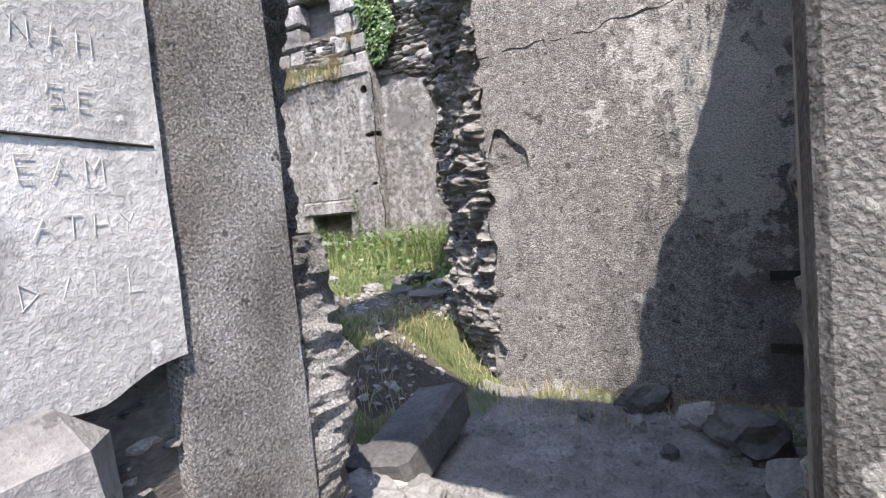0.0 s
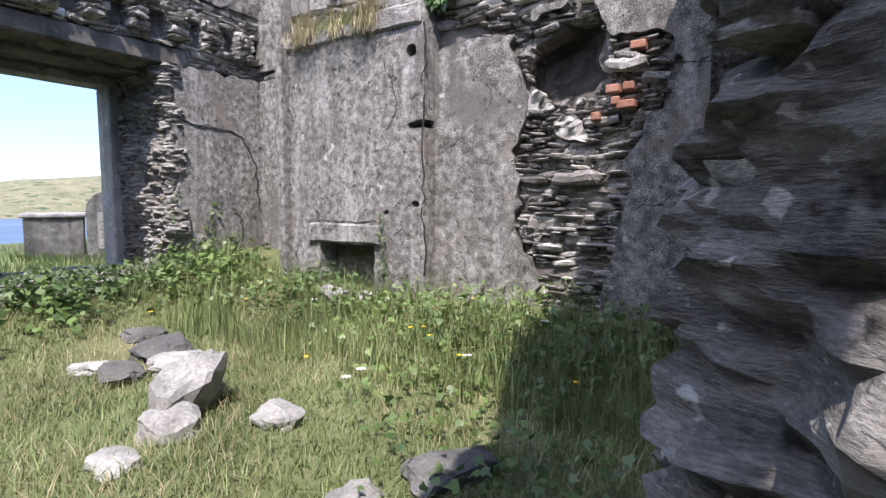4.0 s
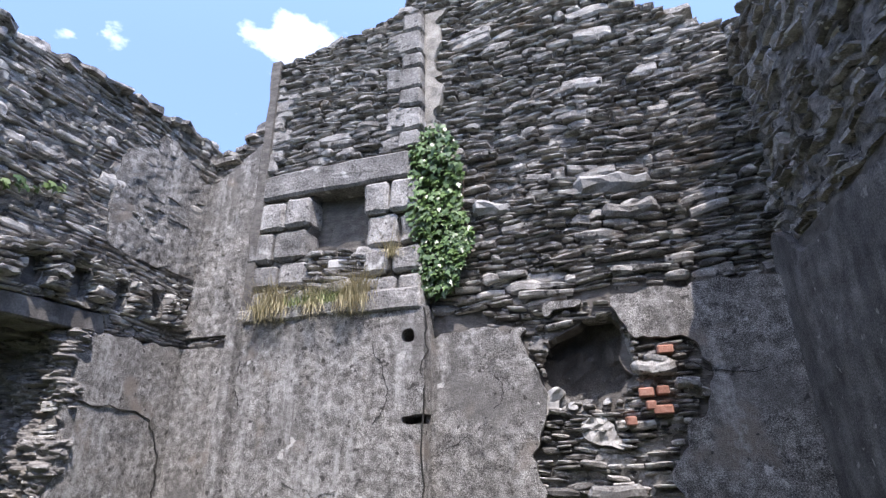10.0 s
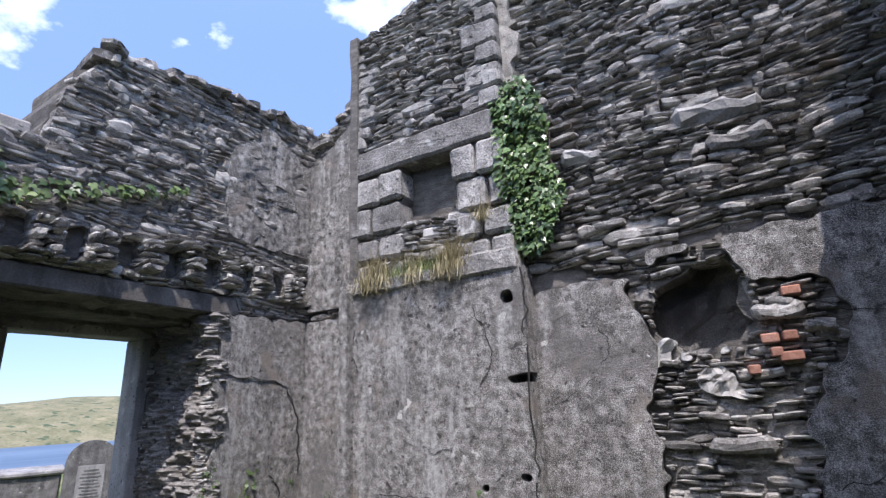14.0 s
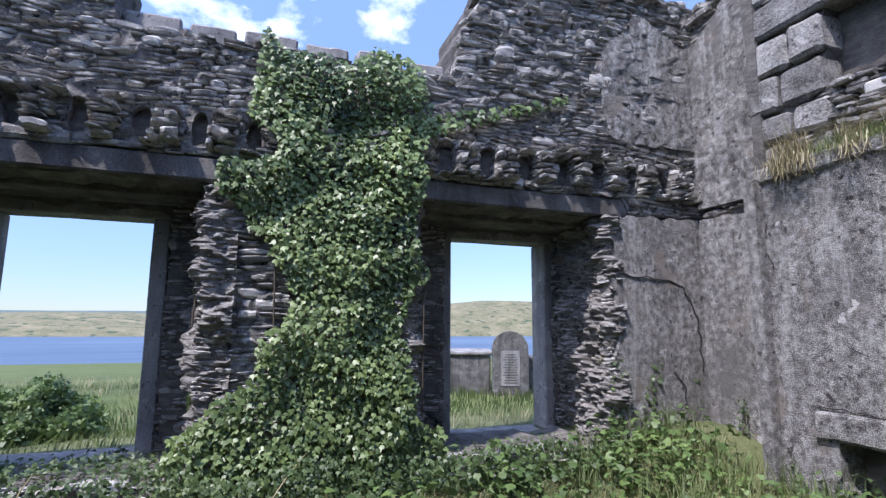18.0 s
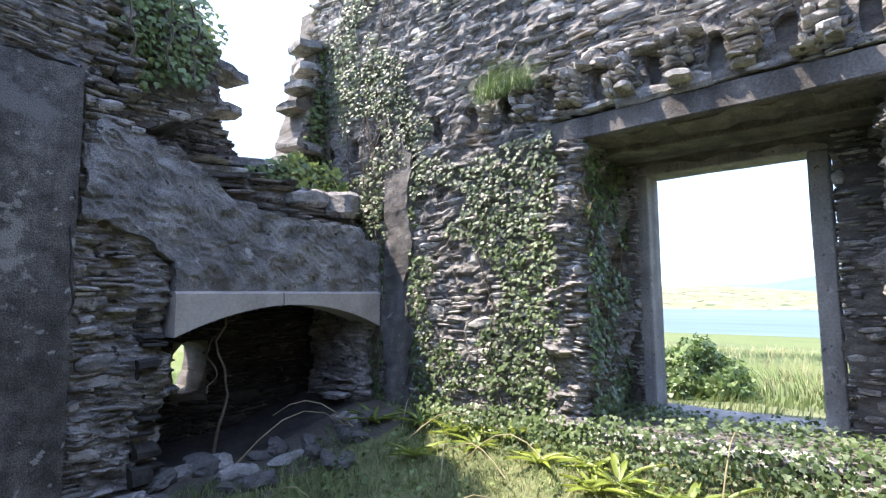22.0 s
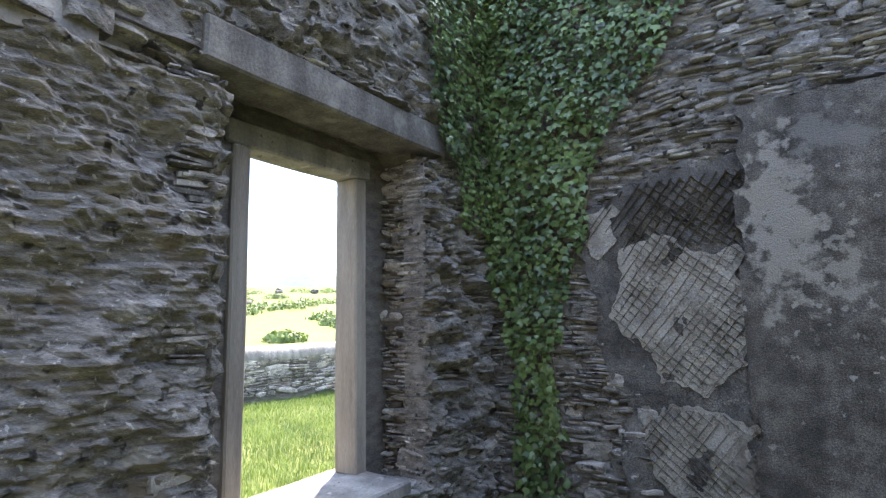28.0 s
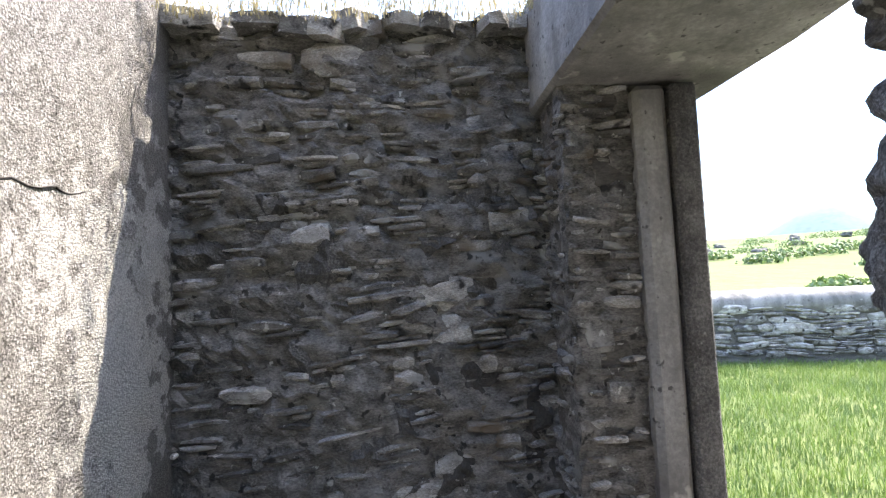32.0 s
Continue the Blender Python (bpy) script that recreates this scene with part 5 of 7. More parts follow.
# diagonal scoring of the undercoat
score = []
for k in range(66):
    for sgn in (1, -1):
        c = -6.4 + k * 0.078 + random.uniform(-0.016, 0.016)
        pts = []
        for s in range(60):
            v = 0.3 + s * 0.04
            u = c + (1.15 if sgn > 0 else -0.75) * (v - 1.5) + 0.03 * wobble(c, v, 2, 3)
            ok = (patches(u, v) or (BASE_COAT(u, v) and v > 2.1)) and wobble(u, v, 3, 8) > -0.35 + 0.12 * sgn
            pts.append((u, v) if ok else None)
        for p0, p1 in zip(pts, pts[1:]):
            if p0 and p1:
                score.append((p0, p1))
sv, sf = [], []
for (a, b), (c, d) in score:
    n0 = len(sv)
    for (u, v, w) in ((a, b, 0.03), (c, d, 0.03), (c, d - 0.005, 0.055), (a, b - 0.005, 0.055), (a, b - 0.011, 0.03), (c, d - 0.011, 0.03)):
        sv.append(SOUTH.p(u, v, w))
    sf += [(n0, n0 + 1, n0 + 2, n0 + 3), (n0 + 3, n0 + 2, n0 + 5, n0 + 4)]
if sf:
    tagged(mesh_object("scored_lines", sv, sf, LINTEL, wall_south), kind="stuff")
lay(wall_south, SOUTH_BACK, -9.0, -4.95, -0.1, 5.3, lambda u, v: v < back_top(u) and v > 1.6, 132, near=lambda u, v: v > 2.3 and u < -5.2, cap=200, length=(0.12, 0.36), height=(0.035, 0.09), proud=(0.0, 0.09))
for x, y, z, sx in ((-7.72, -3.6, 4.66, 0.5), (-7.6, -3.7, 3.86, 0.55), (-7.55, -3.6, 4.1, 0.4), (-7.7, -3.6, 4.35, 0.4), (-6.45, -3.5, 3.9, 0.45), (-6.5, -3.5, 3.5, 0.4), (-7.5, -3.5, 3.3, 0.5), (-6.8, -3.4, 2.95, 0.6), (-7.2, -3.4, 2.98, 0.5)):
    ob = new("edge_stone", stone_data(int(sx * 20) % 14, SLATE))
    ob.matrix_world = Matrix.LocRotScale(Vector((x, y, z)), Euler((0, random.uniform(-0.15, 0.15), random.uniform(-0.4, 0.4))), Vector((sx, 0.4, 0.1)))
    ob.parent = wall_south
# side return between the cross wall's face and the flue back
slab("flue_cheek", Plane("x", -5.0, -1), -3.6, -2.5, -0.2, 4.4, 0.1, lambda u, v: True, 0, -0.3, CORE, wall_south, relief=0.04, seed=46)

fireplace = thing("fireplace", "ruined fireplace with a broken roughcast hood and arched stone lintel", "fireplace")
HOOD = Plane("y", -2.44, 1)
hood_shape = poly([(-5.06, 2.8), (-5.5, 2.7), (-5.83, 2.54), (-6.15, 2.33), (-6.54, 2.25), (-7.2, 2.28), (-7.48, 2.26), (-7.7, 2.1), (-7.93, 1.79), (-7.85, 1.6), (-7.72, 1.5), (-5.64, 1.48), (-5.62, 1.8), (-5.4, 1.98), (-5.0, 2.14)])
slab("hood", HOOD, -7.98, -5.0, 1.4, 2.9, 0.032, lambda u, v: hood_shape(u + 0.05 * wobble(u, v, 5, 1) + 0.04 * wobble(u, v, 15, 3), v + 0.05 * wobble(u, v, 5, 2) + 0.03 * wobble(u, v, 15, 4)), 0.0, -0.35, PEBBLED, fireplace, relief=0.06, rfreq=6, seed=47)
def arch_piece(x0, x1):
    bm, n = bmesh.new(), 10
    rings = []
    for i in range(n + 1):
        x = x0 + (x1 - x0) * i / n
        k = (x + 6.66) / 1.06
        top, low = 1.58, 1.22 + 0.24 * (1 - k * k)
        rings.append([bm.verts.new((x, y, z)) for y, z in ((-2.38, low), (-2.38, top - 0.02), (-2.41, top), (-2.72, top), (-2.72, low))])
    for a, b in zip(rings, rings[1:]):
        for q in range(5):
            bm.faces.new((a[q], b[q], b[(q + 1) % 5], a[(q + 1) % 5]))
    bm.faces.new(rings[0])
    bm.faces.new(list(reversed(rings[-1])))
    return bm
part("lintel_stone", arch_piece(-6.55, -5.62), MANTEL, fireplace)
part("lintel_stone", arch_piece(-7.72, -6.56), MANTEL, fireplace)
slab("flue_top", Plane("y", -2.8, 1), -7.9, -5.0, 2.2, 2.9, 0.1, lambda u, v: v < 2.85 + 0.12 * (u + 5), 0, -0.5, CORE, fireplace, relief=0.05, seed=48)
lay(fireplace, Plane("y", -2.8, 1), -7.9, -5.0, 2.2, 2.95, lambda u, v: v < 2.9 + 0.12 * (u + 5), 133, near=lambda u, v: True, cap=70, length=(0.2, 0.5), height=(0.05, 0.1), proud=(0.0, 0.12), depth=0.3)
for x0, x1, zt, seed in ((-5.4, -5.0, 2.2, 134), (-7.98, -7.75, 1.5, 135)):
    slab("jamb_core", Plane("y", -2.7, 1), x0, x1, -0.2, zt, 0.1, lambda u, v: True, -0.06, -0.8, CORE, fireplace, relief=0.05, seed=seed)
    lay(fireplace, Plane("y", -2.55, 1), x0 - 0.1, x1 + 0.15, -0.1, zt - 0.1, lambda u, v: wobble(u, v, 4, 7) > 0.12, seed, near=lambda u, v: True, cap=60, length=(0.16, 0.4), height=(0.05, 0.12), proud=(-0.04, 0.08), depth=0.3, tilt=7)
crag(fireplace, [(-5.56, -3.4), (-5.58, -2.54), (-5.5, -2.5), (-4.98, -2.5)], -0.1, 2.2, 134, 0.9)
crag(fireplace, [(-7.98, -2.52), (-7.64, -2.52), (-7.6, -2.58), (-7.6, -3.4)], -0.1, 1.58, 135, 0.9)
lay(fireplace, Plane("x", -5.55, -1), -3.5, -2.55, 0, 1.5, lambda u, v: True, 136, length=(0.1, 0.3), proud=(-0.04, 0.05), mat=SOOT_AND_SHADE, joined=SOOT_AND_SHADE)
lay(fireplace, Plane("y", -3.5, 1), -7.9, -5.5, -0.1, 1.7, lambda u, v: not (-6.44 < u < -6.08 and 0.52 < v < 1.1), 138, length=(0.12, 0.36), proud=(-0.02, 0.06), mat=SOOT_AND_SHADE, joined=SOOT_AND_SHADE)
block("hood_block", (0.26, 0.35, 0.3), (-7.45, -2.7, 2.36), QUOIN, fireplace, 62, 3, 0.03, 0.05, 20)

root = thing("hanging_root", "dry brown root hanging from the lintel into the hearth", "root")
for k, (x, top) in enumerate(((-6.12, 1.4), (-6.02, 1.3))):
    tube("tendril", [Vector((x + 0.05 * math.sin(i * 0.9 + 2 * k) + 0.02 * math.sin(i * 2.3), -2.6 + 0.03 * math.cos(i * 1.9), (0.12 if k == 0 else 0.75) + (top - (0.12 if k == 0 else 0.75)) * i / 11)) for i in range(12)], 0.017 - 0.008 * k, STEM, root)

# porch walls
lay(wall_porch_east, PORCH_E, 1.0, 2.8, -0.45, 2.6, lambda u, v: v < 2.56 and u < 2.74, 141, near=lambda u, v: True, cap=300, length=(0.1, 0.3), height=(0.032, 0.09), big=0.12, proud=(-0.03, 0.03), tilt=5)
slab("old_mortar", PORCH_E, 1.1, 2.71, -0.1, 1.75, 0.035, lambda u, v: wobble(u, v, 5.0, 3) + 0.5 * wobble(u, v, 15, 4) > 0.05, -0.012, -0.05, DARK_AND_SHADED, wall_porch_east, relief=0.07, rfreq=9, seed=49)
lay(wall_porch_north, Plane("y", 2.9, -1), -0.9, 0.1, 2.4, 3.4, lambda u, v: v < porch_n_top(u), 142)
door_1 = thing("door_1", "doorless porch opening with a heavy concrete lintel", "doorway", "structure")
block("lintel", (1.5, 0.73, 0.52), (-0.62, 0.755, 2.08), CONCRETE, door_1, 63, 5, 0.012, 0.02)
# first jamb coloured dark as if shaded, the second plain concrete
block("jamb", (0.14, 0.11, 2.52), (-0.225, 0.615, -0.45), DARK_AND_SHADED, door_1, 64, 6, 0.004, 0.012)
block("jamb", (0.14, 0.13, 2.52), (-0.215, 0.74, -0.45), CONCRETE, door_1, 65, 6, 0.006, 0.025)
lay(wall_porch_south, PORCH_S, -0.25, 0.1, -0.45, 2.1, lambda u, v: -0.24 < u < 0.09, 145, near=lambda u, v: True, cap=120, length=(0.08, 0.24), height=(0.03, 0.085), proud=(-0.04, 0.03), depth=0.12, tilt=6)
lay(wall_porch_south, Plane("x", -0.24, -1), 0.8, 1.1, -0.45, 2.2, lambda u, v: 0.81 < u < 1.08, 143, near=lambda u, v: True, cap=150, length=(0.08, 0.24), height=(0.03, 0.085), proud=(-0.05, 0.03), depth=0.12, tilt=6)
# no holes cut: near-black blocks stand for the shade in the putlog slots
for a, b in ((-0.12, 0.3), (-0.13, -0.05)):
    block("putlog_slot_shade", (0.2, 0.02, 0.045), (a + 0.05, 2.702, b - 0.02), SOOT_AND_SHADE, wall_porch_north, 66, 0, 0, 0)
def crack(plane, pts, r=0.007, w=0.01, parent=None):
    """A crack in the render along the given places: a near-black tube for the shade inside it."""
    line = []
    for (a, b), (c, d) in zip(pts, pts[1:]):
        for q in range(9):
            t = q / 9
            u, v = a + (c - a) * t, b + (d - b) * t
            line.append(plane.p(u + 0.05 * wobble(u, v, 9, 1) + 0.02 * wobble(u, v, 30, 3), v + 0.05 * wobble(u, v, 9, 2), w))
    tube("render_crack", line, r * 0.6, SOOT_AND_SHADE, parent, 0.0, 4)


crack(WEST, [(5.72, 2.2), (6.1, 2.16), (6.5, 2.12), (6.68, 1.95), (6.78, 1.5), (6.8, 1.15)], 0.012, 0.068, wall_west)
crack(WEST, [(6.4, 1.2), (6.55, 1.0), (6.5, 0.8)], 0.008, 0.068, wall_west)
crack(BREAST, [(-6.62, 2.85), (-6.62, 2.2), (-6.63, 1.3), (-6.62, 0.5)], 0.014, 0.004, breast)
crack(BREAST, [(-4.71, 2.85), (-4.705, 2.2), (-4.71, 1.3), (-4.7, 0.5)], 0.014, 0.0, breast)
crack(BREAST, [(-6.2, 1.06), (-5.7, 1.06), (-5.2, 1.07)], 0.008, 0.004, breast)
crack(BREAST, [(-5.9, 1.5), (-5.6, 1.42), (-5.4, 1.46)], 0.004, 0.004, breast)
crack(BREAST, [(-6.5, 2.5), (-6.54, 2.3), (-6.46, 2.1)], 0.006, 0.004, breast)
crack(BREAST, [(-5.1, 0.9), (-4.95, 1.0), (-4.86, 0.95)], 0.008, 0.004, breast)
crack(BREAST, [(-5.15, 2.55), (-5.0, 2.2), (-5.05, 2.0), (-5.15, 1.9)], 0.006, 0.004, breast)
crack(NORTH, [(-4.55, 1.75), (-4.2, 1.95), (-4.1, 2.15), (-4.15, 2.3)], 0.006, 0.05, wall_north)
crack(NORTH, [(-2.85, 2.3), (-2.4, 2.2), (-2.05, 2.25)], 0.006, 0.05, wall_north)
crack(NORTH, [(-2.9, 1.2), (-2.6, 1.3), (-2.4, 1.25)], 0.006, 0.05, wall_north)
crack(SOUTH, [(-4.93, 3.1), (-4.95, 2.0), (-4.94, 0.5)], 0.014, 0.09, wall_south)

crack(PORCH_N, [(-1.55, 1.6), (-1.3, 1.61), (-1.0, 1.62), (-0.7, 1.63), (-0.45, 1.66)], 0.006, 0.0, wall_porch_north)
slab("broken_patch", PORCH_N, -1.6, -1.24, 0.82, 1.26, 0.014, lambda u, v: True, -0.02, -0.04, PEBBLED, wall_porch_north, relief=0.012, rfreq=16, seed=73)
# stones along the head of the porch wall
for k in range(13):
    ob = new("coping_stone", stone_data(k % 14, SLATE))
    ob.matrix_world = Matrix.LocRotScale(Vector((0.22 + random.uniform(-0.05, 0.05), 1.15 + k * 0.13, 2.5 + random.uniform(-0.02, 0.03))), Euler((random.uniform(-0.15, 0.15), 0, random.uniform(-0.3, 0.3))), Vector((0.36, random.uniform(0.16, 0.3), random.uniform(0.06, 0.11))))
    ob.parent = wall_porch_east

# crumbling mortar over the rubble
east_face = lambda u, v: v < east_top(u) and not east_open(u, v) and not (3.1 < u and v < 2.9) and not (-1.75 < u < 0.35 and 2.9 < v < 3.2) and not (0.9 < u < 3.35 and 2.74 < v < 3.06)
smear(wall_east, EAST, -2.45, 0.3, -0.2, 3.6, east_face, 201, 0.01, 0.15, 0.026, 4.2, 1.9)
smear(wall_east, EAST, -2.45, 6.4, 3.0, 5.3, east_face, 202, -0.02, 0.07, 0.07, 4)
crag(wall_east, [(-1.545, 2.72), (-1.62, 2.75), (-1.96, 3.0), (-2.01, 3.06), (-2.0, 3.2)], -0.48, 2.85, 204, 1.0)
smear(wall_porch_east, PORCH_E, 1.05, 2.72, -0.45, 2.5, lambda u, v: True, 205, -0.005, 0.055, 0.035, 6, 1.6)
smear(wall_porch_south, PORCH_S, -0.24, 0.09, -0.45, 2.2, lambda u, v: True, 216, -0.01, 0.05, 0.04, 6)
smear(wall_porch_south, Plane("x", -0.24, -1), 0.8, 1.09, -0.45, 2.6, lambda u, v: True, 206, -0.01, 0.05, 0.04, 6)
smear(wall_south, SOUTH, -5.1, -2.0, 0.0, 5.3, lambda u, v: v < south_top(u) and not south_free(u, v), 207, -0.015, 0.06, 0.055, 5)
smear(wall_north, NORTH, -4.75, -1.95, 2.86, 6.7, lambda u, v: v < north_top(u), 208, -0.055, 0.06, 0.07, 5)
smear(wall_west, WEST, -3.4, 6.95, 0.0, 5.6, lambda u, v: v < west_top(u) - 0.05 and not west_open(u, v, 0.03) and not joist_gap(u, v) and not (u > 5.72 and v < 2.84) and not (-0.5 < u < 2.15 and 2.78 < v < 3.0) and not (3.55 < u < 5.95 and 2.78 < v < 3.0), 209, -0.015, 0.06, 0.06, 5)
smear(stack, STACK, -6.55, -4.8, 4.42, 6.2, lambda u, v: v < stack_top(u), 210, -0.04, 0.04, 0.06, 5)
smear(wall_west, WEST, -3.4, -0.35, 0.0, 5.2, lambda u, v: v < west_top(u) - 0.05 and not joist_gap(u, v), 212, 0.005, 0.08, 0.045, 5)
smear(wall_east, EAST, 0.8, 3.3, 2.84, 3.35, lambda u, v: v > 2.86 + 0.06 * wobble(u, 0, 5, 4), 213, 0.04, 0.10, 0.04, 5)

# ---- plants ----
LEAF = np.array([(0, 0, 0), (0.42, 0.12, -0.06), (0.5, -0.28, -0.1), (0.18, -0.45, 0.0), (0, -1.0, -0.12), (-0.18, -0.45, 0.0), (-0.5, -0.28, -0.1), (-0.42, 0.12, -0.06), (0, 0.18, 0.02)], float)
LEAF_FACES = [(0, 8, 1), (0, 1, 2), (0, 2, 3), (0, 3, 4), (0, 4, 5), (0, 5, 6), (0, 6, 7), (0, 7, 8)]


def bulk(name, base, base_faces, mats3, spots, mat, parent):
    """Many copies of one small shape joined into one mesh: mats3 are the turns with size, spots the places."""
    n, k = len(spots), len(base)
    v = np.einsum("nij,kj->nki", mats3, base) + spots[:, None, :]
    f = (np.array(base_faces)[None] + (np.arange(n) * k)[:, None, None]).reshape(-1, len(base_faces[0]))
    me = bpy.data.meshes.new(name)
    me.vertices.add(n * k)
    me.vertices.foreach_set("co", v.reshape(-1).astype(np.float32))
    w = f.shape[1]
    me.loops.add(f.size)
    me.loops.foreach_set("vertex_index", f.reshape(-1).astype(np.int32))
    me.polygons.add(len(f))
    me.polygons.foreach_set("loop_start", (np.arange(len(f)) * w).astype(np.int32))
    me.materials.append(mat)
    me.update(calc_edges=True)
    ob = new(name, me)
    ob.parent = parent
    return tagged(ob, kind="stuff")


def unit(a):
    return a / np.linalg.norm(a, axis=-1, keepdims=True)


def ivy(label, plane, u0, u1, v0, v1, inside, density, seed, size=(0.05, 0.1), depth=(0.04, 0.22), mat=None, stems=6):
    """An ivy curtain: leaves that hang over one another in front of a wall, on thin woody stems."""
    rng = np.random.default_rng(seed)
    plant = thing("ivy", label, "ivy")
    n = int((u1 - u0) * (v1 - v0) * density)
    us, vs = rng.uniform(u0, u1, n), rng.uniform(v0, v1, n)
    keep = np.array([inside(u, v) for u, v in zip(us, vs)])
    us, vs = us[keep], vs[keep]
    n = len(us)
    if not n:
        return plant
    bump = np.array([0.5 + 0.5 * wobble(u, v, 2.2, seed) for u, v in zip(us, vs)])
    ws = depth[0] + (depth[1] - depth[0]) * bump * rng.uniform(0.3, 1.0, n)
    spots = np.array([plane.p(u, v, w)[:] for u, v, w in zip(us, vs, ws)])
    b = np.array(plane.basis())
    nrm = unit(b[:, 2][None] + 0.55 * rng.normal(size=(n, 3)) * 0.6 + np.array([0, 0, 0.45]))
    tip = unit(np.array([0, 0, -1.0])[None] + 0.5 * rng.normal(size=(n, 3)))
    up = unit(-(tip - (tip * nrm).sum(1, keepdims=True) * nrm))
    side = np.cross(up, nrm)
    s = rng.uniform(*size, n)[:, None, None]
    m3 = np.stack([side, up, nrm], -1) * s
    bulk("foliage", LEAF, LEAF_FACES, m3, spots, mat or IVY, plant)
    for k in range(stems):
        i = rng.integers(n)
        pts, u, v = [], us[i], v0
        while v < v1:
            if inside(u, v):
                pts.append(plane.p(u, v, 0.05 + 0.02 * wobble(u, v, 3, seed)))
            u += rng.normal() * 0.04
            v += 0.09
        if len(pts) > 4:
            tube("stem", pts, 0.009, STEM, plant)
    return plant


def ragged(points, seed, amount=0.12, freq=3.0):
    test = poly(points)
    return lambda u, v: test(u + amount * wobble(u, v, freq, seed), v + amount * wobble(u, v, freq, seed + 5))


# ivy over the pier between the two west windows, spreading along the foot of the wall
ivy_col = ragged([(2.25, 4.05), (2.9, 3.95), (3.55, 4.1), (3.75, 3.5), (3.7, 3.1), (3.55, 2.6), (3.68, 2.1), (3.5, 1.6), (3.6, 0.9), (3.85, 0.75), (3.9, 0.2), (1.6, 0.2), (1.75, 0.8), (2.3, 1.3), (2.5, 1.8), (2.35, 2.3), (1.98, 2.7), (1.95, 3.0), (2.35, 3.0), (2.15, 3.4)], 3)
ivy("dense bright green ivy covering the pier between the windows", WEST, 1.4, 4.1, 0.2, 4.2, ivy_col, 2300, 11, (0.026, 0.06), (0.04, 0.34), stems=14)
ivy("dark ivy bank along the foot of the window wall", WEST, -1.6, 5.6, 0.1, 0.78, lambda u, v: v < 0.62 + 0.14 * wobble(u, 0, 2, 3), 1900, 12, (0.02, 0.045), (0.1, 0.6), mat=IVY_MID, stems=3)
ivy("ivy trailing up the wall above the window", WEST, 3.6, 5.2, 3.0, 4.2, lambda u, v: abs(v - 3.45 - 0.32 * (u - 3.6)) < 0.09 - 0.03 * (u - 3.6), 500, 13, (0.05, 0.09), (0.05, 0.15), stems=2)
ivy("ivy in the shaded window reveal", Plane("y", -0.12, 1), -8.7, -7.8, 0.5, 2.8, lambda u, v: wobble(u, v, 1.8, 4) > -0.25, 900, 14, (0.025, 0.055), (0.02, 0.14), IVY_DARK, 2)
ivy("sparse ivy in the window reveal", Plane("y", 1.85, -1), -8.8, -8.1, 0.9, 2.7, lambda u, v: wobble(u, v, 2.4, 7) > 0.1, 300, 15, (0.04, 0.07), (0.02, 0.1), IVY_DARK, 2)
# ivy by the fireplace corner
ivy("ivy on the rubble between fireplace and window", WEST, -3.4, -0.3, 0.3, 5.3, lambda u, v: (wobble(u, v, 1.1, 21) + 0.5 * wobble(u, v, 3.5, 22) > (-0.24 if v < 2.9 else -0.05 + 0.35 * smooth01(-2.4, -1.6, u))) and not (u > -1.5 and v > 2.9) and not (abs(u + 2.15) < 0.2 + 0.08 * wobble(u, v, 5, 23) and v < 2.9), 1050, 16, (0.02, 0.044), (0.03, 0.14), mat=IVY_MID, stems=16)
ivy("ivy on the head of the broken wall", SOUTH_BACK, -8.6, -7.2, 2.5, 5.1, lambda u, v: v < back_top(u) and wobble(u, v, 1.3, 31) > -0.35, 1000, 17, (0.03, 0.065), (0.04, 0.25), stems=4)
ivy("bright ivy clump in the gap of the wall", Plane("y", -3.1, 1), -7.9, -6.5, 2.4, 3.15, lambda u, v: v < 3.1 - 0.35 * abs(u + 7.1) + 0.15 * wobble(u, v, 3, 2), 1300, 18, (0.035, 0.07), (0.0, 0.4), stems=3)
ivy("ivy tumbling over the wall head", SOUTH, -6.2, -5.0, 3.1, 4.75, ragged([(-5.0, 4.7), (-5.4, 4.65), (-5.85, 4.2), (-6.05, 3.75), (-5.9, 3.3), (-5.5, 3.2), (-5.2, 3.35), (-5.0, 3.7)], 6), 1300, 19, (0.035, 0.07), (-0.3, 0.2), stems=4)
slab("broken_head", Plane("y", -2.75, 1), -6.15, -5.05, 2.9, 4.6, 0.08, lambda u, v: poly([(-5.05, 4.6), (-5.5, 4.4), (-5.95, 3.95), (-6.1, 3.6), (-6.1, 3.2), (-5.6, 2.95), (-5.05, 2.9)])(u, v), 0, -0.6, CORE, wall_south, relief=0.05, seed=71)
lay(wall_south, Plane("y", -2.75, 1), -6.15, -5.05, 2.9, 4.6, lambda u, v: poly([(-5.05, 4.6), (-5.5, 4.4), (-5.95, 3.95), (-6.1, 3.6), (-6.1, 3.2), (-5.6, 2.95), (-5.05, 2.9)])(u, v), 137, near=lambda u, v: True, cap=90)
slab("plaster_strip", WEST, -2.5, -1.8, 0.3, 3.2, 0.045, lambda u, v: abs(u + 2.15 + 0.06 * wobble(0, v, 2, 41)) < 0.17 + 0.1 * wobble(u, v, 4, 42), 0.07, -0.03, DARK_AND_SHADED, wall_west, relief=0.03, seed=78)
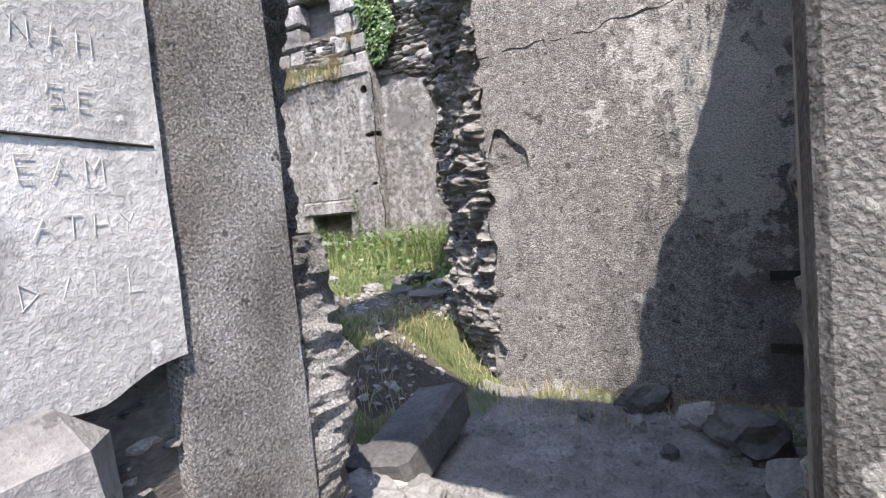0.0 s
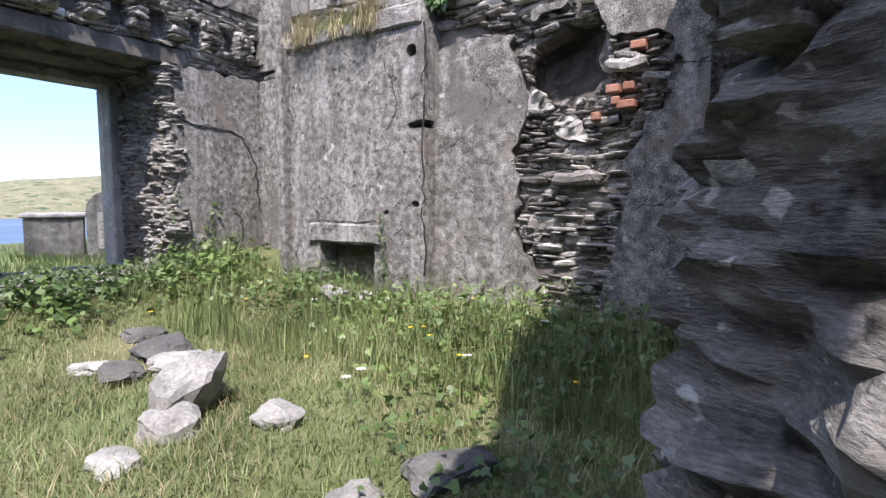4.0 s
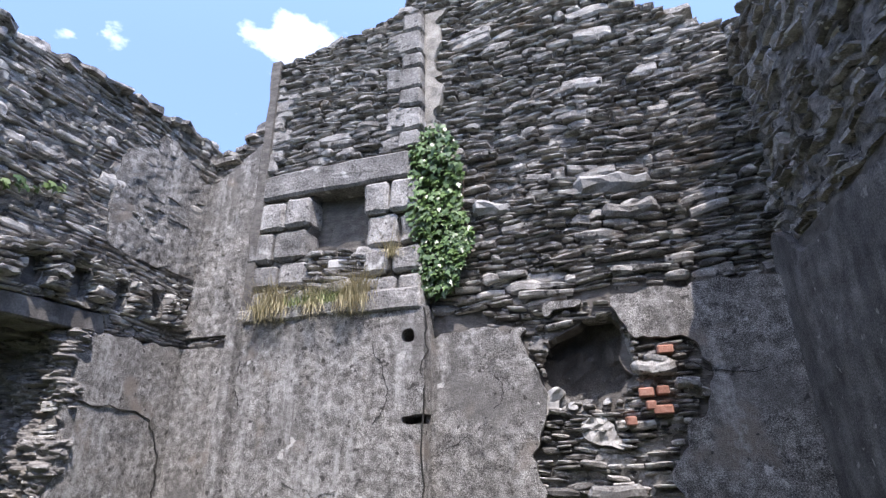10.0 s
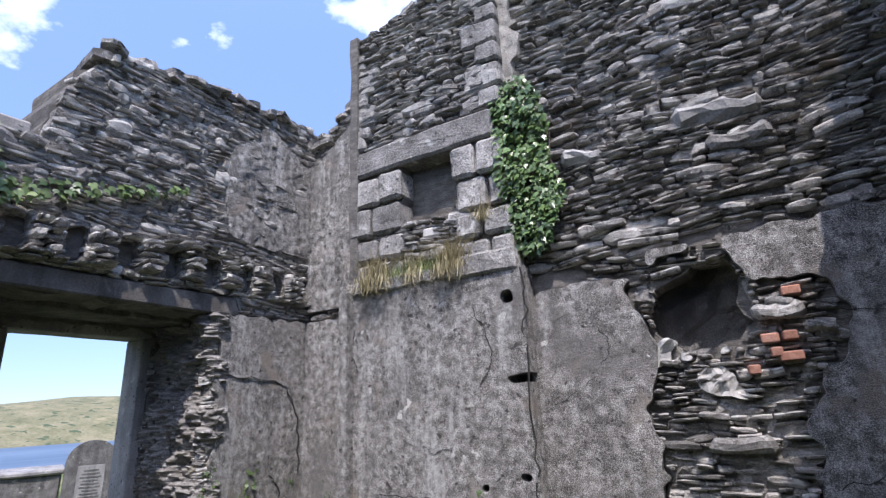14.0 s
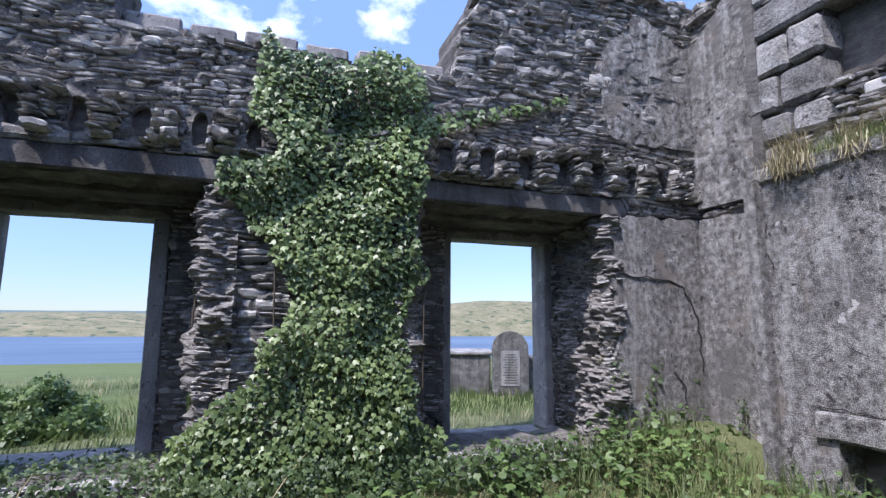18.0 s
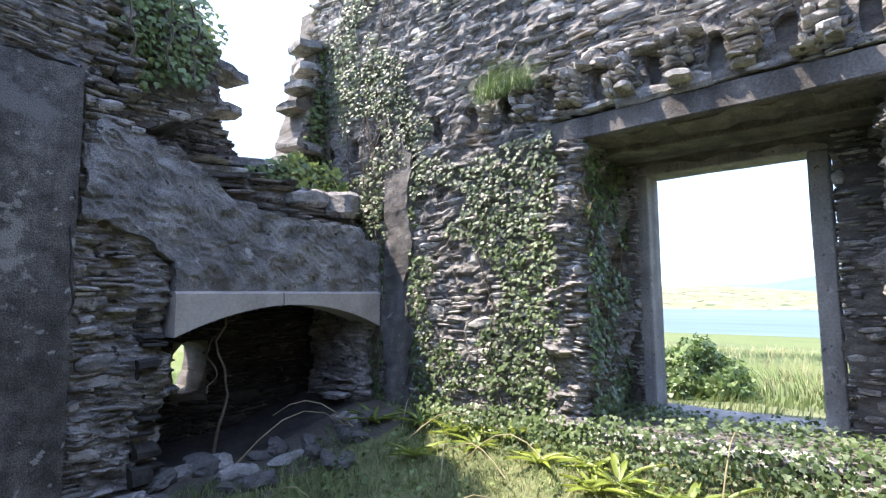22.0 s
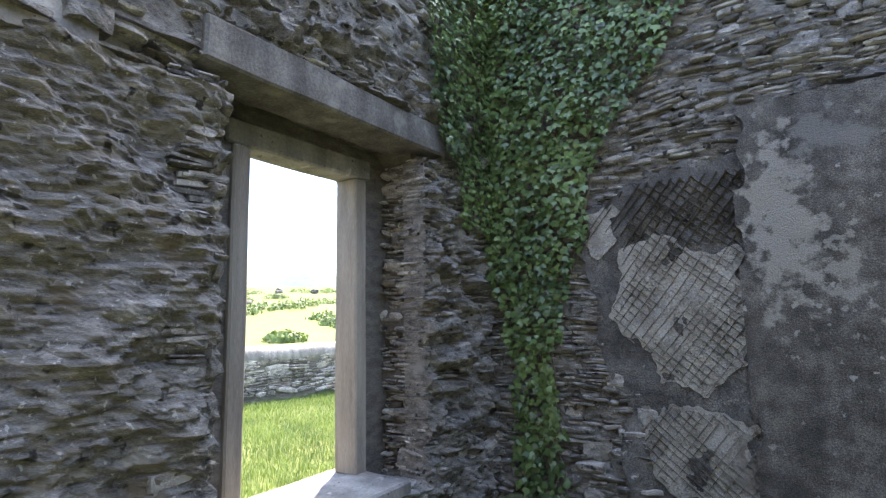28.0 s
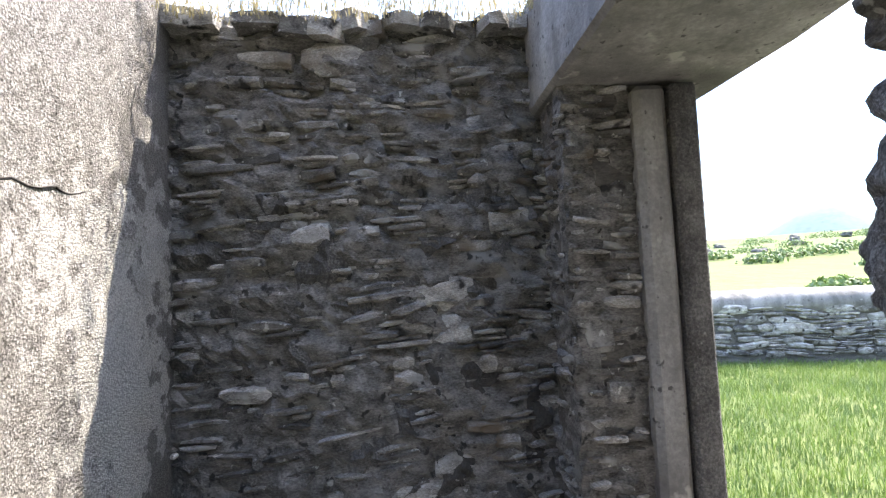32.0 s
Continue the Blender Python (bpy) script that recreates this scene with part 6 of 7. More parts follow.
# ivy in the corner beside the east window
ivy("thick dark ivy falling down the corner", SOUTH, -4.2, -2.0, 0.0, 5.2, ragged([(-2.0, 5.2), (-4.1, 5.2), (-3.75, 3.9), (-3.3, 3.3), (-3.0, 2.75), (-2.85, 2.0), (-2.6, 1.3), (-2.72, 0.5), (-2.7, 0.0), (-2.2, 0.0), (-2.3, 1.0), (-2.05, 1.9), (-2.0, 2.6)], 8), 1050, 20, (0.035, 0.075), (0.04, 0.2), IVY_DARK, 8)
ivy("ivy creeping round the corner above the lintel", EAST, -2.5, -1.35, 2.3, 5.0, ragged([(-2.5, 5.0), (-1.45, 4.8), (-1.5, 3.4), (-1.7, 2.9), (-2.0, 2.4), (-2.5, 2.3)], 9), 1200, 23, (0.03, 0.06), (0.04, 0.18), IVY_DARK, 3)
# ivy on the chimney and round its foot
ivy("narrow column of glossy ivy on the gable", NORTH, -5.0, -4.25, 2.9, 4.75, ragged([(-4.9, 4.55), (-4.6, 4.72), (-4.4, 4.4), (-4.35, 3.8), (-4.3, 3.4), (-4.45, 3.0), (-4.75, 2.95), (-4.88, 3.4), (-4.85, 4.0)], 4, 0.06), 2200, 24, (0.035, 0.07), (0.05, 0.3), mat=IVY_DARK, stems=4)
for a, b, top, seed in ((-7.4, -7.2, 1.0, 25), (-6.9, -6.75, 1.05, 26), (-5.25, -5.1, 1.15, 28)):
    ivy("small ivy sprig climbing the render", Plane("y", 6.84 if a < -6 else 6.28, -1), a, b, 0.3, top, lambda u, v, a=a, b=b, top=top: abs(u - (a + b) / 2) < (b - a) / 2 * (1.1 - 0.6 * v / top), 850, seed, (0.018, 0.04), (0.01, 0.06), mat=IVY_MID, stems=1)
ivy("ivy sprig on the corner render", WEST, 5.6, 6.5, 0.3, 1.35, lambda u, v: abs(u - 5.75 - 0.35 * v) < 0.14 - 0.06 * v or abs(u - 5.6 - 0.1 * v) < 0.1, 600, 29, (0.022, 0.045), (0.03, 0.12), mat=IVY_MID, stems=2)
ivy("ivy sprig climbing out of the weeds in the corner", WEST, 6.5, 6.9, 0.3, 1.1, lambda u, v: abs(u - 6.72) < 0.12 - 0.08 * v, 600, 30, (0.02, 0.04), (0.03, 0.1), mat=IVY_MID, stems=1)

# ---- grass ----
BLADE = np.array([(-0.5, 0, 0), (0.5, 0, 0), (0.38, 0.12, 0.5), (-0.38, 0.12, 0.5), (0, 0.5, 1.0)], float)
BLADE_FACES = [(0, 1, 2), (0, 2, 3), (3, 2, 4)]


def blades(name, xy, height, width, mat, parent, seed, lean=0.5, lift=None):
    rng = np.random.default_rng(seed)
    n = len(xy)
    z = np.array([ground_z(x, y) for x, y in xy]) if lift is None else lift
    spots = np.column_stack([xy, z - 0.01])
    ang = rng.uniform(0, 6.283, n)
    h = rng.uniform(height[0], height[1], n)
    w = rng.uniform(width[0], width[1], n)
    ln = h * rng.uniform(0.1, lean * 2, n)
    c, s = np.cos(ang), np.sin(ang)
    m3 = np.zeros((n, 3, 3))
    m3[:, 0, 0], m3[:, 1, 0] = c * w, s * w
    m3[:, 0, 1], m3[:, 1, 1] = -s * ln, c * ln
    m3[:, 2, 2] = h
    return bulk(name, BLADE, BLADE_FACES, m3, spots, mat, parent)


def scatter(n, x0, x1, y0, y1, test, seed):
    rng = np.random.default_rng(seed)
    pts = np.column_stack([rng.uniform(x0, x1, n), rng.uniform(y0, y1, n)])
    return pts[[bool(test(x, y)) for x, y in pts]]


room_grass = thing("room_grass", "long uneven meadow grass growing inside the ruin", "grass", "stuff")
in_room = lambda x, y: not (bare(x, y) and wobble(x, y, 6, 63) < 0.25) and -7.75 < x < -2.05 and -2.4 < y < 6.25
blades("green_blades", scatter(120000, -7.8, -2.0, -2.2, 6.3, lambda x, y: in_room(x, y) and wobble(x, y, 0.8, 51) > -0.3, 1), (0.02, 0.1), (0.004, 0.009), GRASS, room_grass, 1, 1.6)
blades("dry_blades", scatter(30000, -7.8, -2.0, 0.0, 6.3, lambda x, y: in_room(x, y) and wobble(x, y, 1.1, 57) > -0.2, 2), (0.03, 0.12), (0.003, 0.006), HAY, room_grass, 2, 1.8)
blades("tall_blades", scatter(5000, -7.8, -2.2, 4.9, 6.3, lambda x, y: wobble(x, y, 1.2, 53) > -0.2, 3), (0.12, 0.38), (0.006, 0.012), GRASS, room_grass, 3, 0.7)
gap_grass = thing("doorway_grass", "straw-yellow grass tufts at the foot of the broken doorway", "grass", "stuff")
blades("grass", scatter(3500, -2.6, -0.1, 1.6, 3.3, lambda x, y: not (x > -1.6 and y > 2.7) and wobble(x, y, 2, 5) > -0.3 and (x < -1.7 or y > 2.25 + 0.2 * x * 0), 4), (0.03, 0.13), (0.003, 0.007), HAY, gap_grass, 4, 1.2)
blades("green_blades", scatter(14000, -3.4, -1.5, 1.3, 3.4, lambda x, y: wobble(x, y, 1.5, 6) > -0.1 and not bare(x, y), 5), (0.03, 0.12), (0.003, 0.007), GRASS, gap_grass, 5, 1.2)
field_grass = thing("field_grass", "green meadow grass outside the east wall", "grass", "stuff")
blades("grass", scatter(110000, -0.9, 8.0, -9.5, 0.2, lambda x, y: (x > 0.7 or y < -1.6), 6), (0.04, 0.15), (0.006, 0.011), FIELD_GRASS, field_grass, 6, 1.0)
blades("south_grass", scatter(16000, -10, -3.5, -9.5, -4.15, lambda x, y: True, 9), (0.06, 0.3), (0.008, 0.016), FIELD_GRASS, field_grass, 9, 0.8)
west_grass = thing("west_grass", "tall seeding grass beyond the window wall", "grass", "stuff")
blades("grass", scatter(22000, -24, -9.4, -6, 14, lambda x, y: True, 7), (0.08, 0.26), (0.012, 0.025), GRASS, west_grass, 7, 0.9)
blades("dry_blades", scatter(9000, -24, -9.4, -6, 14, lambda x, y: wobble(x, y, 0.4, 8) > 0, 8), (0.1, 0.28), (0.008, 0.016), HAY, west_grass, 8, 0.9)


def tuft(label, pts, seed, mat, n, height, spread):
    """A tuft of grass growing on a ledge: pts are places on it."""
    t = thing("grass_tuft", label, "grass")
    rng = np.random.default_rng(seed)
    base = np.array(pts, float)
    idx = rng.integers(0, len(base), n)
    xyz = base[idx] + rng.normal(size=(n, 3)) * np.array([spread, 0.05, 0.012])
    blades("grass", xyz[:, :2], height, (0.003, 0.008), mat, t, seed, 1.5, xyz[:, 2])
    return t


clumps = [(-6.3, 6.32, 2.98), (-6.22, 6.3, 2.98), (-6.1, 6.32, 2.98), (-5.42, 6.32, 2.98), (-5.34, 6.3, 2.98), (-5.28, 6.32, 2.98), (-5.75, 6.33, 2.98)]
tuft("yellow-green grass tufts arching on the chimney ledge", clumps, 41, HAY, 1100, (0.1, 0.3), 0.06)
tuft("green grass and weeds on the chimney ledge", [(-6.0 + 0.05 * k, 6.32, 2.98) for k in range(12)], 42, GRASS, 700, (0.03, 0.16), 0.06)
tuft("dry grass hanging over the chimney ledge", [(x, 6.24, 3.0) for x, y, z in clumps], 49, HAY, 700, (-0.22, -0.02), 0.06)
tuft("dry grass tuft between the quoins", [(-5.0, 6.3, 3.35)], 43, HAY, 120, (0.08, 0.22), 0.04)
tuft("dry grass on the head of the porch wall", [(-0.02, 1.0 + 0.055 * k, 2.52) for k in range(32)], 44, HAY, 1500, (0.02, 0.075), 0.09)
tuft("tall seed heads on the porch wall", [(0.0, 1.1 + 0.13 * k, 2.5) for k in range(12)], 45, HAY, 12, (0.1, 0.25), 0.05)
tuft("green fern clump over the window lintel", [(-7.65, -1.0 + 0.04 * k, 3.3) for k in range(14)], 46, WEED, 500, (0.1, 0.3), 0.06)
tuft("dry grass on the window reveal", [(-7.9, -0.12 - 0.03 * k, 2.2) for k in range(8)], 47, HAY, 160, (0.05, 0.15), 0.06)
tuft("mossy tuft on the window reveal", [(-7.9, 5.7 + 0.02 * k, 1.3) for k in range(8)], 48, HAY, 120, (0.04, 0.1), 0.05)


def fern(at, label, seed, n=11, length=(0.14, 0.3), mat=None):
    """A rosette of broad strap fronds, each a keeled, arching blade."""
    f = thing("fern", label, "fern", group="ferns in the grass", at=(at[0], at[1], ground_z(*at)))
    rng = random.Random(seed)
    for k in range(n):
        a, ln, wd = k * 6.283 / n + rng.uniform(-0.3, 0.3), rng.uniform(*length), rng.uniform(0.016, 0.028)
        verts, faces = [], []
        rise = rng.uniform(0.5, 1.1)
        for i in range(8):
            s = i / 7
            r, z = ln * s * math.cos(rise) + 0.1 * s * s, ln * s * math.sin(rise) - 0.35 * ln * s * s
            w = wd * math.sin(math.pi * min(1, 0.12 + s * 0.88)) ** 0.7 * (1 + 0.12 * math.sin(i * 5))
            for q, dz in ((-1, 0.008), (0, -0.006), (1, 0.008)):
                verts.append((r * math.cos(a) - q * w * math.sin(a), r * math.sin(a) + q * w * math.cos(a), z + dz))
        for i in range(7):
            for q in range(2):
                faces.append((i * 3 + q, i * 3 + q + 1, i * 3 + q + 4, i * 3 + q + 3))
        mesh_object("frond", verts, faces, mat or FERN, f, smooth=True)
    return f


for k, (x, y) in enumerate(((-7.4, -0.9), (-7.35, -0.3), (-7.2, 0.2), (-7.5, -1.6), (-7.2, 2.6), (-7.1, -1.3), (-7.3, -2.0), (-7.5, -1.2), (-7.2, 0.55), (-7.3, 0.9))):
    fern((x, y), "bright yellow-green hart's-tongue fern in the grass", 70 + k, 10 + k % 4)

for k, (x, y) in enumerate(((-7.45, 0.1), (-7.35, 0.3), (-7.6, -0.7), (-7.25, 0.75), (-7.2, 2.5))):
    fern((x, y), "tall bright hart's-tongue fern below the window", 90 + k, 9 + k % 3, (0.2, 0.36))


def weed(at, label, seed, n=40, spread=0.3, height=0.25, size=(0.05, 0.09), mat=None, base=None):
    """A low clump of broad-leaved weeds."""
    w = thing("weed_clump", label, "plant", group="weeds in the ruin")
    rng = np.random.default_rng(seed)
    xy = np.array(at)[None] + rng.normal(size=(n, 2)) * spread * 0.5
    z = np.array([ground_z(*p) if base is None else base for p in xy]) + rng.uniform(0.04, height, n)
    nrm = unit(np.array([0, 0, 1.0])[None] + 0.5 * rng.normal(size=(n, 3)))
    t = unit(rng.normal(size=(n, 3)) * np.array([1, 1, 0.3]))
    up = unit(t - (t * nrm).sum(1, keepdims=True) * nrm)
    m3 = np.stack([np.cross(up, nrm), up, nrm], -1) * rng.uniform(*size, n)[:, None, None]
    bulk("foliage", LEAF, LEAF_FACES, m3, np.column_stack([xy, z]), mat or WEED, w)
    return w


rw = random.Random(5)
for k in range(24):
    x = rw.uniform(-7.3, -2.3)
    weed((x, rw.uniform(5.5, 6.1)), "nettles and bramble leaves at the foot of the gable", 100 + k, 70, 0.5, 0.26, (0.03, 0.065))
for k in range(9):
    weed((rw.uniform(-3.9, -2.4), rw.uniform(4.2, 5.8)), "dark bramble leaves in the shaded grass", 150 + k, 60, 0.6, 0.16, (0.03, 0.06))
for k in range(22):
    weed((rw.uniform(-7.4, -4.5), rw.uniform(-2.0, 1.2)), "low leafy weeds near the fireplace", 180 + k, 70, 0.6, 0.14, (0.02, 0.045))
for k in range(10):
    weed((rw.uniform(-7.6, -7.0), rw.uniform(3.0, 6.0)), "leafy weeds below the window sill", 210 + k, 70, 0.5, 0.3)


for k in range(16):
    weed((rw.uniform(-8.5, -7.85), 0.0 + 0.115 * k), "small ivy and weeds along the window ledge", 230 + k, 90, 0.3, 0.1, (0.02, 0.045), IVY_MID, 0.5)
for k in range(8):
    weed((rw.uniform(-8.2, -7.85), 3.9 + 0.22 * k), "sparse weeds along the window ledge", 250 + k, 30, 0.3, 0.07, (0.02, 0.04), IVY_MID, 0.5)


def flower(at, z, size, label, mat, seed):
    f = thing("flower", label, "flower", group="small meadow flowers", at=(at[0], at[1], z))
    tube("stalk", [Vector((0, 0, -0.16)), Vector((0.004, 0, -0.08)), Vector((0, 0, 0))], 0.002, GRASS, f)
    bm = bmesh.new()
    for k in range(9):
        a = k * 6.283 / 9
        pts = [bm.verts.new(p) for p in ((0, 0, 0.002), (size * math.cos(a - 0.28), size * math.sin(a - 0.28), 0.004), (size * 1.15 * math.cos(a), size * 1.15 * math.sin(a), 0.0), (size * math.cos(a + 0.28), size * math.sin(a + 0.28), 0.004))]
        bm.faces.new(pts)
    part("petals", bm, mat, f)
    return f


for k in range(14):
    x, y = rw.uniform(-6.8, -2.6), rw.uniform(3.6, 5.9)
    flower((x, y), ground_z(x, y) + rw.uniform(0.12, 0.24), 0.016 + 0.012 * (k % 3 == 0), "small yellow dandelion in the grass" if k % 3 else "small white daisy in the grass", PETAL if k % 3 else SMOOTH, k)
flower((-8.55, -0.22), 0.86, 0.05, "large yellow dandelion on the window sill", PETAL, 99)

# ---- loose stones ----
def rock(at, size, turn, seed, mat, label, sink=0.3, group=""):
    bm = bmesh.new()
    bmesh.ops.create_icosphere(bm, subdivisions=3, radius=0.5)
    for v in bm.verts:
        q = Vector((v.co.x, v.co.y, v.co.z))
        cut = max(abs(q.x), abs(q.y), abs(q.z)) * 2
        q = q * (0.62 + 0.38 / max(cut, 0.5))
        q += noise.noise_vector(q * 2.3 + Vector((seed, 0, seed * 2))) * 0.20 + noise.noise_vector(q * 6 + Vector((0, seed, 0))) * 0.07
        v.co = Vector((q.x * size[0], q.y * size[1], q.z * size[2]))
    me = bpy.data.meshes.new("rock")
    bm.to_mesh(me)
    bm.free()
    me.materials.append(mat)
    ob = new("rock", me)
    z = ground_z(at[0], at[1]) + size[2] * (0.5 - sink)
    ob.matrix_world = pose(at[0], at[1], z, turn[0], turn[1], turn[2])
    return tagged(ob, label, "rock", group)


rock((-4.75, 4.05), (0.28, 0.5, 0.42), (25, 20, 30), 1, ROCK, "tilted pale limestone block in the grass", 0.25)
rock((-4.55, 3.85), (0.3, 0.28, 0.25), (0, 0, 60), 2, ROCK, "pale stone half sunk in the grass", 0.4)
rock((-4.15, 4.2), (0.26, 0.2, 0.14), (5, 0, 10), 3, ROCK, "small pale stone lying in the grass", 0.3)
for k, (x, y, s) in enumerate(((-5.9, 4.5, 0.5), (-5.5, 4.45, 0.45), (-6.5, 4.7, 0.35), (-5.2, 4.25, 0.35), (-5.75, 4.15, 0.4), (-6.0, 4.05, 0.3), (-3.1, 4.3, 0.4), (-2.7, 4.1, 0.3), (-2.9, 3.75, 0.3), (-4.4, 3.5, 0.25), (-2.5, 3.5, 0.35), (-3.3, 3.9, 0.25))):
    rock((x, y), (s, s * 0.7, s * 0.35), (8, 4, 40 * k), 10 + k, ROCK if k % 2 else SLAB, "grey stone half buried in the grass", 0.3, "stones in the grass")
for k, (x, y, s) in enumerate(((-5.45, 5.95, 0.22), (-5.7, 6.05, 0.16), (-5.25, 6.1, 0.14))):
    rock((x, y), (s, s, s * 0.7), (10, 5, 30 * k), 30 + k, ROCK, "pale stone fallen in front of the hearth", 0.0, "hearth stones")
doorstep = part("stone_slab", rough_block((0.26, 0.72, 0.2), 7, 4, 0.015, 0.03), SLAB, None)
doorstep.matrix_world = pose(-1.58, 1.72, -0.32, 4, -6, 6)
tagged(doorstep, "dark dressed stone slab lying in the doorway gap", "stone")
for k, (x, y, s, m) in enumerate(((-1.62, 1.6, 0.24, ROCK), (-1.53, 1.42, 0.26, MANTEL), (-1.38, 1.38, 0.22, ROCK), (-1.7, 1.75, 0.16, ROCK), (-1.3, 1.3, 0.2, ROCK), (-1.42, 1.12, 0.34, ROCK), (-1.28, 1.0, 0.3, MANTEL), (-1.55, 1.25, 0.3, ROCK), (-1.15, 1.0, 0.24, ROCK), (-1.7, 1.45, 0.2, SLAB), (-1.3, 1.28, 0.18, SLAB), (-0.75, 2.55, 0.24, SLAB), (-0.5, 2.4, 0.18, ROCK), (-0.75, 2.3, 0.1, ROCK), (-1.0, 2.35, 0.08, SLAB), (-1.0, 2.0, 0.07, ROCK), (-0.6, 2.1, 0.09, SLAB), (-0.3, 2.2, 0.3, SLAB), (-0.15, 1.9, 0.25, ROCK))):
    rock((x, y), (s, s * 0.8, s * 0.6), (12, 8, 50 * k), 50 + k, m, "broken stone in the doorway rubble", 0.2, "doorway rubble")
for k in range(34):
    rock((rw.uniform(-7.3, -5.2), rw.uniform(-2.5, -1.75)), (rw.uniform(0.08, 0.34), rw.uniform(0.08, 0.26), rw.uniform(0.05, 0.16)), (10, 6, 30 * k), 80 + k, SLAB if k % 3 else ROCK, "dark stone fallen from the fireplace", 0.25, "fireplace rubble")
gravel_n = 5200
rg = np.random.default_rng(9)
gxy = scatter(gravel_n, -1.6, 0.05, 0.3, 2.7, lambda x, y: True, 31)
gsp = np.column_stack([gxy, [ground_z(x, y) for x, y in gxy]])
gq = rg.normal(size=(len(gxy), 3, 3)) * 0.2 + np.eye(3)[None]
gr = thing("gravel", "loose grey gravel and stone chips on the porch floor", "gravel", "stuff")
CHIP = np.array([(-0.5, -0.4, -0.3), (0.4, -0.5, -0.3), (0.5, 0.45, -0.3), (-0.4, 0.5, -0.3), (-0.3, -0.3, 0.35), (0.35, -0.25, 0.2), (0.25, 0.3, 0.3), (-0.35, 0.25, 0.15)])
bulk("chips", CHIP, [(0, 1, 5, 4), (1, 2, 6, 5), (2, 3, 7, 6), (3, 0, 4, 7), (4, 5, 6, 7)], gq * (0.007 + 0.04 * rg.random(len(gxy)) ** 2.5)[:, None, None], gsp, GRAVEL, gr)

sxy = scatter(2600, -3.8, -1.6, 1.5, 4.3, bare, 33)
ssp = np.column_stack([sxy, [ground_z(x, y) for x, y in sxy]])
sq = rg.normal(size=(len(sxy), 3, 3)) * 0.25 + np.eye(3)[None] * np.array([1, 1, 0.6])
es = thing("earth_stones", "small stones and clods on trodden earth", "stones", "stuff")
bulk("chips", CHIP, [(0, 1, 5, 4), (1, 2, 6, 5), (2, 3, 7, 6), (3, 0, 4, 7), (4, 5, 6, 7)], sq * (0.008 + 0.05 * rg.random(len(sxy)) ** 3)[:, None, None], ssp, ROCK, es)

# twigs and dead stems among the weeds
for k in range(26):
    x, y = rw.uniform(-7.4, -5.6), rw.uniform(-2.2, 2.8)
    z = ground_z(x, y)
    a, ln = rw.uniform(0, 6.28), rw.uniform(0.4, 1.0)
    pts = [Vector((x + math.cos(a) * ln * s, y + math.sin(a) * ln * s, z + 0.1 + 0.35 * math.sin(s * 2.6) * ln)) for s in (0, 0.2, 0.4, 0.6, 0.8, 1.0)]
    tw = tube("dry_bramble", pts, 0.006, HAY, None)
    tagged(tw, "dry arching bramble stem above the weeds", "twig", "dry stems")

# ---- outside: graves, boundary wall, far shore ----
tomb = thing("gravestone", "round-headed grey headstone beside a walled tomb", "gravestone", at=(-14.6, 7.95, 0.0))
def headstone(w, h, t):
    bm = bmesh.new()
    ring = [(-w / 2, -0.2), (w / 2, -0.2)] + [(w / 2 * math.cos(a), h - w / 2 + w / 2 * math.sin(a)) for a in np.linspace(0, math.pi, 17)]
    f = bm.faces.new([bm.verts.new((0, y, z)) for y, z in ring])
    ext = bmesh.ops.extrude_face_region(bm, geom=[f])
    bmesh.ops.translate(bm, vec=(t, 0, 0), verts=[v for v in ext["geom"] if isinstance(v, bmesh.types.BMVert)])
    bmesh.ops.recalc_face_normals(bm, faces=bm.faces)
    return bm
def spun(ob):
    ob.rotation_euler = (0, 0, radians(-22))
    return ob
spun(tomb)
# headstone and tomb walls darkened in colour, as on their shaded side
part("headstone", headstone(0.84, 1.5, 0.22), DARK_AND_SHADED, tomb)
panel = part("inscription_panel", rough_block((0.03, 0.44, 0.8), 3, 0, 0.0, 0.005), CONCRETE, tomb)
panel.location = (0.22, 0, 0.25)
for k in range(12):
    part("inscription_line", rough_block((0.012, 0.34 - 0.05 * (k % 3), 0.022), 3, 0, 0, 0), LINTEL, panel).location = (0.016, 0, 0.06 + k * 0.058)
part("tomb_wall", rough_block((1.3, 1.05, 1.05), 5, 3, 0.02, 0.03), DARK_AND_SHADED, tomb).location = (-0.55, -0.98, -0.12)
part("tomb_slab", rough_block((1.4, 1.15, 0.1), 7, 3, 0.012, 0.03), CONCRETE, tomb).location = (-0.55, -0.98, 0.93)
part("tomb_wall", rough_block((0.9, 0.3, 1.0), 6, 3, 0.02, 0.03), DARK_AND_SHADED, tomb).location = (-0.5, 0.62, -0.1)

bwall = thing("field_wall", "long dry-stone field wall with a rounded mortar coping", "wall", "structure")
BW = Slant((9.5, 7.0), (2.5, -22.0), -1)
slab("wall_core", BW, 0, 30, -0.4, 0.75, 0.25, lambda u, v: True, -0.04, -0.5, CORE, bwall, relief=0.02, seed=81)
cop = [BW.p(u, 0.72 + 0.02 * wobble(u, 0, 1, 3), -0.25) for u in np.arange(0, 30, 0.4)]
tube("coping", cop, 0.27, CONCRETE, bwall, 0.0, 10)
lay(bwall, BW, 4, 26, -0.2, 0.66, lambda u, v: True, 151, near=lambda u, v: 10 < u < 20 and v > 0.1, cap=200, length=(0.2, 0.5), height=(0.09, 0.18), proud=(0, 0.04))


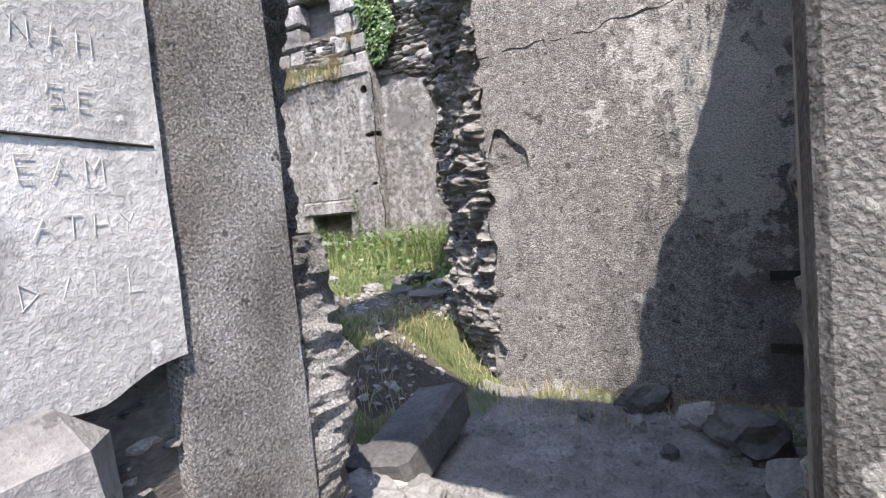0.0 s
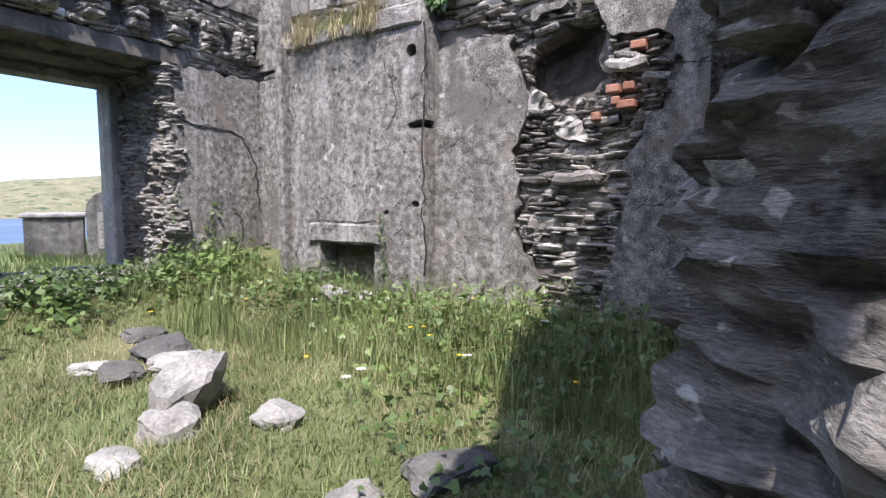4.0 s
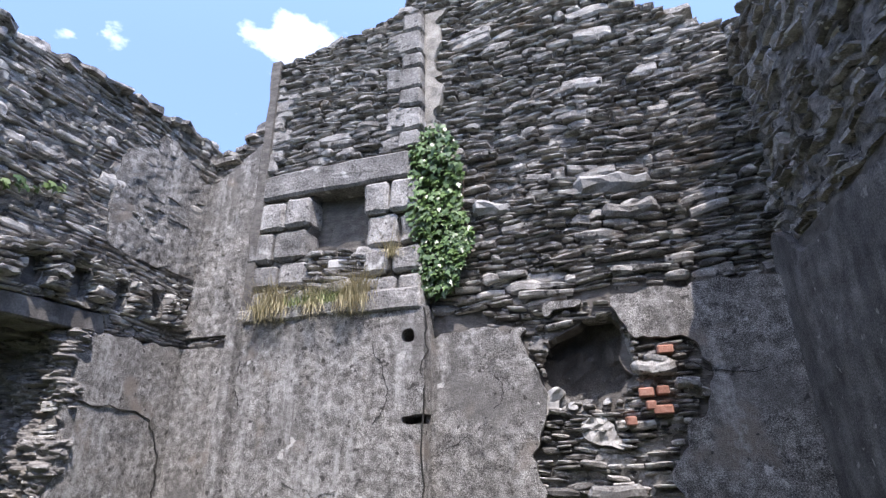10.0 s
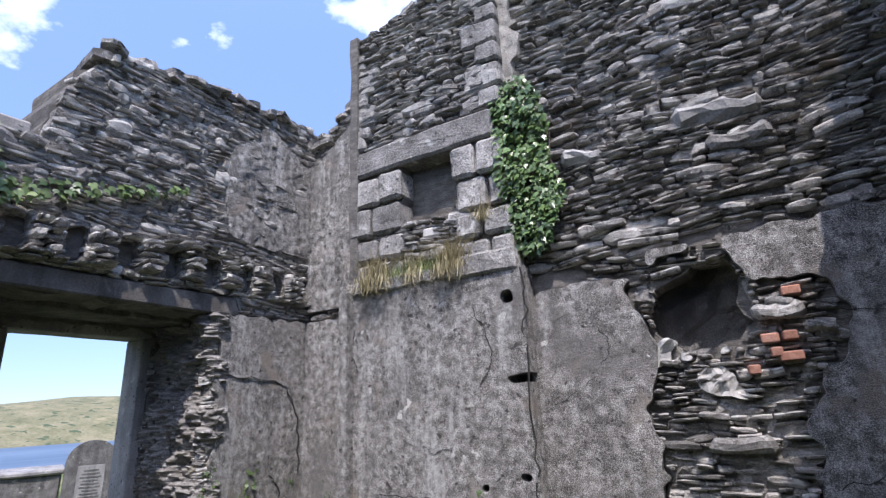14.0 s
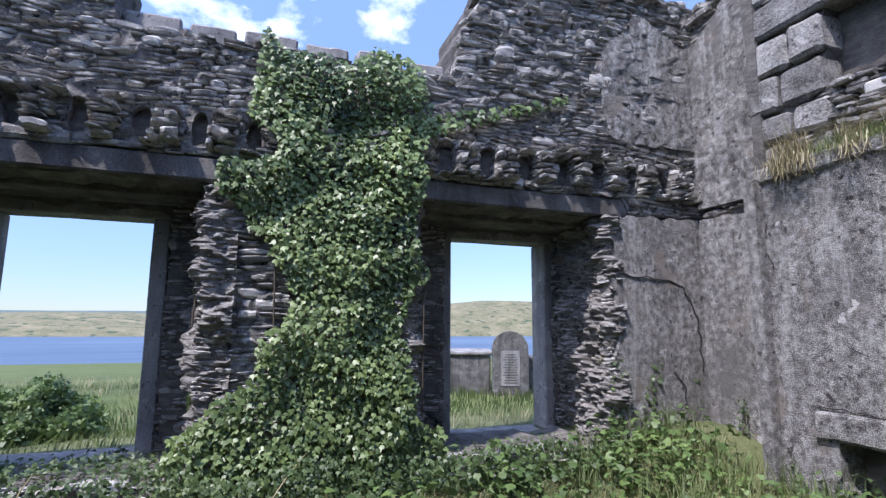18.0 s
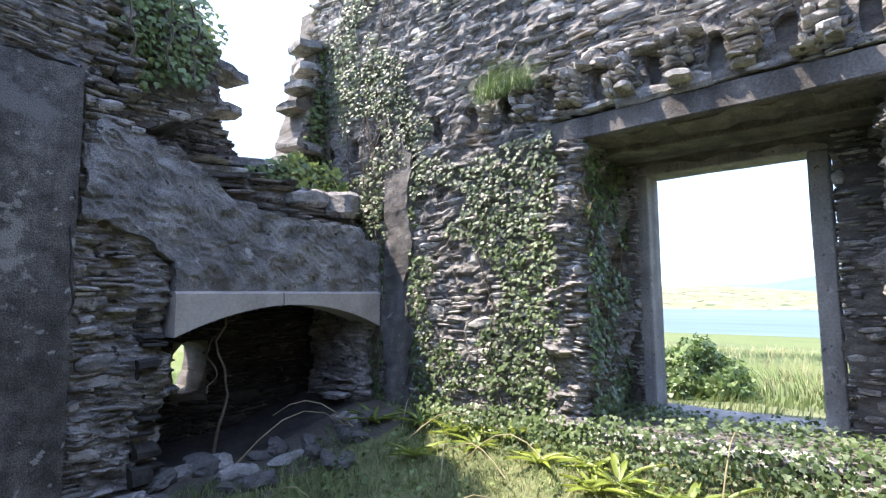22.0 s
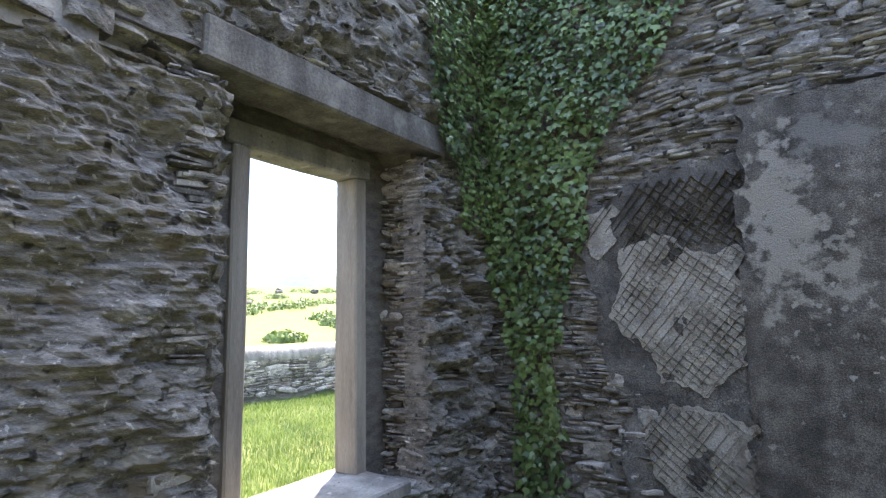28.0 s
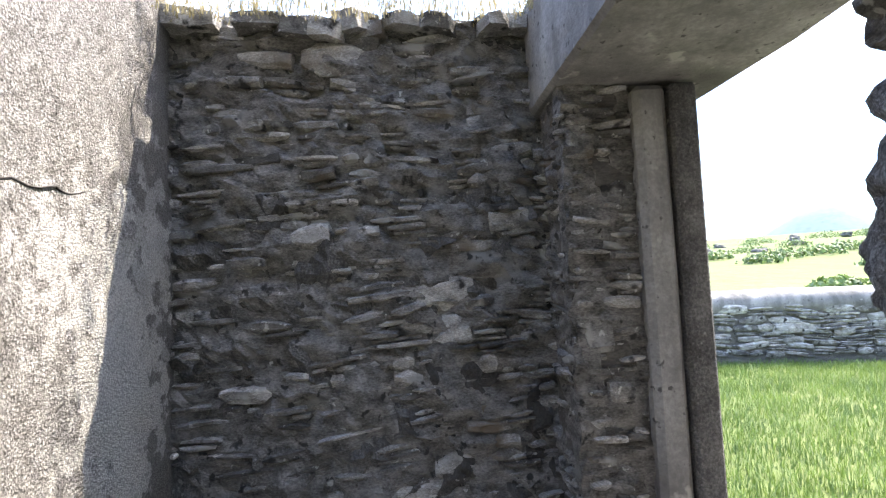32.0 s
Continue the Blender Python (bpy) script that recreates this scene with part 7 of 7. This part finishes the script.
def bush(at, size, label, seed, n=1500, leaf=(0.05, 0.1), mat=None):
    """A mounded bush: short limbs under an uneven crown of many leaves."""
    b = thing("bush", label, "bush", group="hillside bushes" if seed >= 300 else "", at=(0, 0, 0))
    rng = np.random.default_rng(seed)
    d = unit(rng.normal(size=(n, 3)))
    d[:, 2] = np.abs(d[:, 2])
    rad = np.array([0.75 + 0.35 * noise.noise(Vector(q) * 2.2 + Vector((seed, 0, 0))) for q in d]) * rng.uniform(0.75, 1.05, n)
    spots = np.array(at)[None] + d * rad[:, None] * np.array(size)[None]
    nrm = unit(d + 0.6 * rng.normal(size=(n, 3)))
    t = unit(rng.normal(size=(n, 3)))
    up = unit(t - (t * nrm).sum(1, keepdims=True) * nrm)
    m3 = np.stack([np.cross(up, nrm), up, nrm], -1) * rng.uniform(*leaf, n)[:, None, None]
    bulk("crown", LEAF, LEAF_FACES, m3, spots, mat or WEED, b)
    for k in range(5):
        tip = Vector(spots[k * 7])
        tube("limb", [Vector(at), Vector(at).lerp(tip, 0.5) + Vector((0, 0, 0.05)), Vector(at).lerp(tip, 0.9)], 0.02, STEM, b)
    return b


bush((-12.0, -0.45, 0.1), (1.3, 1.0, 0.95), "low bramble bush outside the window", 1, 5200, (0.04, 0.085))
bush((-12.8, -2.2, 0.0), (1.4, 1.4, 1.1), "tall bramble bush in the long grass", 2, 4200, (0.05, 0.1))
for k in range(64):
    e = 20 + k * 2.4
    t = rw.uniform(-0.5, 0.5)
    x, y = 0.87 * e + 0.5 * t * e, -0.5 * e + 0.87 * t * e
    bush((x, y, ground_z(x, y)), (0.9 + 0.025 * e, 0.9 + 0.025 * e, 0.5 + 0.01 * e), "dark gorse bush on the hillside", 300 + k, 320, (0.15, 0.3))
for k in range(16):
    e = 60 + k * 7
    t = rw.uniform(-0.4, 0.4)
    rock((0.87 * e + 0.5 * t * e, -0.5 * e + 0.87 * t * e), (2.2, 1.6, 1.2), (5, 5, 40 * k), 400 + k, DARK_AND_SHADED, "grey outcrop on the gorse hillside", 0.3, "hillside outcrops")


def far_ridge(name, label, along, dist, heights, mat, depth, base=-7):
    """A far hill: rows of heights across a bearing, rising and falling behind the crest."""
    a = radians(along)
    fwd, side = Vector((-math.sin(a), math.cos(a), 0)), Vector((math.cos(a), math.sin(a), 0))
    n = 90
    verts, faces = [], []
    for r in range(7):
        f = r / 6
        for i in range(n):
            s = i / (n - 1) * 2 - 1
            h = float(np.interp(s, [p[0] for p in heights], [p[1] for p in heights])) * math.sin(f * math.pi * 0.5) ** 0.8
            p = fwd * (dist + depth * f) + side * s * dist * 1.3
            h += 0.06 * abs(h) * noise.noise(Vector((s * 9, f * 4, along)))
            verts.append((p.x, p.y, base + h))
    for r in range(6):
        for i in range(n - 1):
            faces.append((r * n + i, r * n + i + 1, (r + 1) * n + i + 1, (r + 1) * n + i))
    return tagged(mesh_object(name, verts, faces, mat, smooth=True), label, "hill", kind="structure")


far_ridge("backdrop_shore", "sunlit patchwork hills across the water", 88, 320, [(-1, 9.2), (-0.5, 14.2), (-0.25, 15.5), (-0.05, 7.3), (0.05, 11.6), (0.2, 14.2), (0.3, 24.2), (0.45, 30.5), (0.7, 28), (1, 13)], HILL, 140, -7)
# far hill and mountain take their haze from the material's colour
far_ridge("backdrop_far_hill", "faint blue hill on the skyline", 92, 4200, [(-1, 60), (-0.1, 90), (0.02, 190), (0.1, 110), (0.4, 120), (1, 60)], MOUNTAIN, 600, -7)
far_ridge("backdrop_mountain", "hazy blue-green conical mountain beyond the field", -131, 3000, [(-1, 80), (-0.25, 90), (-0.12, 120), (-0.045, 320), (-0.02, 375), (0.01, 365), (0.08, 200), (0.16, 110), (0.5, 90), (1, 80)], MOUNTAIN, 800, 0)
